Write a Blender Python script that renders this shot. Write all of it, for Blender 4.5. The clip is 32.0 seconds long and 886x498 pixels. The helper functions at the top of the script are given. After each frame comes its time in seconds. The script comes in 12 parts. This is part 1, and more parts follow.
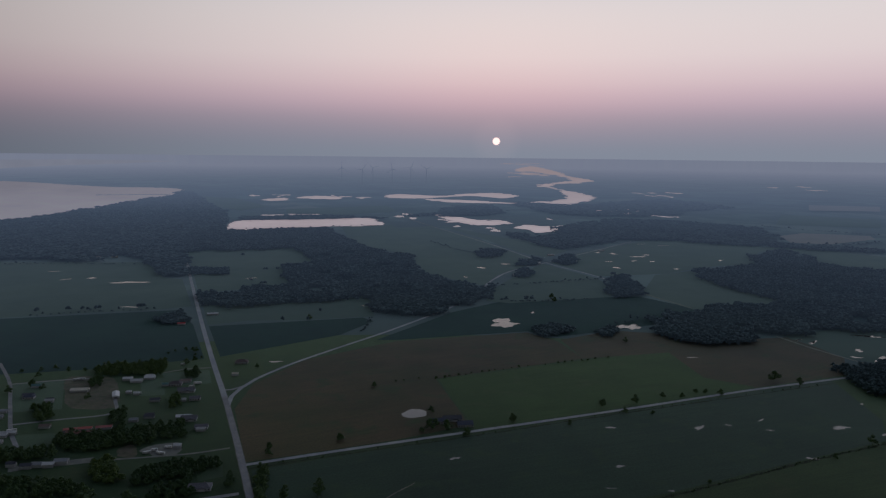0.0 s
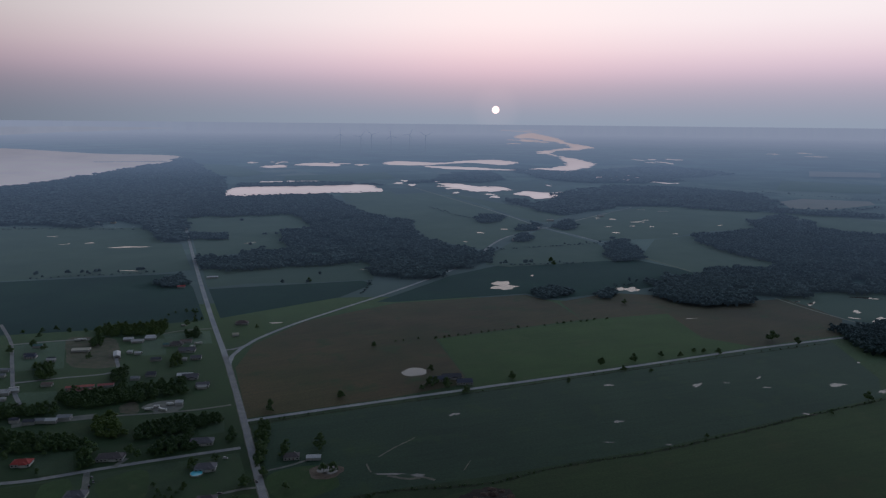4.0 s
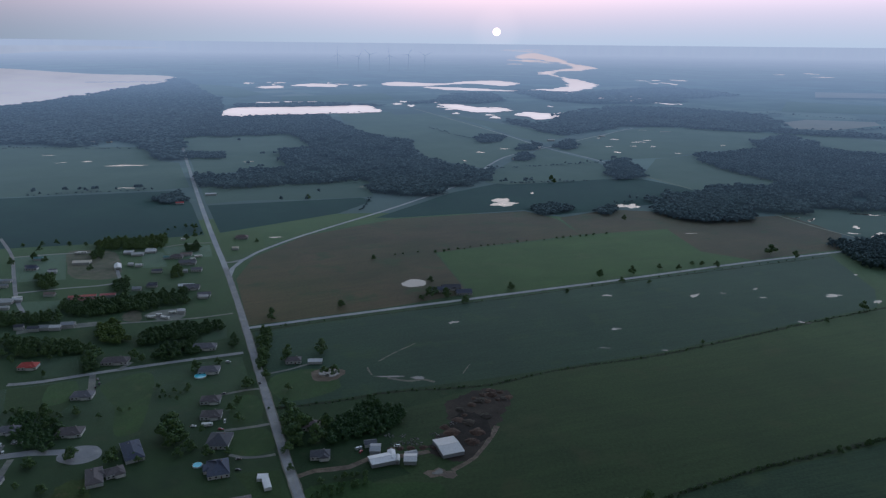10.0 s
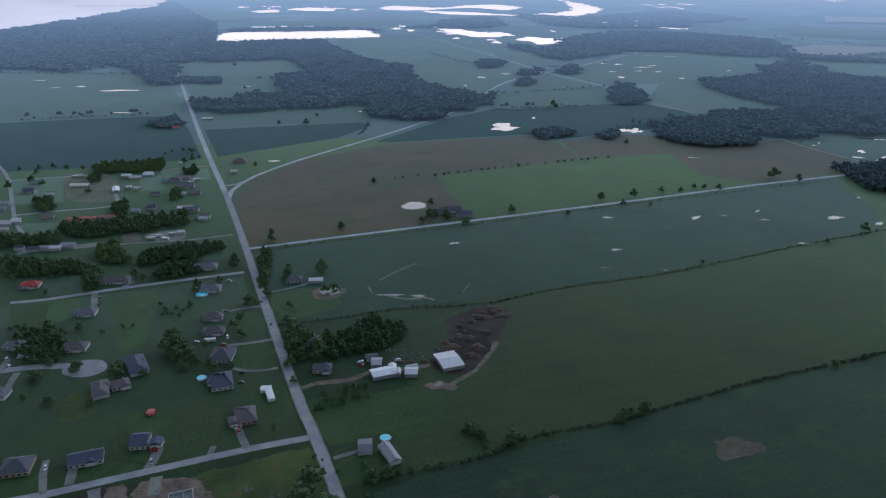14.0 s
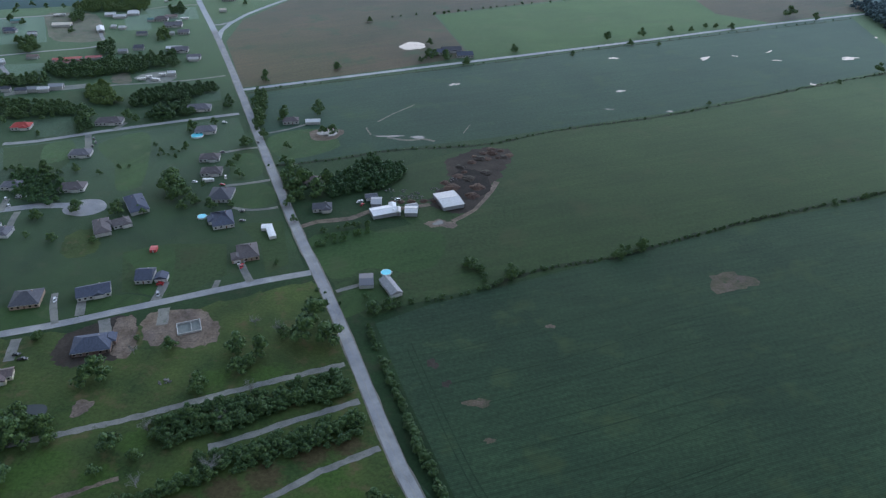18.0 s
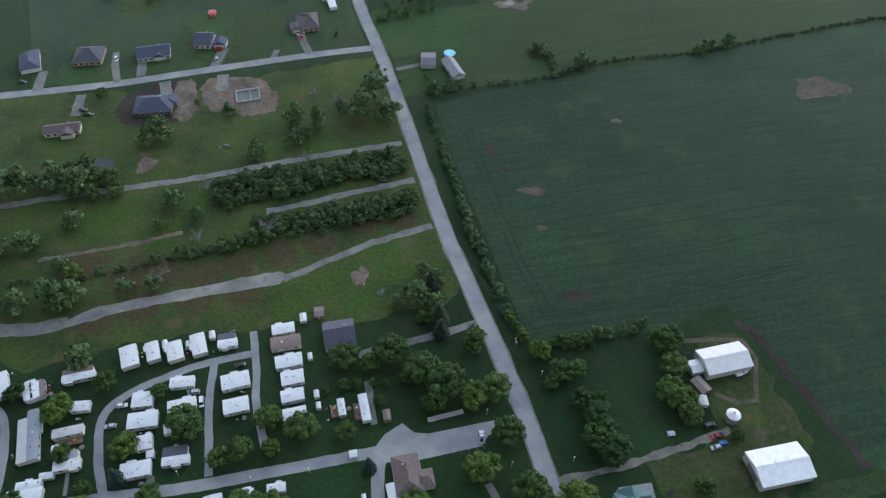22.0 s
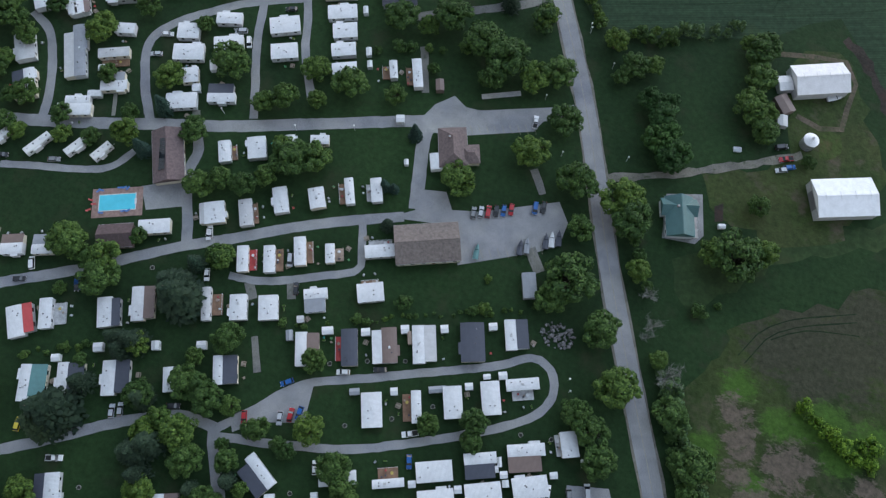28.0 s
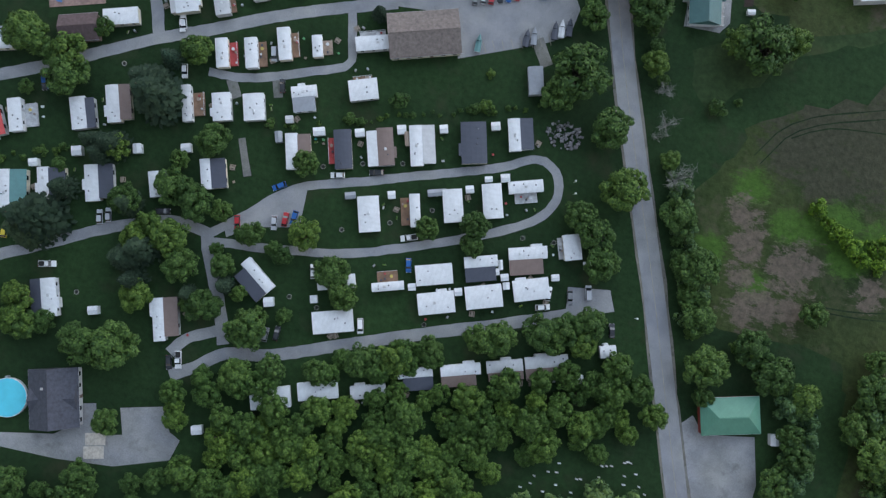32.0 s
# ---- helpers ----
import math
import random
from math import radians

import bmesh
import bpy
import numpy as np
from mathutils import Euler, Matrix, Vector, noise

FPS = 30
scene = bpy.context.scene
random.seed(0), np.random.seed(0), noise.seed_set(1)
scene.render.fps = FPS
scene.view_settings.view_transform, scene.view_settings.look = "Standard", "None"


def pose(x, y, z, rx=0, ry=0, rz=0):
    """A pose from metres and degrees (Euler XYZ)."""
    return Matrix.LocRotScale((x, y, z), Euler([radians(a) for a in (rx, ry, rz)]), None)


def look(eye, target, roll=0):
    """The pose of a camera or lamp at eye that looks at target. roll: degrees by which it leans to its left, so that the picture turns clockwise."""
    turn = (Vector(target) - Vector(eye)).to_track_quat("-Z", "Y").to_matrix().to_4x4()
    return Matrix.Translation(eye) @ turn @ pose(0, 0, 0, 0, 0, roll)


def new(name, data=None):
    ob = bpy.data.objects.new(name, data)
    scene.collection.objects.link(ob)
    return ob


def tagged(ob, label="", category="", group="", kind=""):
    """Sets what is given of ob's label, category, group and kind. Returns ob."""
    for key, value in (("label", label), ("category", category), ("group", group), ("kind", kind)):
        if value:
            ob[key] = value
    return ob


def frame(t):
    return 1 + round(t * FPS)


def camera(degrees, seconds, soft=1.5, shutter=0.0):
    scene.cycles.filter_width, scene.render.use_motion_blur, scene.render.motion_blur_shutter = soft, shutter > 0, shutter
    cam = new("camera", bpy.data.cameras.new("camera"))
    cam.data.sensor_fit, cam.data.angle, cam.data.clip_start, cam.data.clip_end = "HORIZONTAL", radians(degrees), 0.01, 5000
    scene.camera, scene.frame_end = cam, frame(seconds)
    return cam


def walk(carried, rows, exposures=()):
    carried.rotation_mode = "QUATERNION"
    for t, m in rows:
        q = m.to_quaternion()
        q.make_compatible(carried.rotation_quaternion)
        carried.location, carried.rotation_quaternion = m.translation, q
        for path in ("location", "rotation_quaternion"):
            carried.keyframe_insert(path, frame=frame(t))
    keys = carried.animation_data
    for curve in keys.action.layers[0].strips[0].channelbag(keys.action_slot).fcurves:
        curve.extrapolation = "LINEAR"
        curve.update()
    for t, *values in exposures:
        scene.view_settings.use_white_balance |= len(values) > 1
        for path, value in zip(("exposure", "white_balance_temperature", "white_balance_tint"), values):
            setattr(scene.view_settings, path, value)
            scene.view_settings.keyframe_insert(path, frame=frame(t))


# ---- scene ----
# ---------------------------------------------------------------- camera
cam = camera(63.3, 32.0, soft=1.3)
# seconds, east, north, height, tilt below the horizon, lean, heading: a drone sinking on the spot while it tilts down
ROWS = [
    (0.0, 0.26, 0.02, 339.98, 7.535, 0.620, 0.000),
    (0.5, 0.16, 0.04, 338.26, 7.720, 0.614, 0.022),
    (1.0, 0.09, 0.04, 336.55, 7.934, 0.597, 0.030),
    (1.5, 0.04, 0.04, 334.83, 8.201, 0.566, 0.039),
    (2.0, 0.01, 0.04, 333.12, 8.505, 0.607, 0.046),
    (2.5, 0.00, 0.03, 331.42, 8.799, 0.556, 0.055),
    (3.0, 0.00, 0.02, 329.71, 9.094, 0.566, 0.077),
    (3.5, 0.02, 0.00, 328.01, 9.494, 0.551, 0.083),
    (5.5, 0.13, -0.07, 321.24, 11.481, 0.605, 0.128),
    (6.0, 0.16, -0.09, 319.56, 11.952, 0.589, 0.134),
    (6.5, 0.19, -0.11, 317.88, 12.431, 0.601, 0.144),
    (7.0, 0.22, -0.12, 316.20, 12.896, 0.546, 0.160),
    (7.5, 0.25, -0.14, 314.52, 13.397, 0.627, 0.152),
    (8.0, 0.27, -0.16, 312.85, 13.885, 0.597, 0.153),
    (8.5, 0.29, -0.18, 311.18, 14.364, 0.617, 0.154),
    (9.0, 0.30, -0.19, 309.51, 14.863, 0.588, 0.166),
    (9.5, 0.32, -0.21, 307.84, 15.332, 0.588, 0.179),
    (10.0, 0.32, -0.22, 306.18, 15.816, 0.603, 0.185),
    (10.5, 0.33, -0.24, 304.51, 16.306, 0.606, 0.192),
    (11.0, 0.33, -0.25, 302.85, 16.770, 0.615, 0.174),
    (11.5, 0.32, -0.27, 301.19, 17.270, 0.594, 0.176),
    (12.0, 0.31, -0.29, 299.52, 17.831, 0.612, 0.187),
    (12.5, 0.31, -0.30, 297.86, 18.678, 0.606, 0.194),
    (13.0, 0.29, -0.32, 296.20, 19.532, 0.583, 0.198),
    (13.5, 0.28, -0.34, 294.54, 20.360, 0.595, 0.216),
    (14.0, 0.27, -0.36, 292.88, 21.236, 0.599, 0.234),
    (14.5, 0.26, -0.39, 291.22, 22.099, 0.584, 0.234),
    (16.5, 0.23, -0.49, 284.56, 26.873, 0.697, 0.327),
    (17.0, 0.24, -0.52, 282.89, 28.845, 0.718, 0.362),
    (17.5, 0.24, -0.55, 281.22, 30.812, 0.663, 0.380),
    (18.0, 0.26, -0.59, 279.55, 32.796, 0.658, 0.409),
    (18.5, 0.28, -0.62, 277.88, 34.793, 0.698, 0.459),
    (19.0, 0.31, -0.66, 276.20, 36.754, 0.709, 0.492),
    (19.5, 0.35, -0.69, 274.52, 38.736, 0.758, 0.524),
    (20.0, 0.39, -0.73, 272.84, 40.700, 0.769, 0.259),
    (20.5, 0.44, -0.76, 271.15, 42.711, 0.825, -3.047),
    (21.0, 0.50, -0.80, 269.46, 44.554, 1.009, -4.187),
    (21.5, 0.57, -0.83, 267.77, 46.518, 1.016, -4.131),
    (22.0, 0.65, -0.86, 266.08, 48.516, 1.147, -5.334),
    (22.5, 0.74, -0.88, 264.38, 50.562, 1.293, -7.054),
    (23.0, 0.83, -0.90, 262.68, 52.526, 1.523, -8.759),
    (23.5, 0.94, -0.91, 260.97, 54.517, 1.728, -10.451),
    (24.0, 1.04, -0.91, 259.27, 56.514, 1.925, -11.964),
    (24.5, 1.16, -0.91, 257.56, 58.504, 1.977, -12.135),
    (25.0, 1.27, -0.89, 255.84, 60.447, 2.024, -12.379),
    (25.5, 1.39, -0.86, 254.13, 62.374, 2.165, -12.791),
    (27.5, 1.86, -0.56, 247.23, 70.240, 3.132, -12.851),
    (28.0, 1.96, -0.43, 245.50, 72.198, 3.339, -12.531),
    (28.5, 2.05, -0.28, 243.77, 74.203, 3.735, -12.078),
    (29.0, 2.12, -0.09, 242.04, 76.210, 4.215, -11.535),
    (29.5, 2.17, 0.14, 240.30, 78.223, 4.799, -10.894),
    (30.0, 2.21, 0.40, 238.57, 80.210, 5.623, -10.019),
    (30.5, 2.21, 0.70, 236.83, 82.237, 6.754, -8.805),
    (31.0, 2.18, 1.05, 235.10, 84.226, 9.144, -6.337),
    (31.5, 2.11, 1.45, 233.36, 86.227, 13.996, -1.442),
    (32.0, 2.00, 1.90, 231.63, 87.725, 23.360, 7.973),
]
walk(cam, [(t, pose(x, y, z, 90 - tilt, 0, -head) @ pose(0, 0, 0, 0, 0, lean))
           for t, x, y, z, tilt, lean, head in ROWS],
     exposures=[(0.0, -2.33, 6150, 14), (3.5, -2.0, 6020, 12), (6.0, -1.58, 5850, 10), (9.0, -1.22, 5760, 8), (13.0, -0.8, 5620, 9), (15.0, -0.42, 5600, 10), (17.0, -0.02, 5620, 10), (19.0, 0.18, 5880, 9), (21.0, 0.30, 6080, 9), (25.0, 0.28, 6230, 9), (28.0, 0.27, 6280, 9), (32.0, 0.36, 6330, 9)])

# ---------------------------------------------------------------- sky and sun
SUN_AZ, SUN_EL = radians(4.10), radians(1.03)
SUN_WAY = Vector((math.sin(SUN_AZ) * math.cos(SUN_EL), math.cos(SUN_AZ) * math.cos(SUN_EL), math.sin(SUN_EL)))


def build_sky():
    world = bpy.data.worlds.new("dusk_sky")
    scene.world = world
    world.use_nodes = True
    nt = world.node_tree
    nt.nodes.clear()
    n, ln = nt.nodes.new, nt.links.new
    out, bg = n("ShaderNodeOutputWorld"), n("ShaderNodeBackground")
    sky = n("ShaderNodeTexSky")
    sky.sky_type, sky.sun_disc = "NISHITA", False
    sky.sun_elevation, sky.sun_rotation = radians(1.2), SUN_AZ
    sky.dust_density, sky.air_density = 4.0, 1.4
    tc, sep = n("ShaderNodeTexCoord"), n("ShaderNodeSeparateXYZ")
    ln(tc.outputs["Generated"], sep.inputs[0])
    ramp = n("ShaderNodeValToRGB")          # hazy evening sky by height over the horizon
    ramp.color_ramp.interpolation = "B_SPLINE"
    stops = ((0.0, (0.265, 0.300, 0.350)), (0.022, (0.295, 0.305, 0.355)), (0.048, (0.40, 0.350, 0.40)), (0.070, (0.60, 0.455, 0.505)), (0.095, (0.76, 0.595, 0.60)),
             (0.13, (0.87, 0.75, 0.71)), (0.20, (0.87, 0.80, 0.735)), (0.40, (0.55, 0.61, 0.71)), (1.0, (0.34, 0.43, 0.575)))
    els = ramp.color_ramp.elements
    while len(els) < len(stops):
        els.new(0.5)
    for e, (p, c) in zip(els, stops):
        e.position, e.color = p, (*c, 1)
    ln(sep.outputs[2], ramp.inputs[0])
    # the side towards the sun glows, the rest is duller
    dot = n("ShaderNodeVectorMath")
    dot.operation = "DOT_PRODUCT"
    side = Vector((SUN_WAY.x + 0.36, SUN_WAY.y, 0.10)).normalized()
    dot.inputs[1].default_value = side
    ln(tc.outputs["Generated"], dot.inputs[0])
    glow = n("ShaderNodeMapRange")
    glow.interpolation_type = "SMOOTHSTEP"
    glow.inputs[1].default_value, glow.inputs[2].default_value = 0.1, 1.0
    glow.inputs[3].default_value, glow.inputs[4].default_value = 0.62, 4.2
    ln(dot.outputs["Value"], glow.inputs[0])
    mul = n("ShaderNodeVectorMath")
    mul.operation = "SCALE"
    ln(ramp.outputs[0], mul.inputs[0])
    ln(glow.outputs[0], mul.inputs["Scale"])
    # the sun's own dim disc in the haze
    disc_dot = n("ShaderNodeVectorMath")
    disc_dot.operation = "DOT_PRODUCT"
    disc_dot.inputs[1].default_value = SUN_WAY
    ln(tc.outputs["Generated"], disc_dot.inputs[0])
    disc = n("ShaderNodeMapRange")
    disc.inputs[1].default_value, disc.inputs[2].default_value = math.cos(radians(0.31)), math.cos(radians(0.25))
    ln(disc_dot.outputs["Value"], disc.inputs[0])
    halo = n("ShaderNodeMapRange")
    halo.interpolation_type = "SMOOTHSTEP"
    halo.inputs[1].default_value, halo.inputs[2].default_value = math.cos(radians(2.2)), 1.0
    halo.inputs[4].default_value = 0.02
    ln(disc_dot.outputs["Value"], halo.inputs[0])
    dsum = n("ShaderNodeMath")
    ln(disc.outputs[0], dsum.inputs[0])
    ln(halo.outputs[0], dsum.inputs[1])
    dcol = n("ShaderNodeVectorMath")
    dcol.operation = "SCALE"
    dcol.inputs[0].default_value = (6.0, 3.6, 2.8)
    ln(dsum.outputs[0], dcol.inputs["Scale"])
    add = n("ShaderNodeVectorMath")
    ln(mul.outputs[0], add.inputs[0])
    ln(dcol.outputs[0], add.inputs[1])
    nis = n("ShaderNodeVectorMath")
    nis.operation = "SCALE"
    nis.inputs["Scale"].default_value = 0.05
    ln(sky.outputs[0], nis.inputs[0])
    add2 = n("ShaderNodeVectorMath")
    ln(add.outputs[0], add2.inputs[0])
    ln(nis.outputs[0], add2.inputs[1])
    ln(add2.outputs[0], bg.inputs[0])
    bg.inputs[1].default_value = 1.0
    ln(bg.outputs[0], out.inputs[0])


build_sky()
sun = new("sun", bpy.data.lights.new("sun", "SUN"))
sun.data.energy, sun.data.angle, sun.data.color = 0.6, radians(10), (1.0, 0.72, 0.55)
sun.matrix_world = look(SUN_WAY * 900, (0, 0, 0))


# ---------------------------------------------------------------- materials
def tree_of(name):
    m = bpy.data.materials.new(name)
    m.use_nodes = True
    return m, m.node_tree, m.node_tree.nodes["Principled BSDF"]


def noise_tex(nt, scale, detail=3.0, rough=0.55, vec=None):
    x = nt.nodes.new("ShaderNodeTexNoise")
    x.inputs["Scale"].default_value, x.inputs["Detail"].default_value, x.inputs["Roughness"].default_value = scale, detail, rough
    if vec is not None:
        nt.links.new(vec, x.inputs["Vector"])
    return x.outputs["Fac"]


def world_pos(nt):
    return nt.nodes.new("ShaderNodeNewGeometry").outputs["Position"]


def ramp_of(nt, fac, stops):
    r = nt.nodes.new("ShaderNodeValToRGB")
    els = r.color_ramp.elements
    while len(els) < len(stops):
        els.new(0.5)
    for e, (p, c) in zip(els, stops):
        e.position, e.color = p, (*c, 1)
    nt.links.new(fac, r.inputs[0])
    return r.outputs[0]


def mixed(nt, fac, a, b, blend="MIX"):
    m = nt.nodes.new("ShaderNodeMix")
    m.data_type, m.blend_type = "RGBA", blend
    for sock, v in ((m.inputs[0], fac), (m.inputs[6], a), (m.inputs[7], b)):
        if hasattr(v, "is_output"):
            nt.links.new(v, sock)
        elif isinstance(v, tuple):
            sock.default_value = (*v, 1)
        else:
            sock.default_value = v
    return m.outputs[2]


def bump(nt, p, height, strength, distance):
    b = nt.nodes.new("ShaderNodeBump")
    b.inputs["Strength"].default_value, b.inputs["Distance"].default_value = strength, distance
    nt.links.new(height, b.inputs["Height"])
    nt.links.new(b.outputs[0], p.inputs["Normal"])


def turned(nt, vec, angle, stretch=(1, 1, 1)):
    m = nt.nodes.new("ShaderNodeMapping")
    m.inputs["Rotation"].default_value[2] = radians(angle)
    m.inputs["Scale"].default_value = stretch
    nt.links.new(vec, m.inputs["Vector"])
    return m.outputs[0]


def node_math(nt, op, a, b=0.0):
    m = nt.nodes.new("ShaderNodeMath")
    m.operation = op
    for sock, v in zip(m.inputs, (a, b)):
        if hasattr(v, "is_output"):
            nt.links.new(v, sock)
        else:
            sock.default_value = v
    return m.outputs[0]


def earth(name, low, high, patch=None, size=0.02, fine=0.6, rows=None, sheen=0.5, rel=0.5, speck=0.75, gloss=0.14, streak=None, air=(0.55, 0.82, 0.70), stains=()):
    """Plant-covered or bare ground: broad patches, fine grain, and crop rows (angle, metres apart) where there are any."""
    m, nt, p = tree_of(name)
    pos = world_pos(nt)
    col = ramp_of(nt, noise_tex(nt, size, 5, 0.6, pos), ((0.32, low), (0.68, high)))
    grain = noise_tex(nt, fine, 4, 0.7, pos)
    col = mixed(nt, speck, col, ramp_of(nt, grain, ((0.25, (0.45, 0.45, 0.45)), (0.75, (1.5, 1.5, 1.5)))), "MULTIPLY")
    broad = noise_tex(nt, size * 0.4, 4, 0.6, turned(nt, pos, 40))
    col = mixed(nt, 0.7, col, ramp_of(nt, broad, ((0.34, (0.70, 0.72, 0.78)), (0.66, (1.26, 1.24, 1.10)))), "MULTIPLY")
    if patch:
        spots = ramp_of(nt, noise_tex(nt, size * 2.3, 5, 0.65, turned(nt, pos, 17)), ((0.55, (0, 0, 0)), (0.70, (1, 1, 1))))
        col = mixed(nt, spots, col, patch)
    for color, spread, centres in stains:
        near = None
        for cx, cy, r in centres:
            off = nt.nodes.new("ShaderNodeVectorMath")
            off.operation = "DISTANCE"
            off.inputs[1].default_value = (cx, cy, 0)
            nt.links.new(pos, off.inputs[0])
            here = node_math(nt, "SUBTRACT", 1.0, node_math(nt, "DIVIDE", off.outputs["Value"], r * 1.5))
            near = here if near is None else node_math(nt, "MAXIMUM", near, here)
        rough_edge = node_math(nt, "MULTIPLY", node_math(nt, "SUBTRACT", noise_tex(nt, 0.14, 9, 0.80, turned(nt, pos, 20, (1, 1.8, 1))), 0.5), spread * 1.7)
        stain = ramp_of(nt, node_math(nt, "ADD", near, rough_edge), ((0.18, (0, 0, 0)), (0.50, (1, 1, 1))))
        shade = mixed(nt, 0.8, color, ramp_of(nt, noise_tex(nt, 0.5, 5, 0.7, pos), ((0.3, (0.5, 0.5, 0.5)), (0.7, (1.5, 1.5, 1.5)))), "MULTIPLY")
        col = mixed(nt, node_math(nt, "MULTIPLY", stain, 0.85), col, shade)
    height = grain
    if streak is not None:
        lines = noise_tex(nt, 0.16, 4, 0.65, turned(nt, turned(nt, pos, streak), 0, (1, 0.06, 1)))
        col = mixed(nt, 0.5, col, ramp_of(nt, lines, ((0.3, (0.66, 0.68, 0.72)), (0.7, (1.28, 1.26, 1.15)))), "MULTIPLY")
    if rows:
        w = nt.nodes.new("ShaderNodeTexWave")
        w.inputs["Scale"].default_value = 2 * math.pi / (20 * rows[1]) * 1.0
        w.inputs["Distortion"].default_value, w.inputs["Detail"].default_value = 1.2, 2
        nt.links.new(turned(nt, pos, rows[0]), w.inputs["Vector"])
        row_tone = noise_tex(nt, 0.5, 4, 0.65, turned(nt, turned(nt, pos, rows[0]), 0, (1, 0.045, 1)))
        col = mixed(nt, 0.5, col, ramp_of(nt, row_tone, ((0.3, (0.5, 0.5, 0.5)), (0.7, (1.4, 1.4, 1.4)))), "MULTIPLY")
        col = mixed(nt, 0.25, col, ramp_of(nt, w.outputs["Fac"], ((0.2, (0.55, 0.55, 0.55)), (0.8, (1.3, 1.3, 1.3)))), "MULTIPLY")
    nt.links.new(col, p.inputs["Base Color"])
    p.inputs["Roughness"].default_value = 0.85
    p.inputs["Specular IOR Level"].default_value = gloss
    # tinted sheen at grazing angles stands in for haze and backlit leaves
    p.inputs["Sheen Weight"].default_value, p.inputs["Sheen Roughness"].default_value = sheen, 0.30
    p.inputs["Sheen Tint"].default_value = (*air, 1)
    bump(nt, p, height, rel, 0.3)
    return m


def plain(name, color, rough=0.6, vary=0.25, size=3.0, metal=0.0, spec=0.5, own=False, rel=0.1, rel_size=None):
    """A made surface; own: its colour comes from the object's own colour."""
    m, nt, p = tree_of(name)
    info = nt.nodes.new("ShaderNodeObjectInfo")
    tc = nt.nodes.new("ShaderNodeTexCoord").outputs["Object"]
    big = noise_tex(nt, size * 0.25, 4, 0.6, tc)
    small = noise_tex(nt, size * 3, 3, 0.6, tc)
    base = info.outputs["Color"] if own else color
    lo, hi = 1 - vary, 1 + vary * 0.5
    col = mixed(nt, 1.0, base, ramp_of(nt, big, ((0.3, (lo, lo, lo)), (0.7, (hi, hi, hi)))), "MULTIPLY")
    col = mixed(nt, 0.5, col, ramp_of(nt, small, ((0.3, (lo, lo, lo)), (0.7, (hi, hi, hi)))), "MULTIPLY")
    nt.links.new(col, p.inputs["Base Color"])
    p.inputs["Roughness"].default_value, p.inputs["Metallic"].default_value = rough, metal
    p.inputs["Specular IOR Level"].default_value = spec
    if rel:
        bump(nt, p, small, rel, 0.05)
    return m


def ribbed(name, own=True, color=(0.5, 0.5, 0.5), pitch=0.3, rough=0.45, axis="X", vary=0.09, metal=0.0):
    """Ribbed sheet metal or shingle courses, with streaks down the slope."""
    m, nt, p = tree_of(name)
    info = nt.nodes.new("ShaderNodeObjectInfo")
    tc = nt.nodes.new("ShaderNodeTexCoord").outputs["Object"]
    w = nt.nodes.new("ShaderNodeTexWave")
    w.bands_direction = axis
    w.inputs["Scale"].default_value = 2 * math.pi / (20 * pitch)
    nt.links.new(tc, w.inputs["Vector"])
    dirt = noise_tex(nt, 0.5, 5, 0.65, tc)
    base = info.outputs["Color"] if own else color
    lo = 1 - vary
    col = mixed(nt, 1.0, base, ramp_of(nt, dirt, ((0.3, (lo, lo, lo)), (0.65, (1.08, 1.08, 1.08)))), "MULTIPLY")
    col = mixed(nt, 0.3, col, ramp_of(nt, w.outputs["Fac"], ((0.1, (0.6, 0.6, 0.6)), (0.5, (1.1, 1.1, 1.1)))), "MULTIPLY")
    nt.links.new(col, p.inputs["Base Color"])
    p.inputs["Roughness"].default_value, p.inputs["Metallic"].default_value = rough, metal
    bump(nt, p, w.outputs["Fac"], 0.4, 0.03)
    return m


def foliage(name, low, high, sheen=0.0):
    m, nt, p = tree_of(name)
    info, geo = nt.nodes.new("ShaderNodeObjectInfo"), nt.nodes.new("ShaderNodeNewGeometry")
    col = ramp_of(nt, geo.outputs["Random Per Island"], ((0.0, low), (1.0, high)))
    col = mixed(nt, 1.0, col, ramp_of(nt, info.outputs["Random"], ((0.0, (0.62, 0.70, 0.66)), (0.6, (1.0, 1.0, 0.95)), (1.0, (1.35, 1.22, 0.9)))), "MULTIPLY")
    tint = mixed(nt, 1.0, col, info.outputs["Color"], "MULTIPLY")
    nt.links.new(tint, p.inputs["Base Color"])
    p.inputs["Roughness"].default_value, p.inputs["Specular IOR Level"].default_value = 0.7, 0.25
    # blue-tinted sheen stands in for haze over distant leaves
    p.inputs["Sheen Weight"].default_value, p.inputs["Sheen Roughness"].default_value = sheen, 0.5
    p.inputs["Sheen Tint"].default_value = (0.40, 0.64, 1.0, 1)
    return m


def water_mat(name, color, rough=0.08, ripple=0.05, size=0.8):
    m, nt, p = tree_of(name)
    pos = world_pos(nt)
    nt.links.new(ramp_of(nt, noise_tex(nt, 0.02, 3, 0.6, pos), ((0.3, tuple(c * 0.8 for c in color)), (0.7, color))), p.inputs["Base Color"])
    p.inputs["Roughness"].default_value, p.inputs["IOR"].default_value = rough, 1.33
    if ripple:
        bump(nt, p, noise_tex(nt, size, 3, 0.5, pos), ripple, 0.05)
    return m


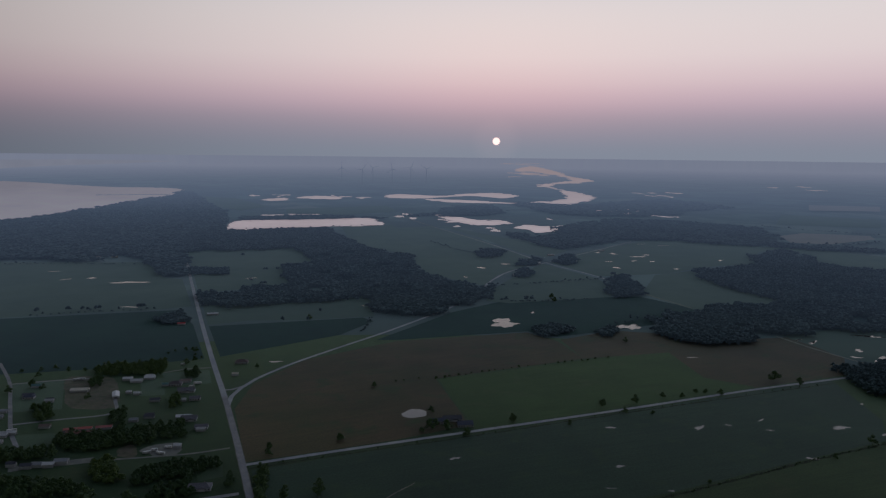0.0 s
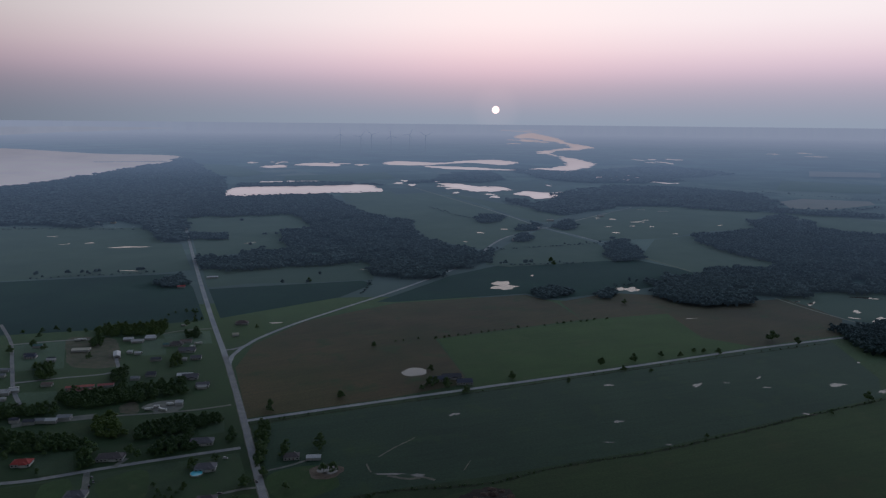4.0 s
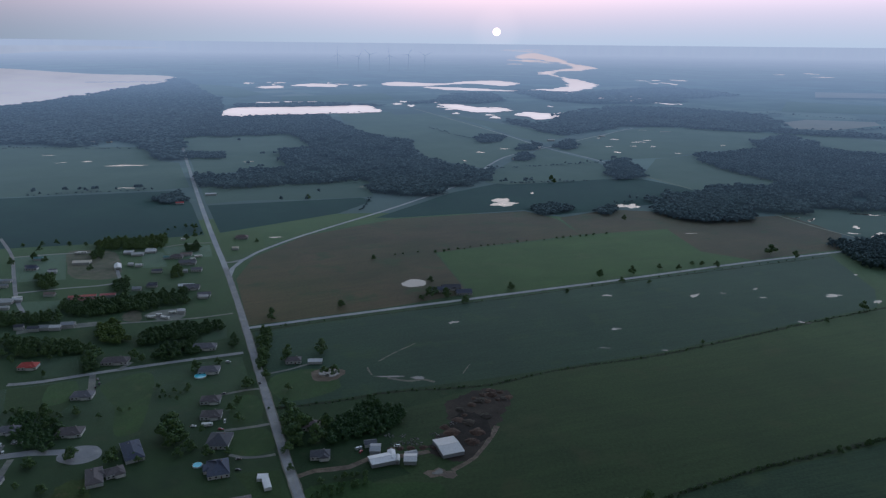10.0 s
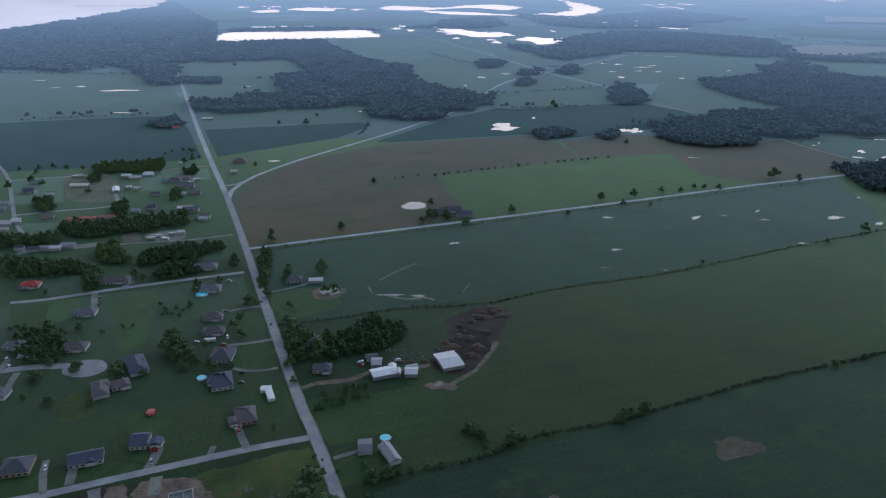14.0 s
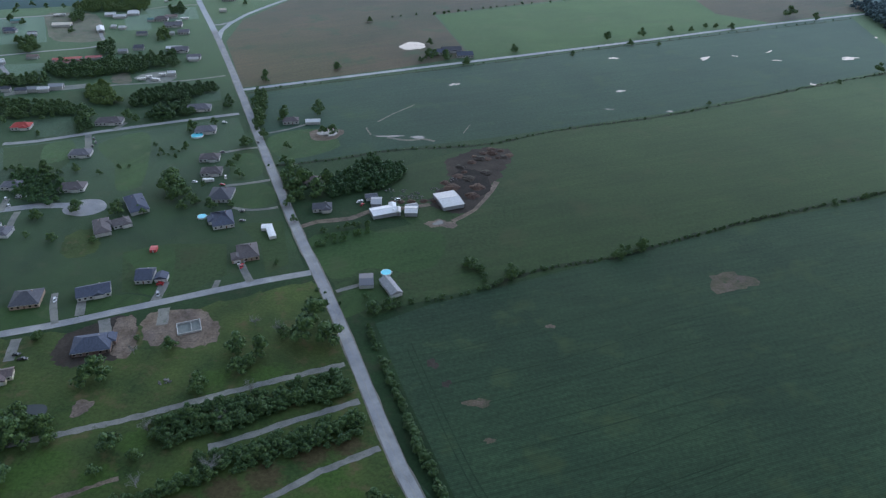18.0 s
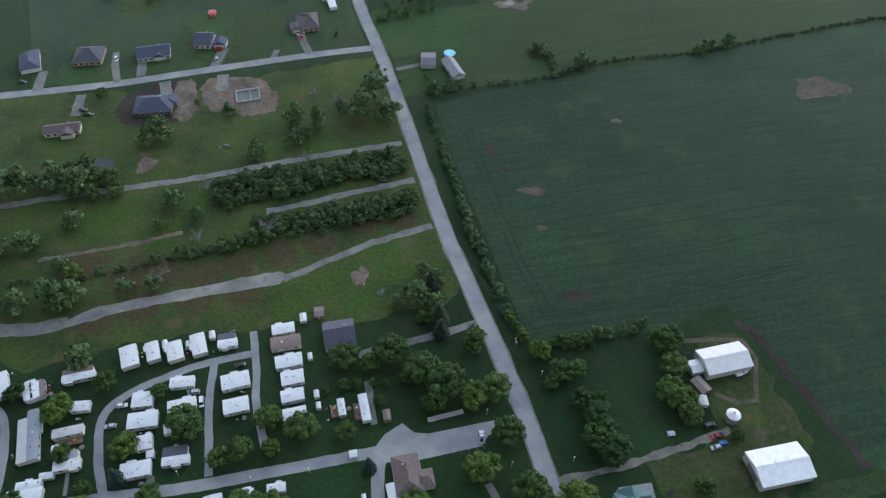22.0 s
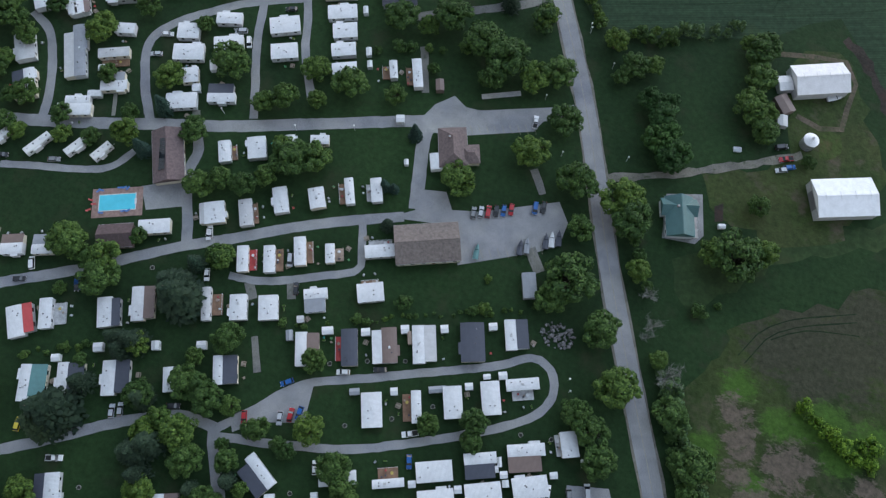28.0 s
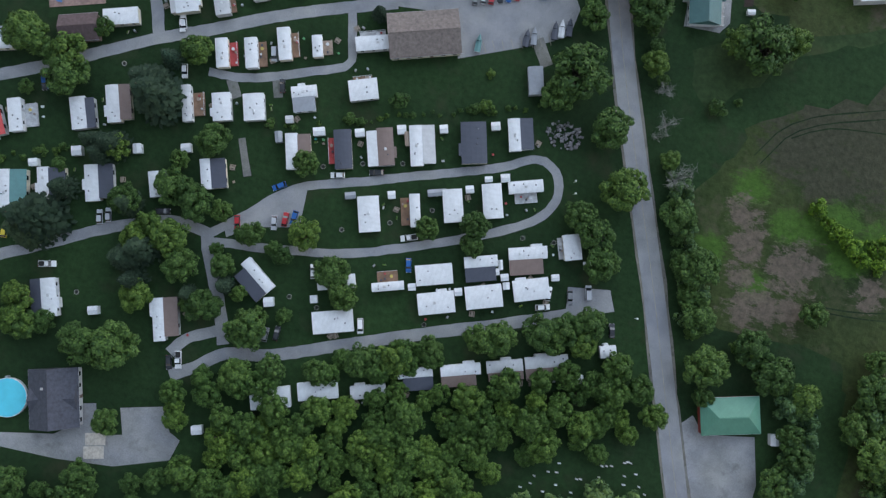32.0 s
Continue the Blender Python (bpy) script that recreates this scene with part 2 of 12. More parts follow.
M_GRASS = earth("grass", (0.0108, 0.0270, 0.0096), (0.0200, 0.0455, 0.0150), (0.0290, 0.0380, 0.0180), 0.022, 0.5, sheen=0.7, air=(0.52, 0.86, 0.6))
M_LAWN = earth("mown_grass", (0.0185, 0.0372, 0.0125), (0.0284, 0.0551, 0.0176), (0.0362, 0.0504, 0.0194), 0.03, 0.9, sheen=1.0, air=(0.52, 0.82, 0.74))
M_PASTURE = earth("pasture", (0.0225, 0.0434, 0.0163), (0.0347, 0.0608, 0.0213), (0.0406, 0.0514, 0.0213), 0.008, 0.4, sheen=0.6, rel=0.3, streak=70, air=(0.52, 0.86, 0.6))
M_HAY = earth("hay_grass", (0.0255, 0.0587, 0.0161), (0.0374, 0.0782, 0.0221), (0.0416, 0.0672, 0.0238), 0.010, 0.4, sheen=0.55, rel=0.3, streak=68, air=(0.52, 0.86, 0.6))
M_CROP = earth("crop", (0.0203, 0.0432, 0.0232), (0.0282, 0.0565, 0.0274), (0.0388, 0.0645, 0.0257), 0.012, 0.45, rows=(73, 1.1), sheen=0.65, rel=0.25, air=(0.5, 0.86, 0.66))
M_CROP_DARK = earth("dark_crop", (0.0162, 0.0450, 0.0288), (0.0225, 0.0594, 0.0360), None, 0.008, 0.5, rows=(73, 1.1), sheen=0.45, rel=0.2, gloss=0.0, air=(0.55, 0.79, 1.0))
M_CROP_WET = earth("wet_crop", (0.0180, 0.0426, 0.0262), (0.0271, 0.0558, 0.0320), (0.0320, 0.0623, 0.0262), 0.010, 0.35, sheen=0.52, rel=0.2, streak=70, air=(0.52, 0.82, 0.82))
M_BROWN = earth("stubble", (0.060, 0.060, 0.023), (0.094, 0.071, 0.034), (0.046, 0.069, 0.023), 0.008, 0.4, sheen=0.3, rel=0.3, streak=60, air=(0.55, 0.79, 1.0))
M_ROUGH = earth("rough_grass", (0.0247, 0.0480, 0.0138), (0.0577, 0.0839, 0.0222), (0.0860, 0.0718, 0.0328), 0.035, 0.5, rel=0.8, sheen=0.6, air=(0.6, 0.84, 0.52), stains=(
    ((0.058, 0.044, 0.022), 1.5, ((-191, 202, 12), (-166, 198, 12), (-150, 204, 10), (-132, 204, 9), (-119, 213, 9), (-100, 221, 9), (-82, 230, 8), (-62, 244, 8), (-45, 250, 7), (-155, 181, 10), (-132, 189, 9), (-111, 195, 8), (-173, 173, 9))),
    ((0.040, 0.078, 0.014), 1.5, ((-52, 231, 8), (-62, 210, 9), (-42, 217, 8), (-77, 203, 9), (-190, 236, 11), (-162, 229, 9), (-198, 229, 10), (-123, 226, 8), (-153, 252, 8), (-87, 188, 8), (-55, 196, 8), (-95, 301, 9), (-126, 296, 9)))))
M_SCRUB = earth("scrub", (0.025, 0.050, 0.013), (0.050, 0.064, 0.022), (0.088, 0.071, 0.052), 0.035, 0.45, rel=0.8)
M_SCRUBFIELD = earth("scrub_field", (0.022, 0.040, 0.012), (0.046, 0.062, 0.020), (0.062, 0.064, 0.034), 0.035, 0.45, rel=0.8, sheen=0.3, stains=(
    ((0.044, 0.044, 0.029), 2.0, ((93, 86, 10), (113, 82, 15), (130, 79, 17), (108, 74, 12), (134, 92, 14), (150, 84, 18), (120, 66, 10))),
    ((0.048, 0.104, 0.016), 1.4, ((110, 48, 6), (125, 52, 8), (131, 44, 8), (87, 34, 5), (95, 57, 6), (118, 50, 6), (104, 26, 5), (140, 50, 7))),
    ((0.115, 0.092, 0.074), 2.6, ((95, 48, 5), (98, 40, 5), (101, 36, 4), (114, 34, 8), (119, 36, 5), (103, 17, 6), (108, 20, 6), (98, 28, 4), (116, 21, 5), (141, 33, 5)))))
M_PALEGRAVEL = earth("pale_gravel", (0.20, 0.205, 0.215), (0.30, 0.305, 0.32), (0.17, 0.17, 0.17), 0.10, 5.0, rel=0.25, sheen=0.1)
M_DARKSOIL = earth("dark_soil", (0.026, 0.023, 0.020), (0.052, 0.044, 0.038), (0.046, 0.030, 0.026), 0.06, 0.7, sheen=0.1)
M_BANK = earth("field_edge", (0.011, 0.022, 0.011), (0.022, 0.036, 0.016), None, 0.12, 0.8, sheen=0.2)
M_REDSOIL = earth("red_soil", (0.0450, 0.0277, 0.0224), (0.0900, 0.0594, 0.0462), (0.0300, 0.0238, 0.0210), 0.2, 1.2, sheen=0.1, rel=0.8)
M_TYRE_MARK = earth("tyre_mark", (0.013, 0.030, 0.015), (0.020, 0.042, 0.020), None, 0.1, 0.8, sheen=0.2)
M_MUD = earth("wet_mud", (0.012, 0.011, 0.011), (0.026, 0.022, 0.021), None, 0.1, 0.8, sheen=0.1)
M_DRY = earth("dry_scrub", (0.055, 0.058, 0.030), (0.13, 0.10, 0.085), (0.035, 0.055, 0.022), 0.09, 0.8)
M_SAND = earth("bare_earth", (0.10, 0.078, 0.062), (0.19, 0.152, 0.128), (0.065, 0.055, 0.040), 0.12, 0.8, sheen=0.2, rel=0.8)
M_DRYSAND = earth("dried_puddle", (0.120, 0.112, 0.094), (0.185, 0.178, 0.150), None, 0.10, 0.8)
M_TRACK = earth("gravel", (0.135, 0.135, 0.13), (0.215, 0.215, 0.205), (0.10, 0.11, 0.085), 0.12, 5.0, rel=0.25)
M_PAD = earth("pad_gravel", (0.165, 0.160, 0.152), (0.265, 0.257, 0.245), (0.13, 0.125, 0.105), 0.10, 4.0, rel=0.3)
M_GARDEN = earth("garden_lawn", (0.0225, 0.0480, 0.0135), (0.0330, 0.0680, 0.0190), (0.0460, 0.0640, 0.0240), 0.04, 0.9, sheen=0.9, streak=25, air=(0.54, 0.86, 0.62))
M_ASPHALT = earth("asphalt", (0.22, 0.225, 0.24), (0.30, 0.305, 0.325), (0.25, 0.255, 0.27), 0.11, 7.0, sheen=0.1, rel=0.15)
# lighter asphalt for distant roads, with bluish sheen in place of haze
M_ROADFAR = earth("pale_asphalt", (0.29, 0.30, 0.32), (0.37, 0.38, 0.40), None, 0.05, 5.0, sheen=0.5, rel=0.15, air=(0.55, 0.79, 1.0))
M_SHOULDER = earth("road_shoulder", (0.13, 0.125, 0.11), (0.21, 0.20, 0.18), (0.06, 0.075, 0.04), 0.20, 4.0, rel=0.25)
M_CONCRETE = earth("concrete", (0.28, 0.28, 0.28), (0.40, 0.40, 0.40), None, 0.2, 5.0, rel=0.2)
M_WATER = water_mat("water", (0.035, 0.045, 0.045), 0.10, 0.0)


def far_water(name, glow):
    """Water of the far backdrop, its reflection of the low sky put in as emission."""
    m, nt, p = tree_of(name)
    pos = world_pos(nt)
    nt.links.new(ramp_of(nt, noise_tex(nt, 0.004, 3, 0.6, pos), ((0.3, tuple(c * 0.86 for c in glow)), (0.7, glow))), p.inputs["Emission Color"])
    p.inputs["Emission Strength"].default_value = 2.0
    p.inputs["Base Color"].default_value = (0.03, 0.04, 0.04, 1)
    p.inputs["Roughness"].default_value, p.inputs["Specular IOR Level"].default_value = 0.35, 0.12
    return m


# sky colours given out as emission in place of a reflection
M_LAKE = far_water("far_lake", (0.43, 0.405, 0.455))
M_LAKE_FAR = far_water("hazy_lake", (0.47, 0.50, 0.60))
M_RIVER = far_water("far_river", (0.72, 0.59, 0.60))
M_PUDDLE = water_mat("puddle_water", (0.09, 0.085, 0.07), 0.12, 0.0)
M_POOL = plain("pool_water", (0.10, 0.55, 0.68), 0.08, 0.1, 1.0)


FLAT, RIM, LEVEL = 2400.0, 2450.0, 325.0
# haze as emission colour, by 1 - 1200 m / distance
HAZE_GLOW = ((0.0, (0.000, 0.000, 0.000)), (0.25, (0.036, 0.050, 0.068)), (0.5, (0.080, 0.110, 0.161)), (0.636, (0.135, 0.184, 0.271)), (0.714, (0.190, 0.261, 0.388)),
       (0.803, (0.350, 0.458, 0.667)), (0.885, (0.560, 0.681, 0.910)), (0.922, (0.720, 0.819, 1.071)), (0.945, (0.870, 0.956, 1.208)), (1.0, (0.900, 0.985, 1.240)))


def distance_mat(name, low, high, tone, farms=0.0, leaves=False, sheen=0.5):
    """Land, fields and woods of the distance, past 1.2 km: a backdrop with the evening haze put in as emission. farms:
    how much of a patchwork it shows.
    """
    m, nt, p = tree_of(name)
    geo = nt.nodes.new("ShaderNodeNewGeometry")
    pos = geo.outputs["Position"]
    flat = nt.nodes.new("ShaderNodeVectorMath")
    flat.operation = "MULTIPLY"
    flat.inputs[1].default_value = (1, 1, 0)
    nt.links.new(pos, flat.inputs[0])
    size = nt.nodes.new("ShaderNodeVectorMath")
    size.operation = "LENGTH"
    nt.links.new(flat.outputs[0], size.inputs[0])
    e = size.outputs["Value"]
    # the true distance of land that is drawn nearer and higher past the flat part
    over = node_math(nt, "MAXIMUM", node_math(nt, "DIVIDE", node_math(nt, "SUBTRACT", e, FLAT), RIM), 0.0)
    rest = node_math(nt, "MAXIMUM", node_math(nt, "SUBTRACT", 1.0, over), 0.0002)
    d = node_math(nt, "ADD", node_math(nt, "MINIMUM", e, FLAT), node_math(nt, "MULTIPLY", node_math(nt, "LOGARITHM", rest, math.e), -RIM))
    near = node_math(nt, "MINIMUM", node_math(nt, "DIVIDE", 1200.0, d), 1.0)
    air = ramp_of(nt, node_math(nt, "SUBTRACT", 1.0, near), HAZE_GLOW)
    plan = nt.nodes.new("ShaderNodeVectorMath")
    plan.operation = "SCALE"
    nt.links.new(flat.outputs[0], plan.inputs[0])
    nt.links.new(node_math(nt, "DIVIDE", d, e), plan.inputs["Scale"])
    way = turned(nt, plan.outputs[0], -21)
    fine = noise_tex(nt, 0.012, 5, 0.7, way)
    broad = noise_tex(nt, 0.0022, 5, 0.6, way)
    shade = ramp_of(nt, fine, ((0.3, (0.80, 0.82, 0.85)), (0.7, (1.18, 1.16, 1.13))))
    col = ramp_of(nt, noise_tex(nt, 0.005, 4, 0.6, way), ((0.35, low), (0.65, high)))
    if leaves:
        col = mixed(nt, 1.0, col, ramp_of(nt, geo.outputs["Random Per Island"], ((0.0, (0.90, 0.91, 0.93)), (1.0, (1.10, 1.09, 1.06)))), "MULTIPLY")
    else:
        info = nt.nodes.new("ShaderNodeObjectInfo")
        shade = mixed(nt, 1.0, shade, ramp_of(nt, info.outputs["Random"], ((0.0, (0.92, 0.93, 0.95)), (1.0, (1.08, 1.07, 1.04)))), "MULTIPLY")
    if farms:
        cells = nt.nodes.new("ShaderNodeTexVoronoi")
        cells.distance, cells.inputs["Scale"].default_value = "CHEBYCHEV", 0.0026
        cells.inputs["Randomness"].default_value = 0.75
        nt.links.new(turned(nt, way, 0, (1, 0.62, 1)), cells.inputs["Vector"])
        tones = nt.nodes.new("ShaderNodeSeparateColor")
        nt.links.new(cells.outputs["Color"], tones.inputs[0])
        crop = ramp_of(nt, tones.outputs[0], ((0.0, (0.86, 0.90, 0.96)), (0.45, (1.0, 1.06, 1.04)), (0.8, (1.14, 1.22, 1.12)), (1.0, (1.34, 1.20, 1.10))))
        woods = ramp_of(nt, broad, ((0.46, (1, 1, 1)), (0.50, (0, 0, 0))))
        patch = mixed(nt, woods, (0.74, 0.77, 0.82), crop)
        rows = ramp_of(nt, cells.outputs["Distance"], ((0.50, (1, 1, 1)), (0.60, (0.72, 0.76, 0.80))))
        patch = mixed(nt, 1.0, patch, rows, "MULTIPLY")
        shade = mixed(nt, 1.0, shade, patch, "MULTIPLY")
        col = mixed(nt, 1.0, col, patch, "MULTIPLY")
    nt.links.new(col, p.inputs["Base Color"])
    p.inputs["Roughness"].default_value, p.inputs["Specular IOR Level"].default_value = 1.0, 0.0
    # bluish sheen adds to the painted haze at grazing angles
    p.inputs["Sheen Weight"].default_value, p.inputs["Sheen Roughness"].default_value = sheen, 0.4
    p.inputs["Sheen Tint"].default_value = (0.56, 0.78, 0.90, 1)
    # the painted haze also washes out the pattern: the farther off, the less is left
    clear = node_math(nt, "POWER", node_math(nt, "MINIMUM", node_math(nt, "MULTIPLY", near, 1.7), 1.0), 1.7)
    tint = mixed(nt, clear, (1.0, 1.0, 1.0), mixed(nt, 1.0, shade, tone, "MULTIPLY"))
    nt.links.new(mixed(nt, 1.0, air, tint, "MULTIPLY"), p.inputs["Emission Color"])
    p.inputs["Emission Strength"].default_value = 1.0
    return m


# the triple after the two base colours scales the emitted haze
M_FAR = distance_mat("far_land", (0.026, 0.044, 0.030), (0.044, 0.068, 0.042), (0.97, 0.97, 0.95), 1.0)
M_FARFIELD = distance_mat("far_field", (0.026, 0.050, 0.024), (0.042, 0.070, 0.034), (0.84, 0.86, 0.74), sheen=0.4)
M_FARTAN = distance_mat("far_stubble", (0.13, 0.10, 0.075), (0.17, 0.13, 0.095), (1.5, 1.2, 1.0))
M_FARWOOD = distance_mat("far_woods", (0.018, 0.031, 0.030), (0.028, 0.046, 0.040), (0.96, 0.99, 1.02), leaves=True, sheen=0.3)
M_LEAF = foliage("leaves", (0.018, 0.050, 0.012), (0.086, 0.152, 0.033), 0.0)
M_LEAF_MID = foliage("garden_leaves", (0.034, 0.076, 0.022), (0.112, 0.176, 0.050), 0.15)
M_NEEDLE = foliage("needles", (0.013, 0.031, 0.018), (0.034, 0.060, 0.032))
M_BARK = plain("bark", (0.09, 0.07, 0.055), 0.9, 0.4, 2.0)
M_PALE_TWIG = plain("bare_twigs", (0.20, 0.205, 0.19), 0.9, 0.3, 2.0)
M_WALL = plain("siding", (0.6, 0.6, 0.6), 0.6, 0.15, 2.0, own=True)
M_ROOF = ribbed("roof_sheet", pitch=0.4, rough=0.5)
M_SHINGLE = plain("shingles", (0.2, 0.2, 0.2), 0.85, 0.35, 4.0, own=True, rel=0.4)
M_PANE = plain("window_glass", (0.02, 0.025, 0.03), 0.08, 0.1, 1.0, spec=0.8, rel=0)
M_DECK = plain("deck_boards", (0.2, 0.15, 0.1), 0.8, 0.35, 3.0, own=True)
M_PAINT = plain("painted", (0.5, 0.5, 0.5), 0.5, 0.15, 2.0, own=True)
M_CAR = plain("car_paint", (0.5, 0.5, 0.5), 0.25, 0.06, 1.0, own=True, rel=0)
M_TYRE = plain("rubber", (0.02, 0.02, 0.02), 0.85, 0.2, 4.0)
M_METAL = plain("dull_metal", (0.45, 0.46, 0.48), 0.4, 0.2, 3.0, metal=0.6)
M_STONE = plain("grey_stone", (0.5, 0.5, 0.5), 0.8, 0.3, 4.0, own=True)
M_LINE = plain("road_paint", (0.34, 0.31, 0.24), 0.7, 0.45, 0.3)
M_LAMP = plain("lens", (0.8, 0.8, 0.78), 0.2, 0.05, 2.0)


# ---------------------------------------------------------------- ground profile
def lift(x, y):
    """The land is flat for 2.4 km and then rises gently to the horizon's height, so that it ends at the horizon."""
    d = math.hypot(x, y)
    if d <= FLAT:
        return x, y, 0.0
    e = FLAT + RIM * (1 - math.exp(-(d - FLAT) / RIM))
    return x * e / d, y * e / d, LEVEL * (1 - e / d)


def curve_through(pts, step, closed=False):
    """Points at about even steps on a smooth curve through pts."""
    p = [Vector(q) for q in pts]
    out, n = [], len(p)
    for i in range(n if closed else n - 1):
        a, b = p[i], p[(i + 1) % n]
        prev = p[i - 1] if closed or i else a * 2 - b
        nxt = p[(i + 2) % n] if closed or i + 2 < n else b * 2 - a
        k = max(1, int((b - a).length / step))
        for j in range(k):
            t = j / k
            out.append(0.5 * (2 * a + (b - prev) * t + (2 * prev - 5 * a + 4 * b - nxt) * t * t + (3 * a - prev - 3 * b + nxt) * t ** 3))
    if not closed:
        out.append(p[-1])
    return out


def sheet(name, pts, mat, z=0.05, label="", category="field", kind="structure", smooth=0.0, cell=160.0, ragged=0.0):
    """A flat piece of ground with the outline pts; smooth: step of a rounded outline."""
    pts = curve_through(pts, smooth, True) if smooth else [Vector(q) for q in pts]
    if ragged:
        pts = [p + Vector((noise.noise((p.x * 0.9 / ragged, p.y * 0.9 / ragged, 1.3)), noise.noise((p.x * 0.9 / ragged, p.y * 0.9 / ragged, 7.7)))) * ragged for p in pts]
    bm = bmesh.new()
    bm.faces.new([bm.verts.new((p.x, p.y, 0)) for p in pts])
    bm.normal_update()
    bmesh.ops.triangulate(bm, faces=bm.faces[:])
    if max(p.length for p in pts) > FLAT * 0.9:
        for _ in range(6):
            long_edges = [e for e in bm.edges if e.calc_length() > cell]
            if not long_edges:
                break
            bmesh.ops.subdivide_edges(bm, edges=long_edges, cuts=1)
            bmesh.ops.triangulate(bm, faces=bm.faces[:])
    for v in bm.verts:
        x, y, h = lift(v.co.x, v.co.y)
        v.co = (x, y, h + z * (1 + h / 8))
    bmesh.ops.recalc_face_normals(bm, faces=bm.faces[:])
    if bm.faces and sum(f.normal.z for f in bm.faces) < 0:
        bmesh.ops.reverse_faces(bm, faces=bm.faces[:])
    me = bpy.data.meshes.new(name)
    bm.to_mesh(me)
    bm.free()
    me.materials.append(mat)
    return tagged(new(name, me), label, category, "", kind)


def ribbon(name, pts, width, mat, z, label="", category="road", kind="structure", step=20.0, ragged=0.0, parent=None, shift=0.0):
    """A strip of road or track along pts."""
    mid = curve_through(pts, step)
    verts, faces = [], []
    rnd = random.Random(len(pts) * 7 + int(width * 10))
    for i, p in enumerate(mid):
        d = (mid[min(i + 1, len(mid) - 1)] - mid[max(i - 1, 0)]).normalized()
        side = Vector((d.y, -d.x))
        for s in (-0.5, 0.5):
            q = p + side * (s * (width + ragged * rnd.uniform(-1, 1)) + shift)
            x, y, h = lift(q.x, q.y)
            verts.append((x, y, h + z * (1 + h / 8)))
        if i:
            faces.append((2 * i - 2, 2 * i - 1, 2 * i + 1, 2 * i))
    me = bpy.data.meshes.new(name)
    me.from_pydata(verts, [], faces)
    me.materials.append(mat)
    ob = new(name, me)
    if parent:
        ob.parent = parent
        return ob
    return tagged(ob, label, category, "", kind)


def blob_outline(rx, ry, seed, rough=0.3, n=22):
    rnd = random.Random(seed)
    ph = [rnd.uniform(0, 6.28) for _ in range(4)]
    out = []
    for i in range(n):
        a = 2 * math.pi * i / n
        r = 1 + rough * (0.5 * math.sin(2 * a + ph[0]) + 0.35 * math.sin(3 * a + ph[1]) + 0.3 * math.sin(5 * a + ph[2]) + 0.2 * math.sin(9 * a + ph[3]))
        out.append((rx * r * math.cos(a), ry * r * math.sin(a)))
    return out


def blob(name, x, y, rx, ry, turn, mat, z, seed, label, category, rough=0.3, n=22):
    c, s = math.cos(radians(turn)), math.sin(radians(turn))
    return sheet(name, [(x + c * a - s * b, y + s * a + c * b) for a, b in blob_outline(rx, ry, seed, rough, n)], mat, z, label, category)


def ring(name, radii, seg, mat, label, category):
    """A round sheet of land between the given radii."""
    verts, faces, hub = [], [], radii[0] == 0
    if hub:
        verts.append((0, 0, 0))
    rest = radii[1:] if hub else radii
    o = len(verts)
    for r in rest:
        for k in range(seg):
            a = 2 * math.pi * k / seg
            verts.append(lift(r * math.sin(a), r * math.cos(a)))
    if hub:
        faces += [(0, 1 + (k + 1) % seg, 1 + k) for k in range(seg)]
    for i in range(len(rest) - 1):
        b = o + i * seg
        faces += [(b + k, b + (k + 1) % seg, b + seg + (k + 1) % seg, b + seg + k) for k in range(seg)]
    me = bpy.data.meshes.new(name)
    me.from_pydata(verts, [], [f[::-1] for f in faces])
    me.materials.append(mat)
    for p in me.polygons:
        p.use_smooth = True
    if me.polygons[0].normal.z < 0:
        me.flip_normals()
    return tagged(new(name, me), label, category, "", "structure")


def steps(a, b, k):
    out = [a]
    while out[-1] * k < b:
        out.append(out[-1] * k)
    return out + [b]


def far_bay(name, near, far, mat, label):
    """A sliver of water far out: near and far shore as (bearing, 1000 / distance), both from the same bearings."""
    verts, faces = [], []
    for i, ((b, n), (_, f)) in enumerate(zip(near, far)):
        for k in range(7):
            d = 1000 / (n + (f - n) * k / 6)
            x, y, h = lift(d * math.sin(b), d * math.cos(b))
            verts.append((x * 0.996, y * 0.996, h + 1.0))
            if i and k:
                o = 7 * i + k
                faces.append((o - 8, o - 1, o, o - 7))
    me = bpy.data.meshes.new(name)
    me.from_pydata(verts, [], faces)
    me.materials.append(mat)
    return tagged(new(name, me), label, "water", "", "structure")


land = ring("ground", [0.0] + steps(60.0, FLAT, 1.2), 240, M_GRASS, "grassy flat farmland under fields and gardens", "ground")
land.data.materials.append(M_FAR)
# faces past 1350 m take the land material with emitted haze
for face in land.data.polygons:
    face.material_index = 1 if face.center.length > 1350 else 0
ring("backdrop", steps(FLAT, 30000.0, 1.025) + [60000.0, 200000.0], 720, M_FAR, "far land reaching the horizon, its blue haze put in as glow", "backdrop")

# roads
MAIN_ROAD = [(-1558, 4169), (-964, 2634), (-892, 2452), (-553.7, 1590), (-395, 1192), (-303.3, 970), (-234.4, 795), (-176.4, 642), (-112.6, 475.2), (-84.1, 406.7), (-63, 354.7), (-23.1, 249.7), (-7.9, 215.2), (21.8, 147.6), (43.4, 87.4), (57.3, 52.8), (71.5, 18.6), (84.6, -15.4), (93.8, -39), (151.9, -189), (249, -439)]
ribbon("road_shoulder", MAIN_ROAD, 8.6, M_SHOULDER, 0.09, "gravel shoulders along a straight country road", "road", ragged=0.8, step=9)
ribbon("road_main", MAIN_ROAD, 7.0, M_ASPHALT, 0.13, "straight worn grey asphalt country road", "road", step=12, ragged=0.15)
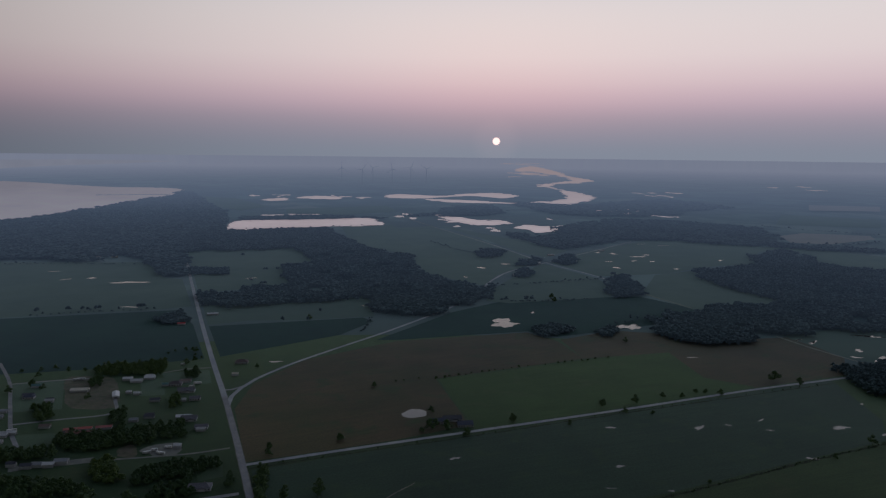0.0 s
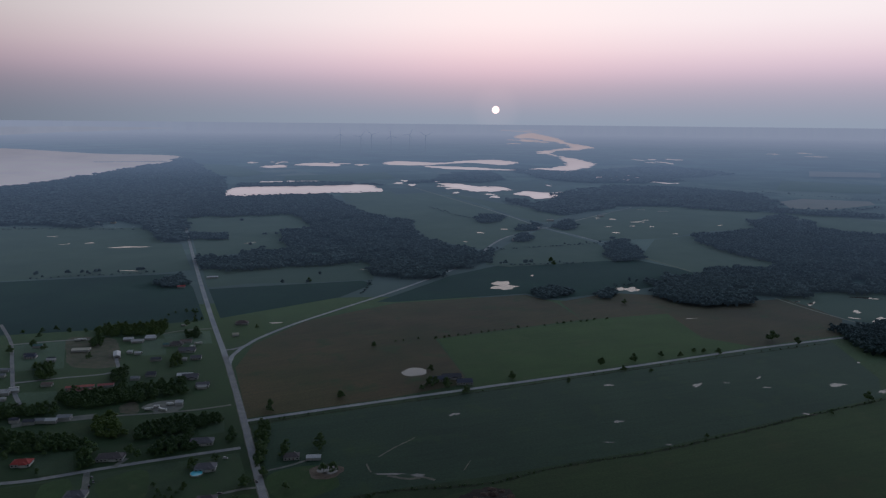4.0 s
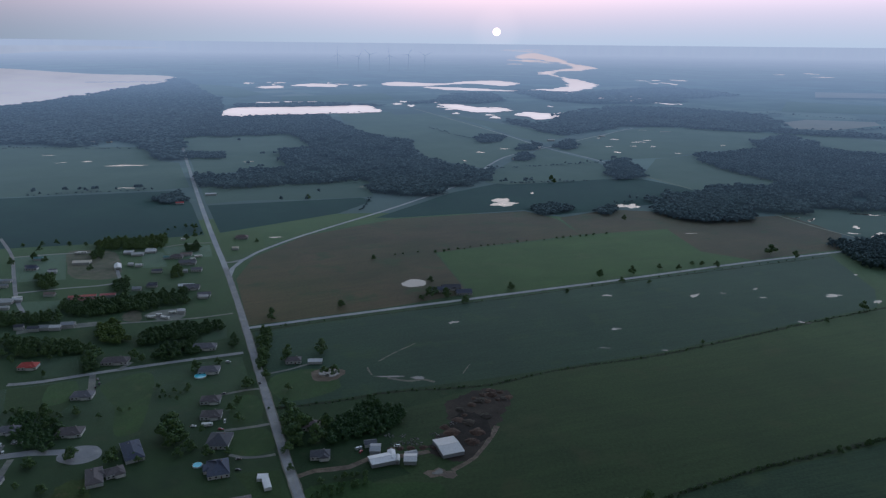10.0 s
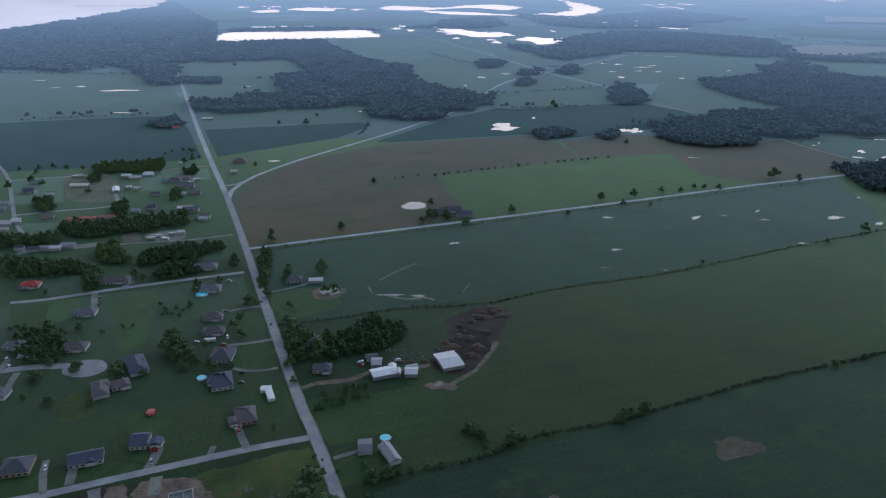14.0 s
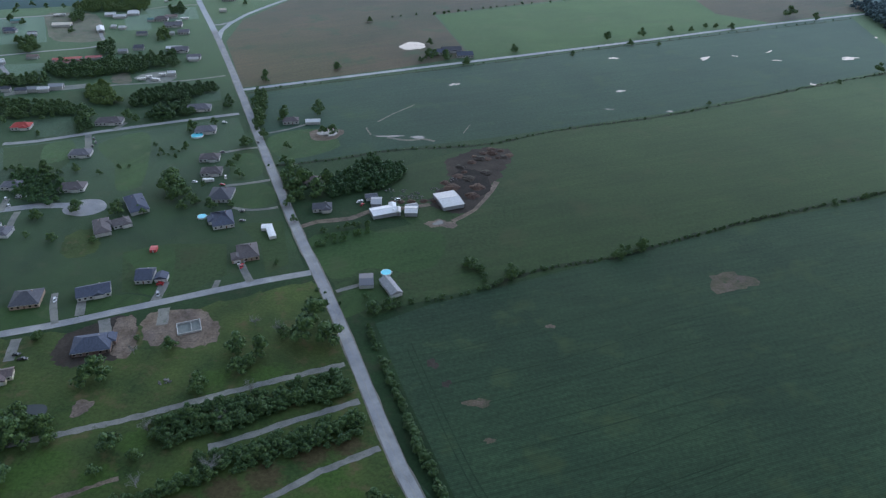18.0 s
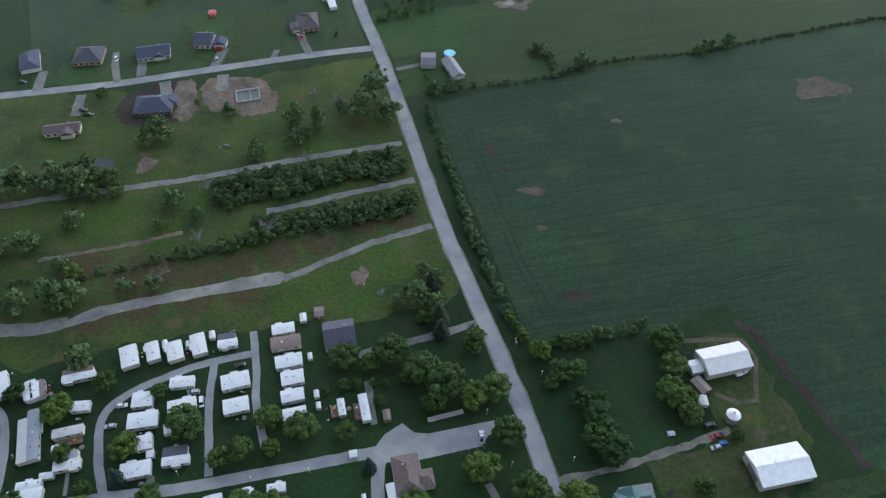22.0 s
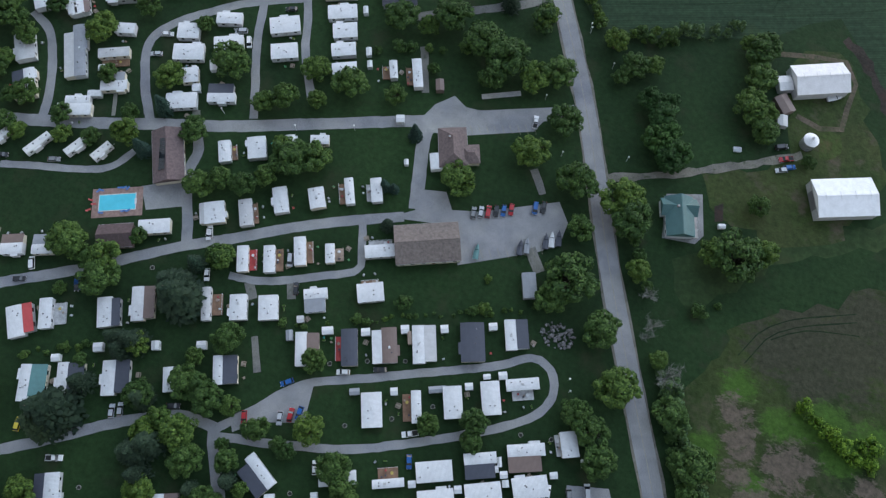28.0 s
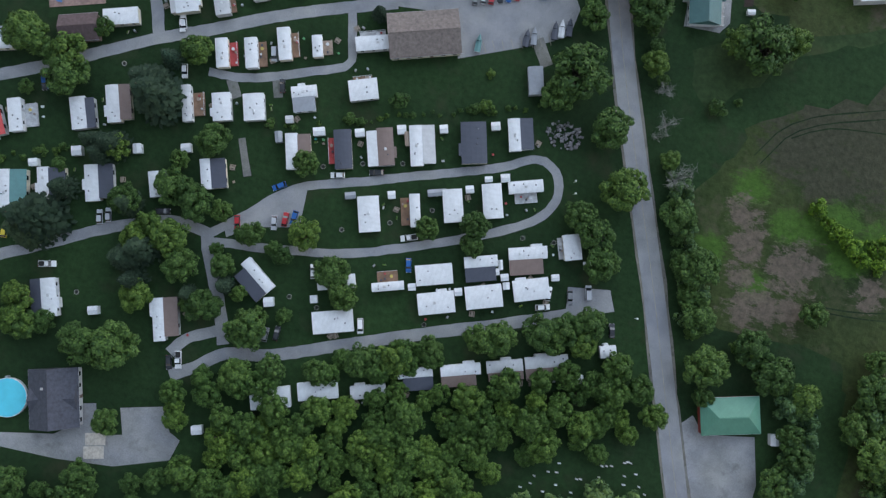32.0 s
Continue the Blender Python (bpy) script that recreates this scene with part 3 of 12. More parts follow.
ribbon("road_north", [(-1558, 4169), (-964, 2634), (-892, 2452), (-553.7, 1590), (-395, 1192), (-303.3, 970)], 7.5, M_ROADFAR, 0.17, "straight pale country road running towards the lake", "road", step=40, ragged=0.3)
ribbon("road_centre_line", MAIN_ROAD, 0.16, M_LINE, 0.15, "faded yellow centre line on the country road", "road marking", step=12)
ribbon("road_curved", [(-287.7, 932), (-293.8, 971), (-290.7, 1006), (-279.5, 1051), (-240.4, 1135), (-180.1, 1233), (-89.5, 1378), (24.1, 1586), (68.3, 1687), (97.3, 1782), (127.8, 1907), (184.8, 2061), (253.7, 2168), (326.3, 2260), (509.9, 2517), (755, 2858)], 6.5, M_ROADFAR, 0.12, "curving grey asphalt road branching off across the farmland", "road", step=25, ragged=0.2)
ribbon("road_slip", [(-313.6, 997), (-302.2, 1000), (-289.7, 1015)], 6, M_ASPHALT, 0.1, "short asphalt slip road at a fork", "road", step=10, ragged=0.2)
ribbon("road_concession", [(-218.2, 747), (-118.3, 789), (36.2, 851), (248.4, 936), (453.9, 1022), (632, 1088), (723, 1124)], 6.5, M_ROADFAR, 0.1, "pale gravel side road between fields", "road", step=25, ragged=0.6)
ribbon("road_cross", [(-257.9, 4028), (-118.1, 3579), (186.7, 2712), (322.7, 2273), (441.8, 2004), (496, 1788)], 6.5, M_ROADFAR, 0.11, "narrow grey road running across distant fields", "road", step=40, ragged=0.2)
ribbon("road_far_track", [(642, 1346), (669, 1256), (707, 1170)], 5, M_TRACK, 0.1, "gravel farm track beside wet fields", "road", step=40, ragged=0.3)
ribbon("road_wood_track", [(500.4, 1765), (564.2, 1598)], 5, M_TRACK, 0.1, "gravel track beside a wood", "road", step=40, ragged=0.3)
ribbon("street_north", [(-201.8, 682), (-262.3, 659), (-323.4, 634), (-371.8, 612), (-399.4, 605)], 6, M_ASPHALT, 0.1, "grey side street with houses along it", "road", step=12, ragged=0.3)
ribbon("street_middle", [(-86.7, 402.2), (-113.8, 393.3), (-141.4, 382.6), (-190.9, 362.3), (-237.9, 343), (-293.6, 325.1), (-341.1, 309.8)], 6.5, M_ASPHALT, 0.1, "grey residential side street joining the country road", "road", step=12, ragged=0.3)
ribbon("street_cul_de_sac", [(-357.9, 472.7), (-338.2, 484.3), (-315.2, 490.9), (-293.8, 492.2), (-281.4, 494.2)], 8, M_ASPHALT, 0.1, "grey residential street ending in a turning circle", "road", step=12, ragged=0.3)
blob("turning_circle", -276, 489, 16, 14, 0, M_ASPHALT, 0.11, 3, "grey asphalt turning circle at the end of a street", "road", 0.06)
ribbon("street_far", [(-707, 1116), (-635, 1021), (-577.2, 926), (-522.4, 836), (-480.1, 779)], 5, M_ASPHALT, 0.1, "grey village street between gardens", "road", step=12, ragged=0.3)
ribbon("street_far_b", [(-630, 1012), (-574.1, 1032), (-517.4, 1046)], 4.5, M_ASPHALT, 0.1, "grey village street between gardens", "road", step=12, ragged=0.3)
ribbon("street_far_c", [(-534.3, 857), (-487, 876), (-428.9, 901), (-450.3, 956)], 4.5, M_ASPHALT, 0.1, "grey village street between gardens", "road", step=12, ragged=0.3)
ribbon("street_far_d", [(-429.9, 1075), (-402, 1096), (-361.8, 1105)], 4, M_TRACK, 0.1, "gravel lane joining the country road", "road", step=12, ragged=0.3)
ribbon("yard_north", [(-462.3, 730), (-443.6, 741), (-411, 749), (-384.6, 758)], 14, M_TRACK, 0.09, "gravel yard beside a row of sheds", "road", step=12, ragged=0.3)
ribbon("lane_upper", [(-53.2, 310.4), (-106.9, 289.9), (-147.8, 272.3), (-186.6, 257.9), (-218.9, 247.4), (-267.2, 228), (-295.6, 213.3)], 4.2, M_TRACK, 0.1, "gravel lane running through grassland", "road", step=3, ragged=1.1)
ribbon("lane_middle", [(-41.9, 280.9), (-69.4, 268.9), (-98.9, 254.8), (-114.5, 248.3)], 4, M_TRACK, 0.1, "gravel lane between rows of bushes", "road", step=3, ragged=1.1)
ribbon("lane_worn", [(-151.9, 228.9), (-176.7, 217.2), (-214.4, 202.7)], 2.5, M_SAND, 0.08, "worn earth path across grass", "path", step=3, ragged=1.1)
ribbon("lane_lower", [(-28.4, 248.3), (-49.7, 237), (-62, 229.6), (-80.6, 215.5), (-94.2, 205.4)], 4, M_TRACK, 0.1, "gravel lane leading to an unfinished broad track", "road", step=3, ragged=1.1)
sheet("gravel_pad", [(-185, 165.9), (-159.2, 179.1), (-125.4, 191.6), (-95.8, 201.8), (-91.5, 207.5), (-97.8, 209.5), (-128, 198.1), (-163.9, 183.1), (-180, 175.5)], M_PAD, 0.09, "broad pale gravel strip laid across rough grass", "gravel", smooth=4, ragged=1.2)
ribbon("gravel_pad_end", [(-184.1, 169.6), (-199.2, 163.6), (-215, 161.6)], 7, M_TRACK, 0.08, "grey gravel track under trees", "road", step=3, ragged=1.1)
ribbon("driveway_park_top", [(-1.1, 190), (-18.8, 182.4), (-32.6, 176), (-55.6, 166.1)], 4, M_TRACK, 0.1, "gravel driveway to a house among trees", "road", step=3, ragged=1.1)
ribbon("park_road_entrance", [(18.5, 144.5), (2.9, 136.7), (-17.6, 129.7), (-42.1, 121.8), (-74.6, 111.1), (-107, 100.7), (-131.7, 94.4), (-158.3, 87.4), (-189.5, 80.5), (-215.2, 76.3)], 4.836, M_ASPHALT, 0.1, "grey asphalt lane through a mobile home park", "road", step=2, ragged=0.3)
ribbon("park_road_office", [(-34.1, 122.4), (-33.3, 112.8), (-31.4, 101.8), (-29, 88.5)], 5.07, M_ASPHALT, 0.104, "grey asphalt lane through a mobile home park", "road", step=2, ragged=0.3)
ribbon("park_road_middle", [(-32.1, 84.4), (-50.3, 77.6), (-69.1, 69.5), (-87.2, 60.2), (-103.5, 52.5), (-117.4, 44.7), (-134.5, 34.8), (-160.6, 22), (-181.2, 11.9)], 3.9, M_ASPHALT, 0.108, "grey asphalt lane through a mobile home park", "road", step=2, ragged=0.3)
ribbon("park_road_pool", [(-103.4, 52.3), (-106.7, 61.6), (-111.2, 71.7), (-113.6, 80.4), (-113.2, 88.9), (-117.8, 96.5)], 3.9, M_ASPHALT, 0.112, "grey asphalt lane through a mobile home park", "road", step=2, ragged=0.3)
ribbon("park_road_small_loop", [(-45.9, 78.4), (-43.2, 68.7), (-42.3, 60.6), (-55.3, 54.3), (-71.9, 47.8), (-85, 46.2)], 2.808, M_ASPHALT, 0.116, "grey asphalt lane through a mobile home park", "road", step=2, ragged=0.3)
ribbon("park_road_west", [(-174.4, 83.5), (-176.1, 94), (-181, 107.9), (-188, 120.4), (-197.9, 127)], 3.432, M_ASPHALT, 0.12, "grey asphalt lane through a mobile home park", "road", step=2, ragged=0.3)
ribbon("park_road_ring", [(-135, 94.8), (-143.2, 109.2), (-148.6, 125.9), (-142.7, 137.3), (-127.1, 149.1), (-115.4, 155.8), (-96, 163.3)], 3.588, M_ASPHALT, 0.124, "grey asphalt lane through a mobile home park", "road", step=2, ragged=0.3)
ribbon("park_road_spur", [(-112.1, 157.3), (-108.5, 139), (-102.7, 120.7), (-98.1, 106.6)], 3.276, M_ASPHALT, 0.1, "grey asphalt lane through a mobile home park", "road", step=2, ragged=0.3)
ribbon("park_road_spur_east", [(-100, 174.4), (-93, 154.8), (-88.4, 138.3), (-79.4, 119.9)], 3.276, M_ASPHALT, 0.104, "grey asphalt lane through a mobile home park", "road", step=2, ragged=0.3)
ribbon("park_road_southwest", [(-181, 63.2), (-168.8, 66), (-150.3, 69.7), (-141, 73.9), (-135.8, 81.6)], 2.808, M_ASPHALT, 0.108, "grey asphalt lane through a mobile home park", "road", step=2, ragged=0.3)
ribbon("park_road_big_loop", [(-70.2, -3.8), (-61.4, 3.7), (-52.8, 13.1), (-44.1, 19), (-27.8, 25), (-7.3, 33), (13.3, 41), (24.9, 47.1), (31.8, 44.8), (34.6, 37.9), (31.5, 30), (22, 22.8), (5.4, 14.4), (-11.5, 7), (-26.8, 1.2), (-49.9, -3.6), (-62.6, -5.4), (-70.1, -6.7)], 2.886, M_ASPHALT, 0.112, "grey asphalt lane through a mobile home park", "road", step=2, ragged=0.3)
ribbon("park_road_far_west", [(-70.9, -4), (-83.8, -3.6), (-100.6, -10.3), (-116.6, -19.2), (-132.7, -28.1), (-152.2, -37.3)], 3.588, M_ASPHALT, 0.116, "grey asphalt lane through a mobile home park", "road", step=2, ragged=0.3)
ribbon("park_road_south_link", [(-71.4, -3.4), (-68.4, -11.4), (-61, -25.3), (-56.3, -37.1)], 3.9, M_ASPHALT, 0.12, "grey asphalt lane through a mobile home park", "road", step=2, ragged=0.3)
ribbon("park_road_south", [(-70, -51), (-63, -46.3), (-54.7, -39.6), (-40.6, -36.3), (-20.6, -27.7), (6.2, -16.2), (30, -6.5), (48.5, 1.7)], 3.9, M_ASPHALT, 0.124, "grey asphalt lane through a mobile home park", "road", step=2, ragged=0.3)
ribbon("park_road_island", [(-72, -44.1), (-68.1, -38.4), (-58.8, -32.9)], 3.51, M_ASPHALT, 0.1, "grey asphalt lane through a mobile home park", "road", step=2, ragged=0.3)
sheet("parking_entrance", [(-18.3, 122.5), (5.4, 131.1), (11.3, 143.6), (-16.5, 134), (-22.1, 133.9), (-27.5, 137.4), (-33.8, 131.7), (-36.6, 125.9), (-38.4, 120.4), (-32.6, 119.6)], M_ASPHALT, 0.085, "grey asphalt forecourt with parking bays", "parking")
sheet("parking_hall", [(-37, 82.8), (-28.9, 88.1), (-29.8, 96.4), (-19.9, 98.1), (-16, 91.8), (-5.9, 94), (21.1, 105.8), (25.9, 98.6), (24.8, 89.3), (17.6, 84.6), (-8.5, 72.1), (-14.4, 85.9)], M_ASPHALT, 0.085, "grey asphalt car park beside the hall", "parking")
sheet("parking_pool", [(-127.8, 69.2), (-114, 76), (-109.5, 66.4), (-122.6, 61.1)], M_ASPHALT, 0.085, "grey asphalt lot beside the swimming pool", "parking")
sheet("parking_loop", [(-67.2, 0.8), (-54.5, 12.3), (-44, 18.6), (-43.1, 5.4), (-57.1, 1.7), (-64.9, -3.8)], M_ASPHALT, 0.085, "grey gravel parking area inside the park", "parking")
sheet("parking_south", [(45.4, 9.9), (58.9, 12.5), (61.9, 6.2), (47.2, -0.5)], M_ASPHALT, 0.085, "grey gravel parking area beside the trees", "parking")
sheet("apron_southwest", [(-129.9, -86.7), (-116.5, -82.1), (-100.1, -78.2), (-92.7, -72), (-94.2, -66.7), (-89.9, -65.5), (-86.8, -75), (-79.2, -72.9), (-82.2, -64.9), (-69.3, -61), (-65, -68.2), (-61.2, -69.9), (-62.6, -76.7), (-79.2, -83.2), (-97, -85.5), (-115.2, -86.4), (-128.4, -91.7)], M_PALEGRAVEL, 0.085, "pale grey concrete and gravel apron", "parking")
sheet("lot_garage", [(97.7, -45.4), (92.8, -30), (91.8, -22.8), (94.9, -19.2), (99.8, -24.4), (115.9, -20.8), (120.2, -35.6), (119.8, -46.8), (102.2, -58.9)], M_PALEGRAVEL, 0.085, "pale gravel lot in front of a green-roofed building", "parking")
ribbon("driveway_farm", [(35.6, 119.8), (51.2, 125.3), (71.2, 133.5), (91.2, 142.9), (105.3, 149.9)], 3.2, M_SHOULDER, 0.1, "gravel farm driveway", "road", step=3, ragged=1.1)
ribbon("farm_track", [(101.2, 166.1), (110.3, 162.9), (118.7, 164.9), (119.9, 174.1), (122, 186.3), (117.7, 195.6), (89, 191.2)], 2.4, M_DRY, 0.07, "worn gravel track round a farmyard", "road", step=12, ragged=1)
sheet("farmyard_gravel", [(95.9, 173.4), (119.3, 180.3), (121.3, 171.9), (114.4, 164.9), (103.6, 164.2)], M_SCRUB, 0.05, "worn gravelly ground beside a barn", "ground", smooth=6)
sheet("farmyard_bare", [(92.2, 119.7), (106.9, 122.8), (121.9, 131), (124.6, 120), (102.2, 110.7), (93.9, 109.4)], M_SCRUB, 0.05, "bare pale ground in a farmyard", "ground", smooth=6)
# fields
sheet("field_soy", [(-38.4, 347.6), (-16.4, 284.6), (7.6, 221.4), (19.8, 190.4), (-10.9, 230.9), (10.8, 195.3), (18.8, 183.2), (45.7, 185.5), (86.4, 197.4), (100.9, 208.8), (113.2, 215.1), (123.2, 201.4), (138.7, 177.7), (156, 139.3), (212.9, 140.2), (325.4, 248.6), (557.8, 576.5), (362.3, 516.4), (222.7, 465.4), (147.3, 432.9), (35.6, 384.4), (-5.2, 367.2)], M_CROP, 0.05, "wide field of green soybeans in faint rows", "field")
sheet("field_meadow", [(-26.7, 364), (35.8, 389.1), (130, 424.3), (222.9, 460.1), (369.9, 520.3), (525.9, 587.3), (788, 960), (538.8, 832), (420.1, 777), (234.8, 690), (123.8, 651), (65.5, 619), (11.8, 593.5), (-42.7, 558), (-33.6, 484.9), (-2.3, 444.4), (21.1, 401.9)], M_PASTURE, 0.045, "broad bright green pasture", "field")
sheet("field_wet_crop", [(-203.6, 735), (-102.2, 780), (28.2, 836), (246.8, 926), (512.1, 1039), (603, 1074), (577.6, 903), (541, 836), (422.7, 783), (236.1, 695), (124.4, 655), (50, 628), (-45.5, 600), (-137.8, 567)], M_CROP_WET, 0.05, "blue-green crop field with pale wet patches", "field")
sheet("field_brown", [(-275.2, 921), (-277.8, 1027), (-225.3, 1153), (-83.2, 1279), (163.2, 1355), (213.6, 1291), (239.4, 1178), (90.6, 1109), (-8.5, 1060), (37, 873), (-54.2, 823), (-119, 795), (-215.4, 756)], M_BROWN, 0.05, "brown field of thin stubble", "field")
sheet("field_green", [(-4.2, 1060), (108.7, 1109), (285.5, 1191), (396.8, 1223), (407, 1081), (468.6, 1037), (250.2, 944), (43.6, 858), (16.4, 967)], M_HAY, 0.055, "bright green hay field", "field")
sheet("field_scrub", [(220.3, 1301), (332.1, 1377), (437.1, 1357), (505.5, 1303), (671, 1342), (689, 1195), (639, 1101), (467.3, 1034), (407, 1081), (396.8, 1223), (285.5, 1191), (239.4, 1178)], M_BROWN, 0.045, "rough brownish grazing land", "field")
sheet("field_left_dark", [(-928, 1409), (-572.2, 1518), (-493, 1391), (-392.6, 1154), (-535.3, 1093), (-703, 1049)], M_CROP_DARK, 0.05, "dark green crop field", "field")
sheet("field_mid_dark", [(-457.3, 1377), (-165.7, 1467), (-139.1, 1434), (-192.3, 1320), (-369.9, 1166)], M_CROP_DARK, 0.05, "dark green crop field beside the road", "field")
sheet("field_right_dark", [(-120.1, 1287), (23.4, 1529), (158.3, 1670), (479.1, 1724), (597.4, 1557), (437.1, 1433), (332.1, 1377), (218.5, 1324), (164.3, 1364), (-83.8, 1288)], M_CROP_DARK, 0.05, "dark green crop field round a pond", "field")
sheet("field_right_edge", [(653, 1356), (921, 1455), (745, 1160), (699, 1195)], M_FARFIELD, 0.06, "green field with standing water", "field")
sheet("field_scrub_near", [(76.4, 39.9), (81.8, 55.7), (90.1, 75.4), (104.4, 87.1), (129.9, 99), (188.1, 124.1), (230.6, -13.3), (172.6, -47.4), (150.6, -34.8), (135.5, 9.7), (101.3, 9.8), (89.3, 12.2)], M_SCRUBFIELD, 0.04, "rough scrubby field with bare brown patches", "field", smooth=5, ragged=6)
sheet("earthworks", [(-7.4, 498.8), (-0.7, 522.7), (11.1, 532.9), (6.5, 575.8), (43.4, 606), (66.1, 594.7), (52.6, 549.3), (38.5, 513.8), (26.2, 490.5), (10.5, 485.7)], M_DARKSOIL, 0.07, "heaps of dark dug earth behind a barn", "ground", smooth=3, ragged=5)
sheet("village_yard", [(-562.2, 1046), (-527.4, 1053), (-485.6, 1036), (-437, 927), (-488.4, 918), (-526.5, 970)], M_DRY, 0.06, "worn earthy yard between village houses", "ground", smooth=5, ragged=4)
sheet("boat_yard", [(-340, 779), (-341.3, 792), (-315.3, 809), (-303.4, 802), (-296.6, 780), (-315.3, 770)], M_TRACK, 0.08, "pale gravel yard with stored boats and trailers", "yard", smooth=4, ragged=3)
sheet("boat_yard_earth", [(-370.7, 789), (-360.4, 800), (-345.6, 782), (-344.1, 764), (-360.6, 767)], M_DRY, 0.07, "worn reddish earth beside a yard", "ground", smooth=4, ragged=3)
ribbon("yard_lane", [(-369.5, 758), (-320.9, 768), (-280.5, 778), (-243.8, 794)], 4, M_TRACK, 0.085, "gravel lane to a yard behind the houses", "road", step=12, ragged=0.3)
sheet("wet_mud", [(11.3, 551.4), (26.1, 562.4), (41.2, 551.9), (42.8, 528.3), (31.3, 508.8), (17.6, 505.7), (10.1, 522.8)], M_MUD, 0.1, "dark wet mud between heaps of earth", "ground", smooth=3, ragged=4)
sheet("building_plot", [(-215.4, 307.3), (-225.7, 327.1), (-217.9, 340.5), (-192.1, 354.8), (-179.1, 327.6), (-186.8, 312.5)], M_DARKSOIL, 0.07, "dark churned soil round a new house", "ground", smooth=2, ragged=3)
sheet("building_plot_sand", [(-198.8, 349), (-188.3, 352), (-177.3, 322.5), (-184.5, 314.9), (-194.1, 327.5)], M_SAND, 0.075, "pale sandy soil on a building plot", "ground", smooth=2, ragged=3)
sheet("building_plot_b", [(-183.2, 349.2), (-173.8, 357.9), (-162.4, 338.4), (-164.9, 325.2), (-175, 330.3)], M_SAND, 0.07, "pale sandy soil on a building plot", "ground", smooth=2, ragged=3)
sheet("building_plot_c", [(-172, 357.9), (-151.3, 359.9), (-135.5, 347), (-133, 330.8), (-147.6, 322.8), (-164.4, 334.1)], M_SAND, 0.072, "pale trampled soil round a new foundation", "ground", smooth=2, ragged=3)
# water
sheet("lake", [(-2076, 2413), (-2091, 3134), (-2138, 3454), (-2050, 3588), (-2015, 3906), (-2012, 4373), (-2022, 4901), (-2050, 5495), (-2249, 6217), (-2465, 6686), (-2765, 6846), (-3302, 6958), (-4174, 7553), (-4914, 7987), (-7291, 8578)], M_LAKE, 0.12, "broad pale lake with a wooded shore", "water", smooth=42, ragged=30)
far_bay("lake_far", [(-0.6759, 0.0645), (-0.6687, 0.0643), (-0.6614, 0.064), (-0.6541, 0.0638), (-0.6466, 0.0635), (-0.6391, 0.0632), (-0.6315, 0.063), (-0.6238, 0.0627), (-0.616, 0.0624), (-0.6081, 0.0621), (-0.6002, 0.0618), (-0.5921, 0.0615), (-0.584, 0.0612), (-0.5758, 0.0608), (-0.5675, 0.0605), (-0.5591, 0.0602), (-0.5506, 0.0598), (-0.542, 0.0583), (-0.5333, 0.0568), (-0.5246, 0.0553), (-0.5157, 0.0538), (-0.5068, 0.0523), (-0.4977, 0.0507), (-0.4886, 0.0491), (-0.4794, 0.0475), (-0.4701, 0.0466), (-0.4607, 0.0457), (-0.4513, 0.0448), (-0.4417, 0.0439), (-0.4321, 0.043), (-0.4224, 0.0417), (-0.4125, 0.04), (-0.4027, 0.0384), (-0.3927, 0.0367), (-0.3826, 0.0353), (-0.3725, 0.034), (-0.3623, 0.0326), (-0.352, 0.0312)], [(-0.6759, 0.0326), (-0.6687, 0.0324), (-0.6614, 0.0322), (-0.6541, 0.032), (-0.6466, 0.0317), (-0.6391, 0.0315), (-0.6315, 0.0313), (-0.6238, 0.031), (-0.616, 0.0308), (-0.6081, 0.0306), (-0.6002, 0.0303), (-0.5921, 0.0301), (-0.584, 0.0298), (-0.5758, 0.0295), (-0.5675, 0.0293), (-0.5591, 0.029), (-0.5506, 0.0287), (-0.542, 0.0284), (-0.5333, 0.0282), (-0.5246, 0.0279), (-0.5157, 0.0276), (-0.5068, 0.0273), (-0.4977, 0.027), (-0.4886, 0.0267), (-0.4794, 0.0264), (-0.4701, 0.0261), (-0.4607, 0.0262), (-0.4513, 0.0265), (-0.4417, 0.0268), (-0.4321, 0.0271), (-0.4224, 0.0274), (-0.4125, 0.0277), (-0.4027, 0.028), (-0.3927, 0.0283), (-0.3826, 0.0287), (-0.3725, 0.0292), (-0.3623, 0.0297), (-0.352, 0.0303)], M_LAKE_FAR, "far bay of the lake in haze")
sheet("pond_long", [(-965, 3180), (-1031, 3436), (-975, 3591), (-761, 3648), (-544, 3739), (-401.9, 3790), (-317.3, 3577), (-296.8, 3407), (-485.1, 3333), (-634, 3290), (-794, 3198), (-873, 3118)], M_RIVER, 0.12, "long pond, reflection of the pink sky put in as glow", "water", smooth=17.5, ragged=35)
sheet("pond_behind", [(-1027, 3781), (-906, 3903), (-692, 4005), (-695, 3930), (-860, 3837), (-989, 3752)], M_RIVER, 0.12, "narrow pond, reflection of the sky put in as glow", "water", smooth=17.5, ragged=35)
sheet("river_upper", [(1618, 15746), (1939, 19180), (2921, 24240), (2794, 20515), (2521, 16175), (2156, 12559), (2096, 10315), (1723, 9182), (1366, 8734), (1114, 7907), (1056, 8180), (1453, 9293), (1780, 10218), (2000, 12501), (1963, 13993), (1918, 15889)], M_RIVER, 0.12, "winding river, reflection of the pink sky put in as glow", "water", smooth=52.5, ragged=105)
sheet("river_lower", [(1153, 8678), (1178, 7922), (1208, 7174), (1260, 6559), (1247, 5951), (1099, 5489), (930, 5145), (823, 4795), (779, 4949), (783, 5242), (935, 5669), (1053, 6245), (1150, 7161), (1125, 7773)], M_RIVER, 0.12, "winding river, reflection of the pink sky put in as glow", "water", smooth=28, ragged=56)
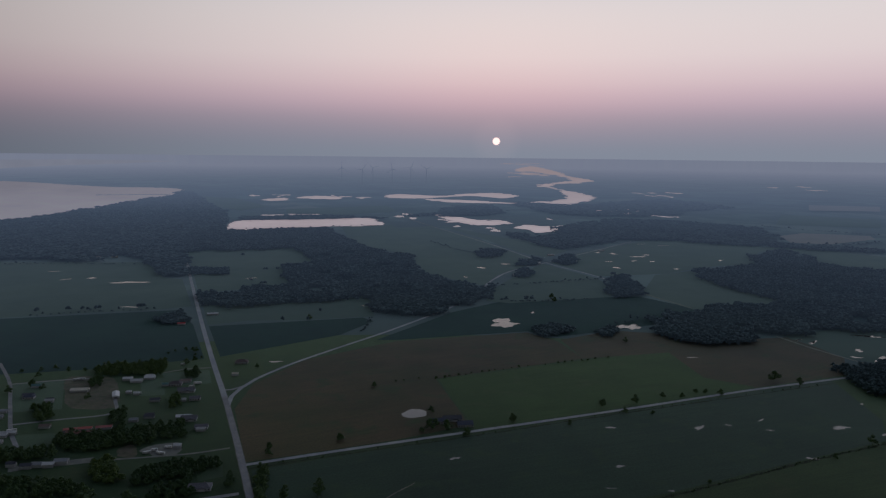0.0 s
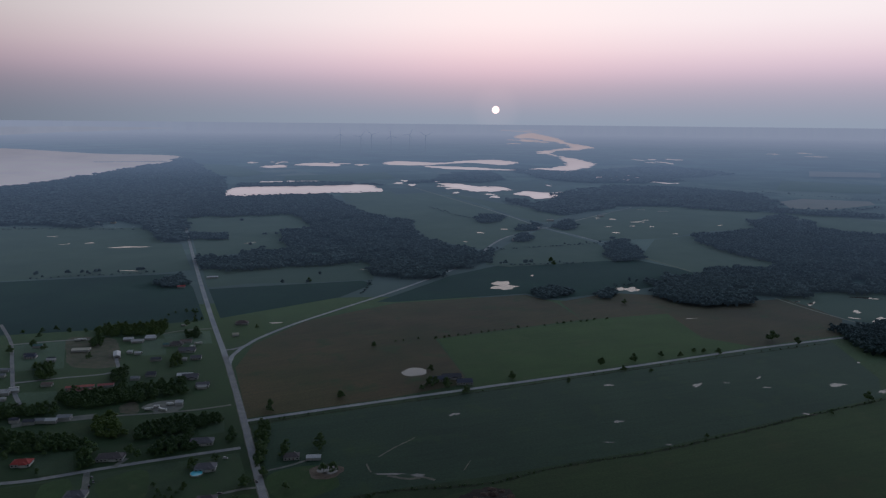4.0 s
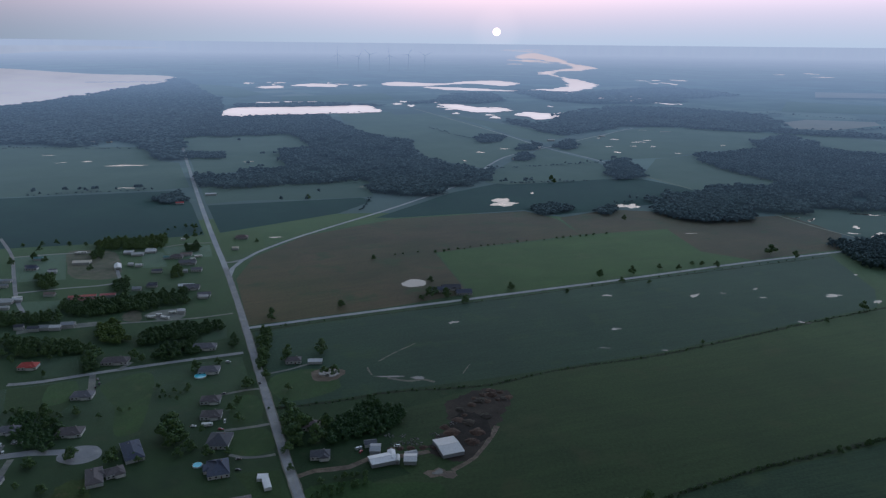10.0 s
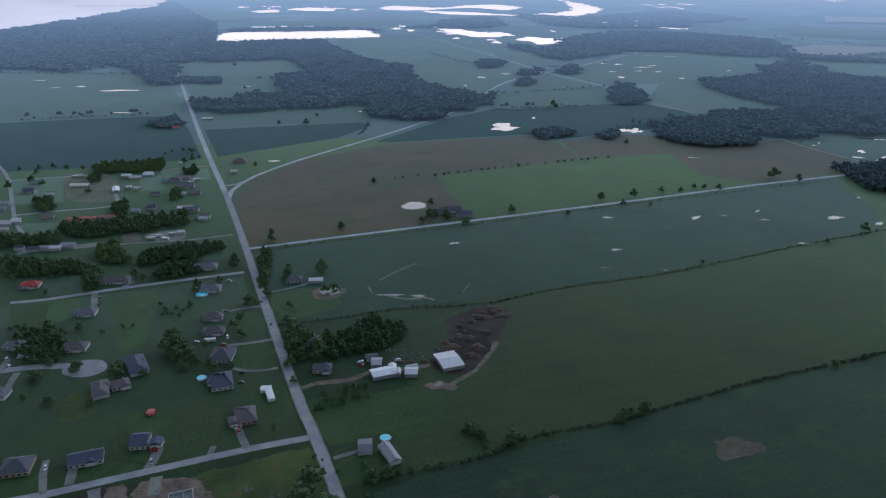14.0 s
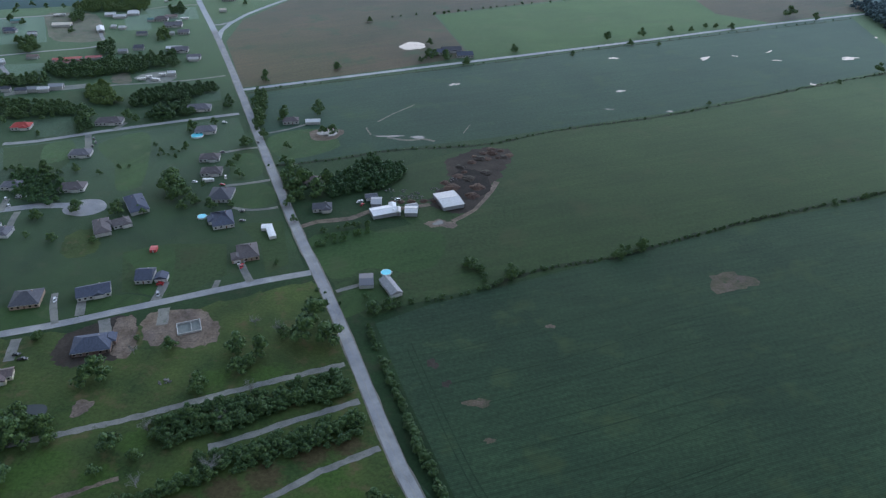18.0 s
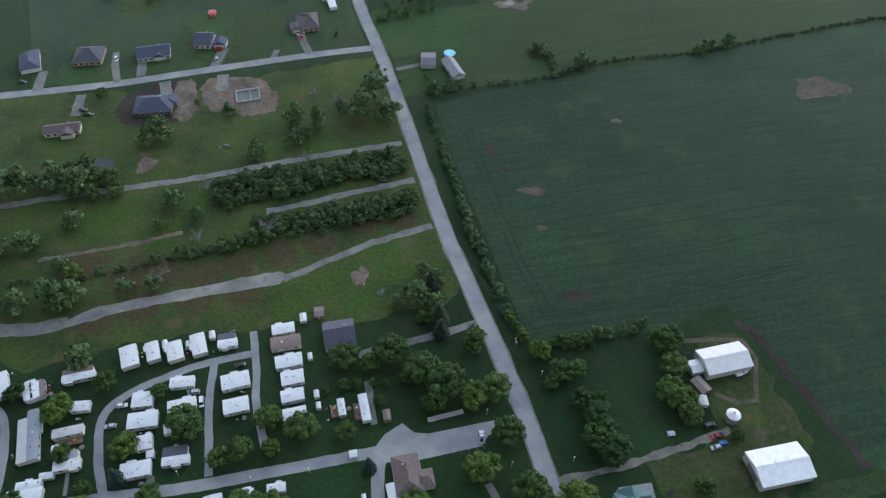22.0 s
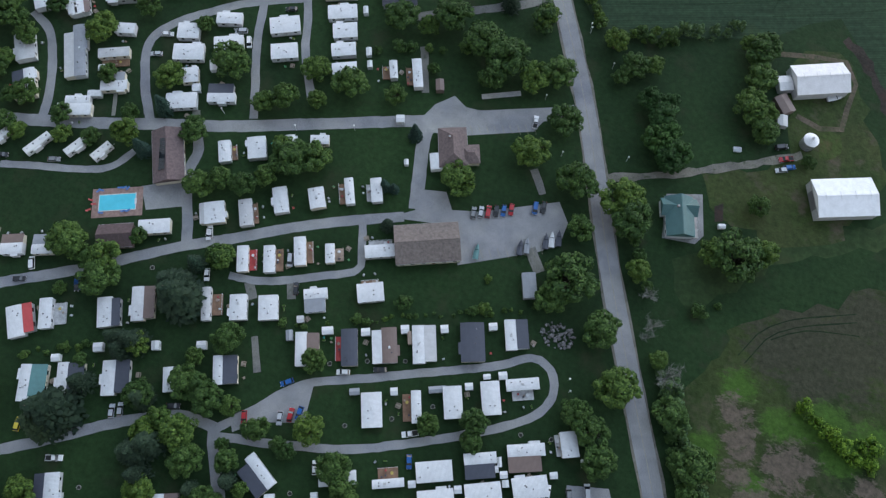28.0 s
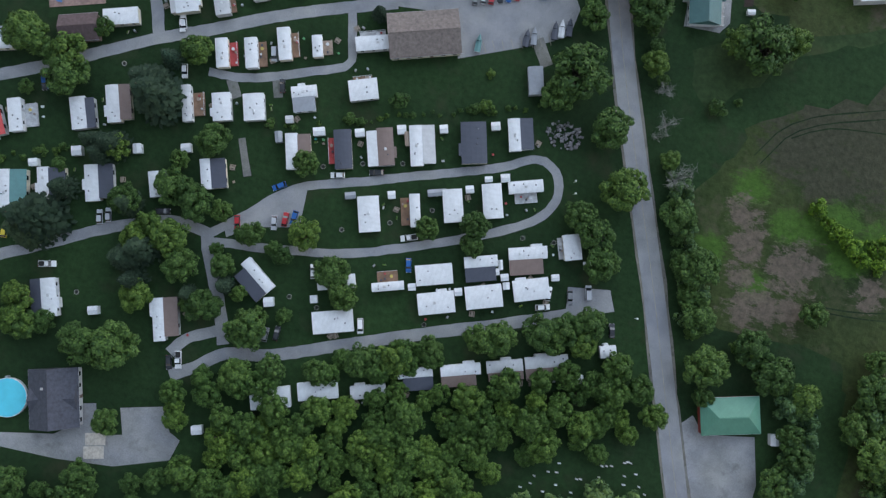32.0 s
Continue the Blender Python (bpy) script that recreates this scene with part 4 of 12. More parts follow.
sheet("river_arm", [(821, 4596), (1011, 4671), (1151, 4643), (1304, 4920), (1213, 4466), (1051, 4233), (1050, 4444), (933, 4472)], M_RIVER, 0.12, "arm of the river, reflection of the sky put in as glow", "water", smooth=21, ragged=42)
sheet("marsh_a", [(-468.2, 5791), (-385.5, 6140), (-23.2, 5955), (224.2, 6351), (484.1, 6498), (620, 6077), (473.1, 5734), (212.1, 6000), (-110.2, 5629), (-372.3, 5582)], M_RIVER, 0.12, "flooded marsh, reflection of the pink sky put in as glow", "water", smooth=21, ragged=42)
sheet("marsh_b", [(-128.8, 5483), (191.5, 5401), (469.9, 5191), (780, 5369), (703, 5108), (301.6, 5103), (21, 5179)], M_RIVER, 0.12, "narrow flooded channel, reflection of the sky put in as glow", "water", smooth=21, ragged=42)
sheet("marsh_c", [(-1126, 5518), (-1018, 5767), (-820, 5649), (-788, 5367), (-996, 5399)], M_RIVER, 0.12, "flooded marsh, reflection of the pink sky put in as glow", "water", smooth=21, ragged=42)
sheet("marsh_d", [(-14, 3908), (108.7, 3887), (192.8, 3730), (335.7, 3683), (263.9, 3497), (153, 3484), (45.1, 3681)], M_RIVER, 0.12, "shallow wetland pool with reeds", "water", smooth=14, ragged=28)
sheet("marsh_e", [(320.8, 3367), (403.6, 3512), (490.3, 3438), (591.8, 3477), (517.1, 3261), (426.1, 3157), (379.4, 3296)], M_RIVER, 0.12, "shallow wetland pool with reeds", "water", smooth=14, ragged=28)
sheet("marsh_f", [(-1313, 5275), (-1215, 5430), (-1131, 5240), (-1221, 5097)], M_RIVER, 0.12, "flooded marsh, reflection of the pink sky put in as glow", "water", smooth=21, ragged=42)
sheet("pond_dark", [(-223.7, 271.7), (-221.2, 275.8), (-209.6, 276.8), (-205.9, 271.8), (-208.5, 267.7), (-218.4, 266.8)], M_WATER, 0.12, "small dark garden pond", "water", smooth=1.4, ragged=0)
# ponds and puddles
blob("pond", 125.6, 1430.5, 27.5, 30.5, -25, M_PUDDLE, 0.100, 101, "bright pond in a dark field", "pond", 0.64)
blob("pond", 375.8, 1409.8, 18.5, 22.9, -25, M_PUDDLE, 0.101, 102, "pond among bushes", "pond", 0.64)
blob("pond", -34.9, 911.5, 16.6, 16.4, 2, M_PUDDLE, 0.101, 103, "pale farm pond beside a house", "pond", 0.15)
blob("puddle", -272.2, 1141.3, 9.1, 4.0, -10, M_PUDDLE, 0.101, 104, "pale shallow puddle in a field", "puddle", 0.64)
blob("puddle", -811.9, 1841.2, 53.2, 8.6, 5, M_PUDDLE, 0.102, 105, "pale shallow puddle in a field", "puddle", 0.64)
blob("puddle", -941.2, 1898.2, 12.9, 7.4, 56, M_PUDDLE, 0.102, 106, "pale shallow puddle in a field", "puddle", 0.64)
blob("puddle", -997.2, 1875.7, 11.1, 4.4, 47, M_PUDDLE, 0.102, 107, "pale shallow puddle in a field", "puddle", 0.64)
blob("puddle", -1095, 1999.2, 11.8, 5.0, 8, M_PUDDLE, 0.102, 108, "pale shallow puddle in a field", "puddle", 0.64)
blob("puddle", -686.3, 1544.6, 14.6, 4.9, -3, M_PUDDLE, 0.103, 109, "pale shallow puddle in a field", "puddle", 0.64)
blob("puddle", 214.1, 869.3, 6.4, 2.8, -18, M_PUDDLE, 0.103, 110, "pale shallow puddle in a field", "puddle", 0.64)
blob("puddle", 327.4, 872.4, 11.3, 2.9, 36, M_PUDDLE, 0.103, 111, "pale shallow puddle in a field", "puddle", 0.64)
blob("puddle", 413.4, 866.3, 4.8, 1.7, 4, M_PUDDLE, 0.104, 112, "pale shallow puddle in a field", "puddle", 0.64)
blob("puddle", 418.1, 901.4, 5.8, 1.4, 36, M_PUDDLE, 0.104, 113, "pale shallow puddle in a field", "puddle", 0.64)
blob("puddle", 367.4, 882.2, 3.3, 1.7, -19, M_PUDDLE, 0.104, 114, "pale shallow puddle in a field", "puddle", 0.64)
blob("puddle", 508.2, 877.4, 11.4, 4.9, 2, M_PUDDLE, 0.105, 115, "pale shallow puddle in a field", "puddle", 0.64)
blob("puddle", 587.1, 966.8, 2.6, 2.1, -19, M_PUDDLE, 0.105, 116, "pale shallow puddle in a field", "puddle", 0.64)
blob("puddle", 423.7, 781.9, 5.2, 2.9, -16, M_PUDDLE, 0.105, 117, "pale shallow puddle in a field", "puddle", 0.64)
blob("puddle", 553.8, 855.5, 9.6, 2.6, 41, M_PUDDLE, 0.105, 118, "pale shallow puddle in a field", "puddle", 0.64)
blob("puddle", 198.6, 756, 5.6, 2.8, -7, M_PUDDLE, 0.106, 119, "pale shallow puddle in a field", "puddle", 0.64)
blob("puddle", 175.4, 702.6, 6.6, 0.9, 3, M_PUDDLE, 0.106, 120, "pale shallow puddle in a field", "puddle", 0.64)
blob("puddle", 237.4, 698.2, 2.6, 2.1, -19, M_PUDDLE, 0.106, 121, "pale shallow puddle in a field", "puddle", 0.64)
blob("puddle", 15.9, 771.9, 6.4, 2.8, 40, M_PUDDLE, 0.107, 122, "pale shallow puddle in a field", "puddle", 0.64)
blob("puddle", 595.1, 1551.2, 6.9, 6.0, 44, M_PUDDLE, 0.107, 123, "pale shallow puddle in a field", "puddle", 0.64)
blob("puddle", 861.8, 1533.3, 8.4, 7.6, 1, M_PUDDLE, 0.107, 124, "pale shallow puddle in a field", "puddle", 0.64)
blob("puddle", 689.5, 1302.4, 18.9, 3.6, 40, M_PUDDLE, 0.108, 125, "pale shallow puddle in a field", "puddle", 0.64)
blob("puddle", 819, 1353.9, 29.6, 6.1, -9, M_PUDDLE, 0.108, 126, "pale shallow puddle in a field", "puddle", 0.64)
blob("puddle", 754.7, 1197.7, 19.8, 5.7, 34, M_PUDDLE, 0.108, 127, "pale shallow puddle in a field", "puddle", 0.64)
blob("puddle", 744.1, 1248.8, 11.4, 5.2, 55, M_PUDDLE, 0.108, 128, "pale shallow puddle in a field", "puddle", 0.64)
blob("puddle", 671.4, 1319.7, 9.6, 2.8, 51, M_PUDDLE, 0.109, 129, "pale shallow puddle in a field", "puddle", 0.64)
blob("puddle", 714.2, 1203.9, 8.8, 4.0, -5, M_PUDDLE, 0.109, 130, "pale shallow puddle in a field", "puddle", 0.64)
blob("puddle", -99.3, 2109.8, 9.1, 12.3, 6, M_PUDDLE, 0.109, 131, "pale shallow puddle in a field", "puddle", 0.64)
blob("puddle", 115.8, 2147.7, 11.2, 8.5, -19, M_PUDDLE, 0.110, 132, "pale shallow puddle in a field", "puddle", 0.64)
blob("puddle", 195.1, 2226.1, 7.8, 9.2, 56, M_PUDDLE, 0.110, 133, "pale shallow puddle in a field", "puddle", 0.64)
blob("puddle", 63.4, 1980.9, 5.2, 5.5, -7, M_PUDDLE, 0.110, 134, "pale shallow puddle in a field", "puddle", 0.64)
blob("puddle", -150.1, 2333.2, 8.0, 5.0, 42, M_PUDDLE, 0.111, 135, "pale shallow puddle in a field", "puddle", 0.64)
blob("puddle", 593.2, 2492.7, 13.2, 11.7, -5, M_PUDDLE, 0.111, 136, "pale shallow puddle in a field", "puddle", 0.64)
blob("puddle", 536.9, 2302.2, 10.1, 6.0, -9, M_PUDDLE, 0.111, 137, "pale shallow puddle in a field", "puddle", 0.64)
blob("puddle", 663, 2423, 19.4, 11.1, 5, M_PUDDLE, 0.111, 138, "pale shallow puddle in a field", "puddle", 0.64)
blob("puddle", 621.7, 2321.7, 8.2, 7.7, -18, M_PUDDLE, 0.112, 139, "pale shallow puddle in a field", "puddle", 0.64)
blob("puddle", 532.7, 2176.2, 11.6, 8.9, 42, M_PUDDLE, 0.112, 140, "pale shallow puddle in a field", "puddle", 0.64)
blob("puddle", 704.7, 2470.8, 11.0, 8.7, 57, M_PUDDLE, 0.112, 141, "pale shallow puddle in a field", "puddle", 0.64)
blob("puddle", 679.5, 2312.5, 12.3, 5.1, 54, M_PUDDLE, 0.113, 142, "pale shallow puddle in a field", "puddle", 0.64)
blob("puddle", 711.2, 2164.6, 9.7, 4.5, -9, M_PUDDLE, 0.113, 143, "pale shallow puddle in a field", "puddle", 0.64)
blob("puddle", 920.4, 2357.1, 10.6, 5.5, 56, M_PUDDLE, 0.113, 144, "pale shallow puddle in a field", "puddle", 0.64)
blob("puddle", 550.1, 2520.6, 11.1, 8.8, -4, M_PUDDLE, 0.114, 145, "pale shallow puddle in a field", "puddle", 0.64)
blob("puddle", 197.6, 1531.9, 2.8, 8.9, 2, M_PUDDLE, 0.114, 146, "pale shallow puddle in a field", "puddle", 0.64)
blob("puddle", -178.4, 1583.3, 4.2, 2.4, 58, M_PUDDLE, 0.114, 147, "pale shallow puddle in a field", "puddle", 0.64)
blob("puddle", -520.2, 1924.5, 13.2, 3.5, 40, M_PUDDLE, 0.114, 148, "pale shallow puddle in a field", "puddle", 0.64)
blob("puddle", 428.5, 1193.2, 7.6, 1.8, -1, M_PUDDLE, 0.115, 149, "pale shallow puddle in a field", "puddle", 0.64)
blob("puddle", -47.3, 629.8, 16.2, 1.5, 1, M_PUDDLE, 0.115, 150, "pale shallow puddle in a field", "puddle", 0.45)
blob("puddle", -20.2, 627.8, 7.6, 2.8, 1, M_PUDDLE, 0.115, 151, "pale shallow puddle in a field", "puddle", 0.45)
blob("bare_patch", 22.0, 280.2, 7.0, 3.4, 15, M_DRY, 0.117, 156, "bare dried-out patch in a field", "bare patch", 0.45)
blob("bare_patch", 27.1, 253.6, 3.2, 1.6, 15, M_DRY, 0.117, 157, "bare dried-out patch in a field", "bare patch", 0.45)
blob("bare_patch", 44.5, 211.5, 8.2, 3.0, 14, M_DARKSOIL, 0.117, 158, "bare dried-out patch in a field", "bare patch", 0.45)
blob("bare_patch", 69.5, 346.0, 2.8, 2.0, 15, M_SAND, 0.118, 159, "bare dried-out patch in a field", "bare patch", 0.45)
blob("bare_patch", 197.8, 394.9, 14.5, 12.6, 1, M_DRY, 0.118, 160, "bare dried-out patch in a field", "bare patch", 0.45)
blob("bare_patch", -2.8, 311.2, 3.3, 3.9, 1, M_DARKSOIL, 0.118, 161, "bare dried-out patch in a field", "bare patch", 0.45)
blob("bare_patch", 5.3, 294.7, 2.5, 2.8, 1, M_DARKSOIL, 0.119, 162, "bare dried-out patch in a field", "bare patch", 0.45)
blob("soil_patch", -188.9, 274.9, 6.0, 5.4, 1, M_SAND, 0.141, 238, "heap of pale soil on grass", "soil", 0.4)
blob("soil_patch", -58.6, 211.3, 3.7, 6.2, 14, M_SAND, 0.142, 239, "heap of pale soil on grass", "soil", 0.4)
blob("pond_bank", -107.8, 633.7, 17.0, 14.5, 1, M_SAND, 0.07742, 240, "sandy ring round a garden pond", "bank", 0.15)
blob("pond", -106.5, 636.4, 10.7, 7.9, 1, M_PUDDLE, 0.142, 241, "round garden pond", "pond", 0.15)
blob("pond_bank", 1.9, 468.4, 10.3, 6.7, 1, M_SAND, 0.07743, 242, "sandy bank round a small pond", "bank", 0.45)
blob("pond", 0.1, 470, 3.9, 3.4, 1, M_PUDDLE, 0.143, 243, "small pond beside a farm track", "pond", 0.45)
ribbon("farm_lane", [(-103.9, 462.6), (-92.3, 470.2), (-67.2, 475.7), (-51, 489.1), (-24.7, 492.2), (-7.1, 498.9)], 5, M_SAND, 0.08, "muddy farm lane past sheds", "road", step=12, ragged=1.5)
ribbon("farm_ditch", [(49, 538.5), (38.1, 508.9), (28.3, 490.4), (10.4, 472.7)], 4, M_SAND, 0.08, "pale sandy ditch bank", "ditch", step=12, ragged=1.5)
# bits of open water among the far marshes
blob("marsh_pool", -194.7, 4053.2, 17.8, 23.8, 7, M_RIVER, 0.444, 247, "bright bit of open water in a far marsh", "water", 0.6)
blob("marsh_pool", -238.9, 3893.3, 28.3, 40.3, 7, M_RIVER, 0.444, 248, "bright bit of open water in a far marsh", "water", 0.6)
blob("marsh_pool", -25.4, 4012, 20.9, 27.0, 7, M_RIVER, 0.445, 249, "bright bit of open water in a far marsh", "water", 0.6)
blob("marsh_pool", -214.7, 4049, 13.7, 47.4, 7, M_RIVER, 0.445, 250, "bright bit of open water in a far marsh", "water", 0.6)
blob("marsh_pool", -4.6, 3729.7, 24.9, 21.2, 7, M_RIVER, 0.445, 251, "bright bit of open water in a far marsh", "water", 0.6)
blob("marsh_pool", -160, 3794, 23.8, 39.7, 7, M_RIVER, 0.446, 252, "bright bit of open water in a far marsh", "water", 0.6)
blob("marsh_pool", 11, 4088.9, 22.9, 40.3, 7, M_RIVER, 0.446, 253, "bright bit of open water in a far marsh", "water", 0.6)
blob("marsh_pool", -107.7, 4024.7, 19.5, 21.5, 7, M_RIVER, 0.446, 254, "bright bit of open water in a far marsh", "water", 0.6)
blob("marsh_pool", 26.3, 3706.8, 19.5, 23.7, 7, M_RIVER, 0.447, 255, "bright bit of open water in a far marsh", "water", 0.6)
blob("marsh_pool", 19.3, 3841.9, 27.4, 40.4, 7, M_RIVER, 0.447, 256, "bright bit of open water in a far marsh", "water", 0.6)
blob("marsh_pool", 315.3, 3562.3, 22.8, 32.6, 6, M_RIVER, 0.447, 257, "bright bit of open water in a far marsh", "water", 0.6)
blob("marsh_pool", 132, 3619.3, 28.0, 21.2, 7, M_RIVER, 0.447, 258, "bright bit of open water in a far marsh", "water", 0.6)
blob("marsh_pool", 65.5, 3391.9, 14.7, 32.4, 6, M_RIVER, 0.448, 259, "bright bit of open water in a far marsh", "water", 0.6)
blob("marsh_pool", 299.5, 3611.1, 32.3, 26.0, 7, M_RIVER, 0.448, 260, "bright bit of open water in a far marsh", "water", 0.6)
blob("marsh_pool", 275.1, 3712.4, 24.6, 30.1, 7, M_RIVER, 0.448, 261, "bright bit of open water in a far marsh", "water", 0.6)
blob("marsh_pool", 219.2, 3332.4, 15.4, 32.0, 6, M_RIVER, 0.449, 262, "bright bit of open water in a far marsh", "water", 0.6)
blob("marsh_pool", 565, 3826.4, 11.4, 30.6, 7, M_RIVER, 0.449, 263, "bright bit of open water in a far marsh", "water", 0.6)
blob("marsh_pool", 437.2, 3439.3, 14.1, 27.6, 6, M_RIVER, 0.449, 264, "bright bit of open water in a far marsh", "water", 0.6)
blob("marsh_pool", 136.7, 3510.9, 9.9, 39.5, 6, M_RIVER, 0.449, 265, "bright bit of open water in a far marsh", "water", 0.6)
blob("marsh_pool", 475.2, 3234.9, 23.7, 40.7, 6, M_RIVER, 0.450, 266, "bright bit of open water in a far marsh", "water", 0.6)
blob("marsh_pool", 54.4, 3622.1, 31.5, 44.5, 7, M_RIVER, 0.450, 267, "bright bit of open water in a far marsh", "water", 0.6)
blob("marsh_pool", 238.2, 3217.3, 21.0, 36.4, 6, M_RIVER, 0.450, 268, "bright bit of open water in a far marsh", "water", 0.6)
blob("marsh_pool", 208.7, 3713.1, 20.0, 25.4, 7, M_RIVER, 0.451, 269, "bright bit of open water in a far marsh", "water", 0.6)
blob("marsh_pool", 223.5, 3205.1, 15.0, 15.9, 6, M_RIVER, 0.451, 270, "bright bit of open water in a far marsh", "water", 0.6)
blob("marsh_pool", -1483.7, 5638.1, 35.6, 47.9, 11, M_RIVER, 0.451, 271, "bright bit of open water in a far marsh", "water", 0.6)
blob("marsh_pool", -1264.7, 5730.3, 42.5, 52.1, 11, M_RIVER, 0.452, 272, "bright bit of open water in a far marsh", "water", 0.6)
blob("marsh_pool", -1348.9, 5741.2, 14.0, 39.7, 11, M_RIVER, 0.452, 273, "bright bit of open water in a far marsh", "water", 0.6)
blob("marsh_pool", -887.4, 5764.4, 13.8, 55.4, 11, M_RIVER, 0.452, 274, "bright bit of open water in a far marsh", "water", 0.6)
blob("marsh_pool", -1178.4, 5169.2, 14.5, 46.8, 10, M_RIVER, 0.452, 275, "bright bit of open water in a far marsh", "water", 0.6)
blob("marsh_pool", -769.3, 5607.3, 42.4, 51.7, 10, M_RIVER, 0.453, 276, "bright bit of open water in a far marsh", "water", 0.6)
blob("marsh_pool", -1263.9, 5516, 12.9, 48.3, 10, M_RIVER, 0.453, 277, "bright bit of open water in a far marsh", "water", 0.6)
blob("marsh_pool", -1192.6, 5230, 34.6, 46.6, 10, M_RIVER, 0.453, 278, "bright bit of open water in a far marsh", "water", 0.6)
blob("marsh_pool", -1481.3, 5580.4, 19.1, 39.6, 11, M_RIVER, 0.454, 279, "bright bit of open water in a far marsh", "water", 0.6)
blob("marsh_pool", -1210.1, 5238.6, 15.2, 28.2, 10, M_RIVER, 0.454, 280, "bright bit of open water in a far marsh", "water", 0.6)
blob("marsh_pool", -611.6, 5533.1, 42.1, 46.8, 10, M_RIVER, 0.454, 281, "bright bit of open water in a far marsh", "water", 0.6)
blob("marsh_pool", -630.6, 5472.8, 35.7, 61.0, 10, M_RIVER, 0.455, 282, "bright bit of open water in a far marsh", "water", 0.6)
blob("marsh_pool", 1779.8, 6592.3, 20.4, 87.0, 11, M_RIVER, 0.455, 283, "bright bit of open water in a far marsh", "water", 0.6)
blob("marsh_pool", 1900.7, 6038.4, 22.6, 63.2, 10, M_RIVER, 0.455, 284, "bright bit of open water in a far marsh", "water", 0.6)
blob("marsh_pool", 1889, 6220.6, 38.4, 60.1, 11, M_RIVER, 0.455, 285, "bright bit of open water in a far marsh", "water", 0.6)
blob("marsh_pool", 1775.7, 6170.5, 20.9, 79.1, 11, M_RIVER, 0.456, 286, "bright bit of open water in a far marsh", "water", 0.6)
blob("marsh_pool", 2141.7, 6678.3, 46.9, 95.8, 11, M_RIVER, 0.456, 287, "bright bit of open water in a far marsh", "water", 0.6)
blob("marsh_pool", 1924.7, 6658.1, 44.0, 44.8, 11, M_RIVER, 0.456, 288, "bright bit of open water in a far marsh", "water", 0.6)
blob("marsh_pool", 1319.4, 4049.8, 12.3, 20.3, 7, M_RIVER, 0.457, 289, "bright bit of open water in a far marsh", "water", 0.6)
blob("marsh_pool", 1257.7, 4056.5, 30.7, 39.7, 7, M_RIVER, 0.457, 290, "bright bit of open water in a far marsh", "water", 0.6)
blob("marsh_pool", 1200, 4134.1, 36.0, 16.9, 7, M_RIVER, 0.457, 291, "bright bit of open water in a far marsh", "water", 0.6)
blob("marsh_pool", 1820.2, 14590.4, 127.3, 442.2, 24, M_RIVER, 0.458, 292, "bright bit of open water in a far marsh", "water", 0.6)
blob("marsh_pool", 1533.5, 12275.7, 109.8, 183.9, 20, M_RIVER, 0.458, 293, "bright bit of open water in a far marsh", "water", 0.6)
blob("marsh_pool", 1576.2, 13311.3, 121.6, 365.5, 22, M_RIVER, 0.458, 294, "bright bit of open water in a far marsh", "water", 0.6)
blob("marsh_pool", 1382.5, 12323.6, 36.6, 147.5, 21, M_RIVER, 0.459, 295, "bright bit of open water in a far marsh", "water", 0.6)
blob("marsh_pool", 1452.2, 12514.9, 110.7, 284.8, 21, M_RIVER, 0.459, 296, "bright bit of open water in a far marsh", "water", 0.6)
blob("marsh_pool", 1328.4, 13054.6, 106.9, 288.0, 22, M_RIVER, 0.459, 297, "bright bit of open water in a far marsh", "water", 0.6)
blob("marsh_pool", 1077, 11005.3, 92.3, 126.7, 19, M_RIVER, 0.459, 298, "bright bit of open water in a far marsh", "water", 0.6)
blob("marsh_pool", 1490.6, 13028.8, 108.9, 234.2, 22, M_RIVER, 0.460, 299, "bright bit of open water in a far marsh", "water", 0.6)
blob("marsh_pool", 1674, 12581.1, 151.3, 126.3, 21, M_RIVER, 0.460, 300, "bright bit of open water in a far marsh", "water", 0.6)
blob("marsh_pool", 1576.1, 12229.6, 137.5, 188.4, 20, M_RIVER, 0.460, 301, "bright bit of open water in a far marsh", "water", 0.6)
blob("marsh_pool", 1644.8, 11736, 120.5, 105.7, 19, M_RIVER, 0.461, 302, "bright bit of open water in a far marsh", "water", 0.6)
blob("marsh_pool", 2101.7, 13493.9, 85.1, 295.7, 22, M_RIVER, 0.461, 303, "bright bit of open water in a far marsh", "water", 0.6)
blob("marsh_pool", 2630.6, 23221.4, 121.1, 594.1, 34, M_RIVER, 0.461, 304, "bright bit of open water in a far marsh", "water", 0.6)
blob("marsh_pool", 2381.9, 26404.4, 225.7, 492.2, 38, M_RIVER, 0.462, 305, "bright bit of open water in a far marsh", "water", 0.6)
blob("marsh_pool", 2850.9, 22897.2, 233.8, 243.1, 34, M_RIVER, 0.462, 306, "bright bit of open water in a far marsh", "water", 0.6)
blob("marsh_pool", 2505.4, 24343.1, 200.9, 583.0, 35, M_RIVER, 0.462, 307, "bright bit of open water in a far marsh", "water", 0.6)
blob("marsh_pool", 3279.5, 27555.6, 175.6, 821.9, 38, M_RIVER, 0.462, 308, "bright bit of open water in a far marsh", "water", 0.6)
blob("marsh_pool", -926.8, 3898, 58.3, 29.1, 7, M_RIVER, 0.463, 309, "bright bit of open water in a far marsh", "water", 0.6)
blob("marsh_pool", -816.6, 3935.2, 30.4, 36.2, 7, M_RIVER, 0.463, 310, "bright bit of open water in a far marsh", "water", 0.6)
blob("marsh_pool", -882.8, 3882.7, 29.6, 34.3, 7, M_RIVER, 0.463, 311, "bright bit of open water in a far marsh", "water", 0.6)
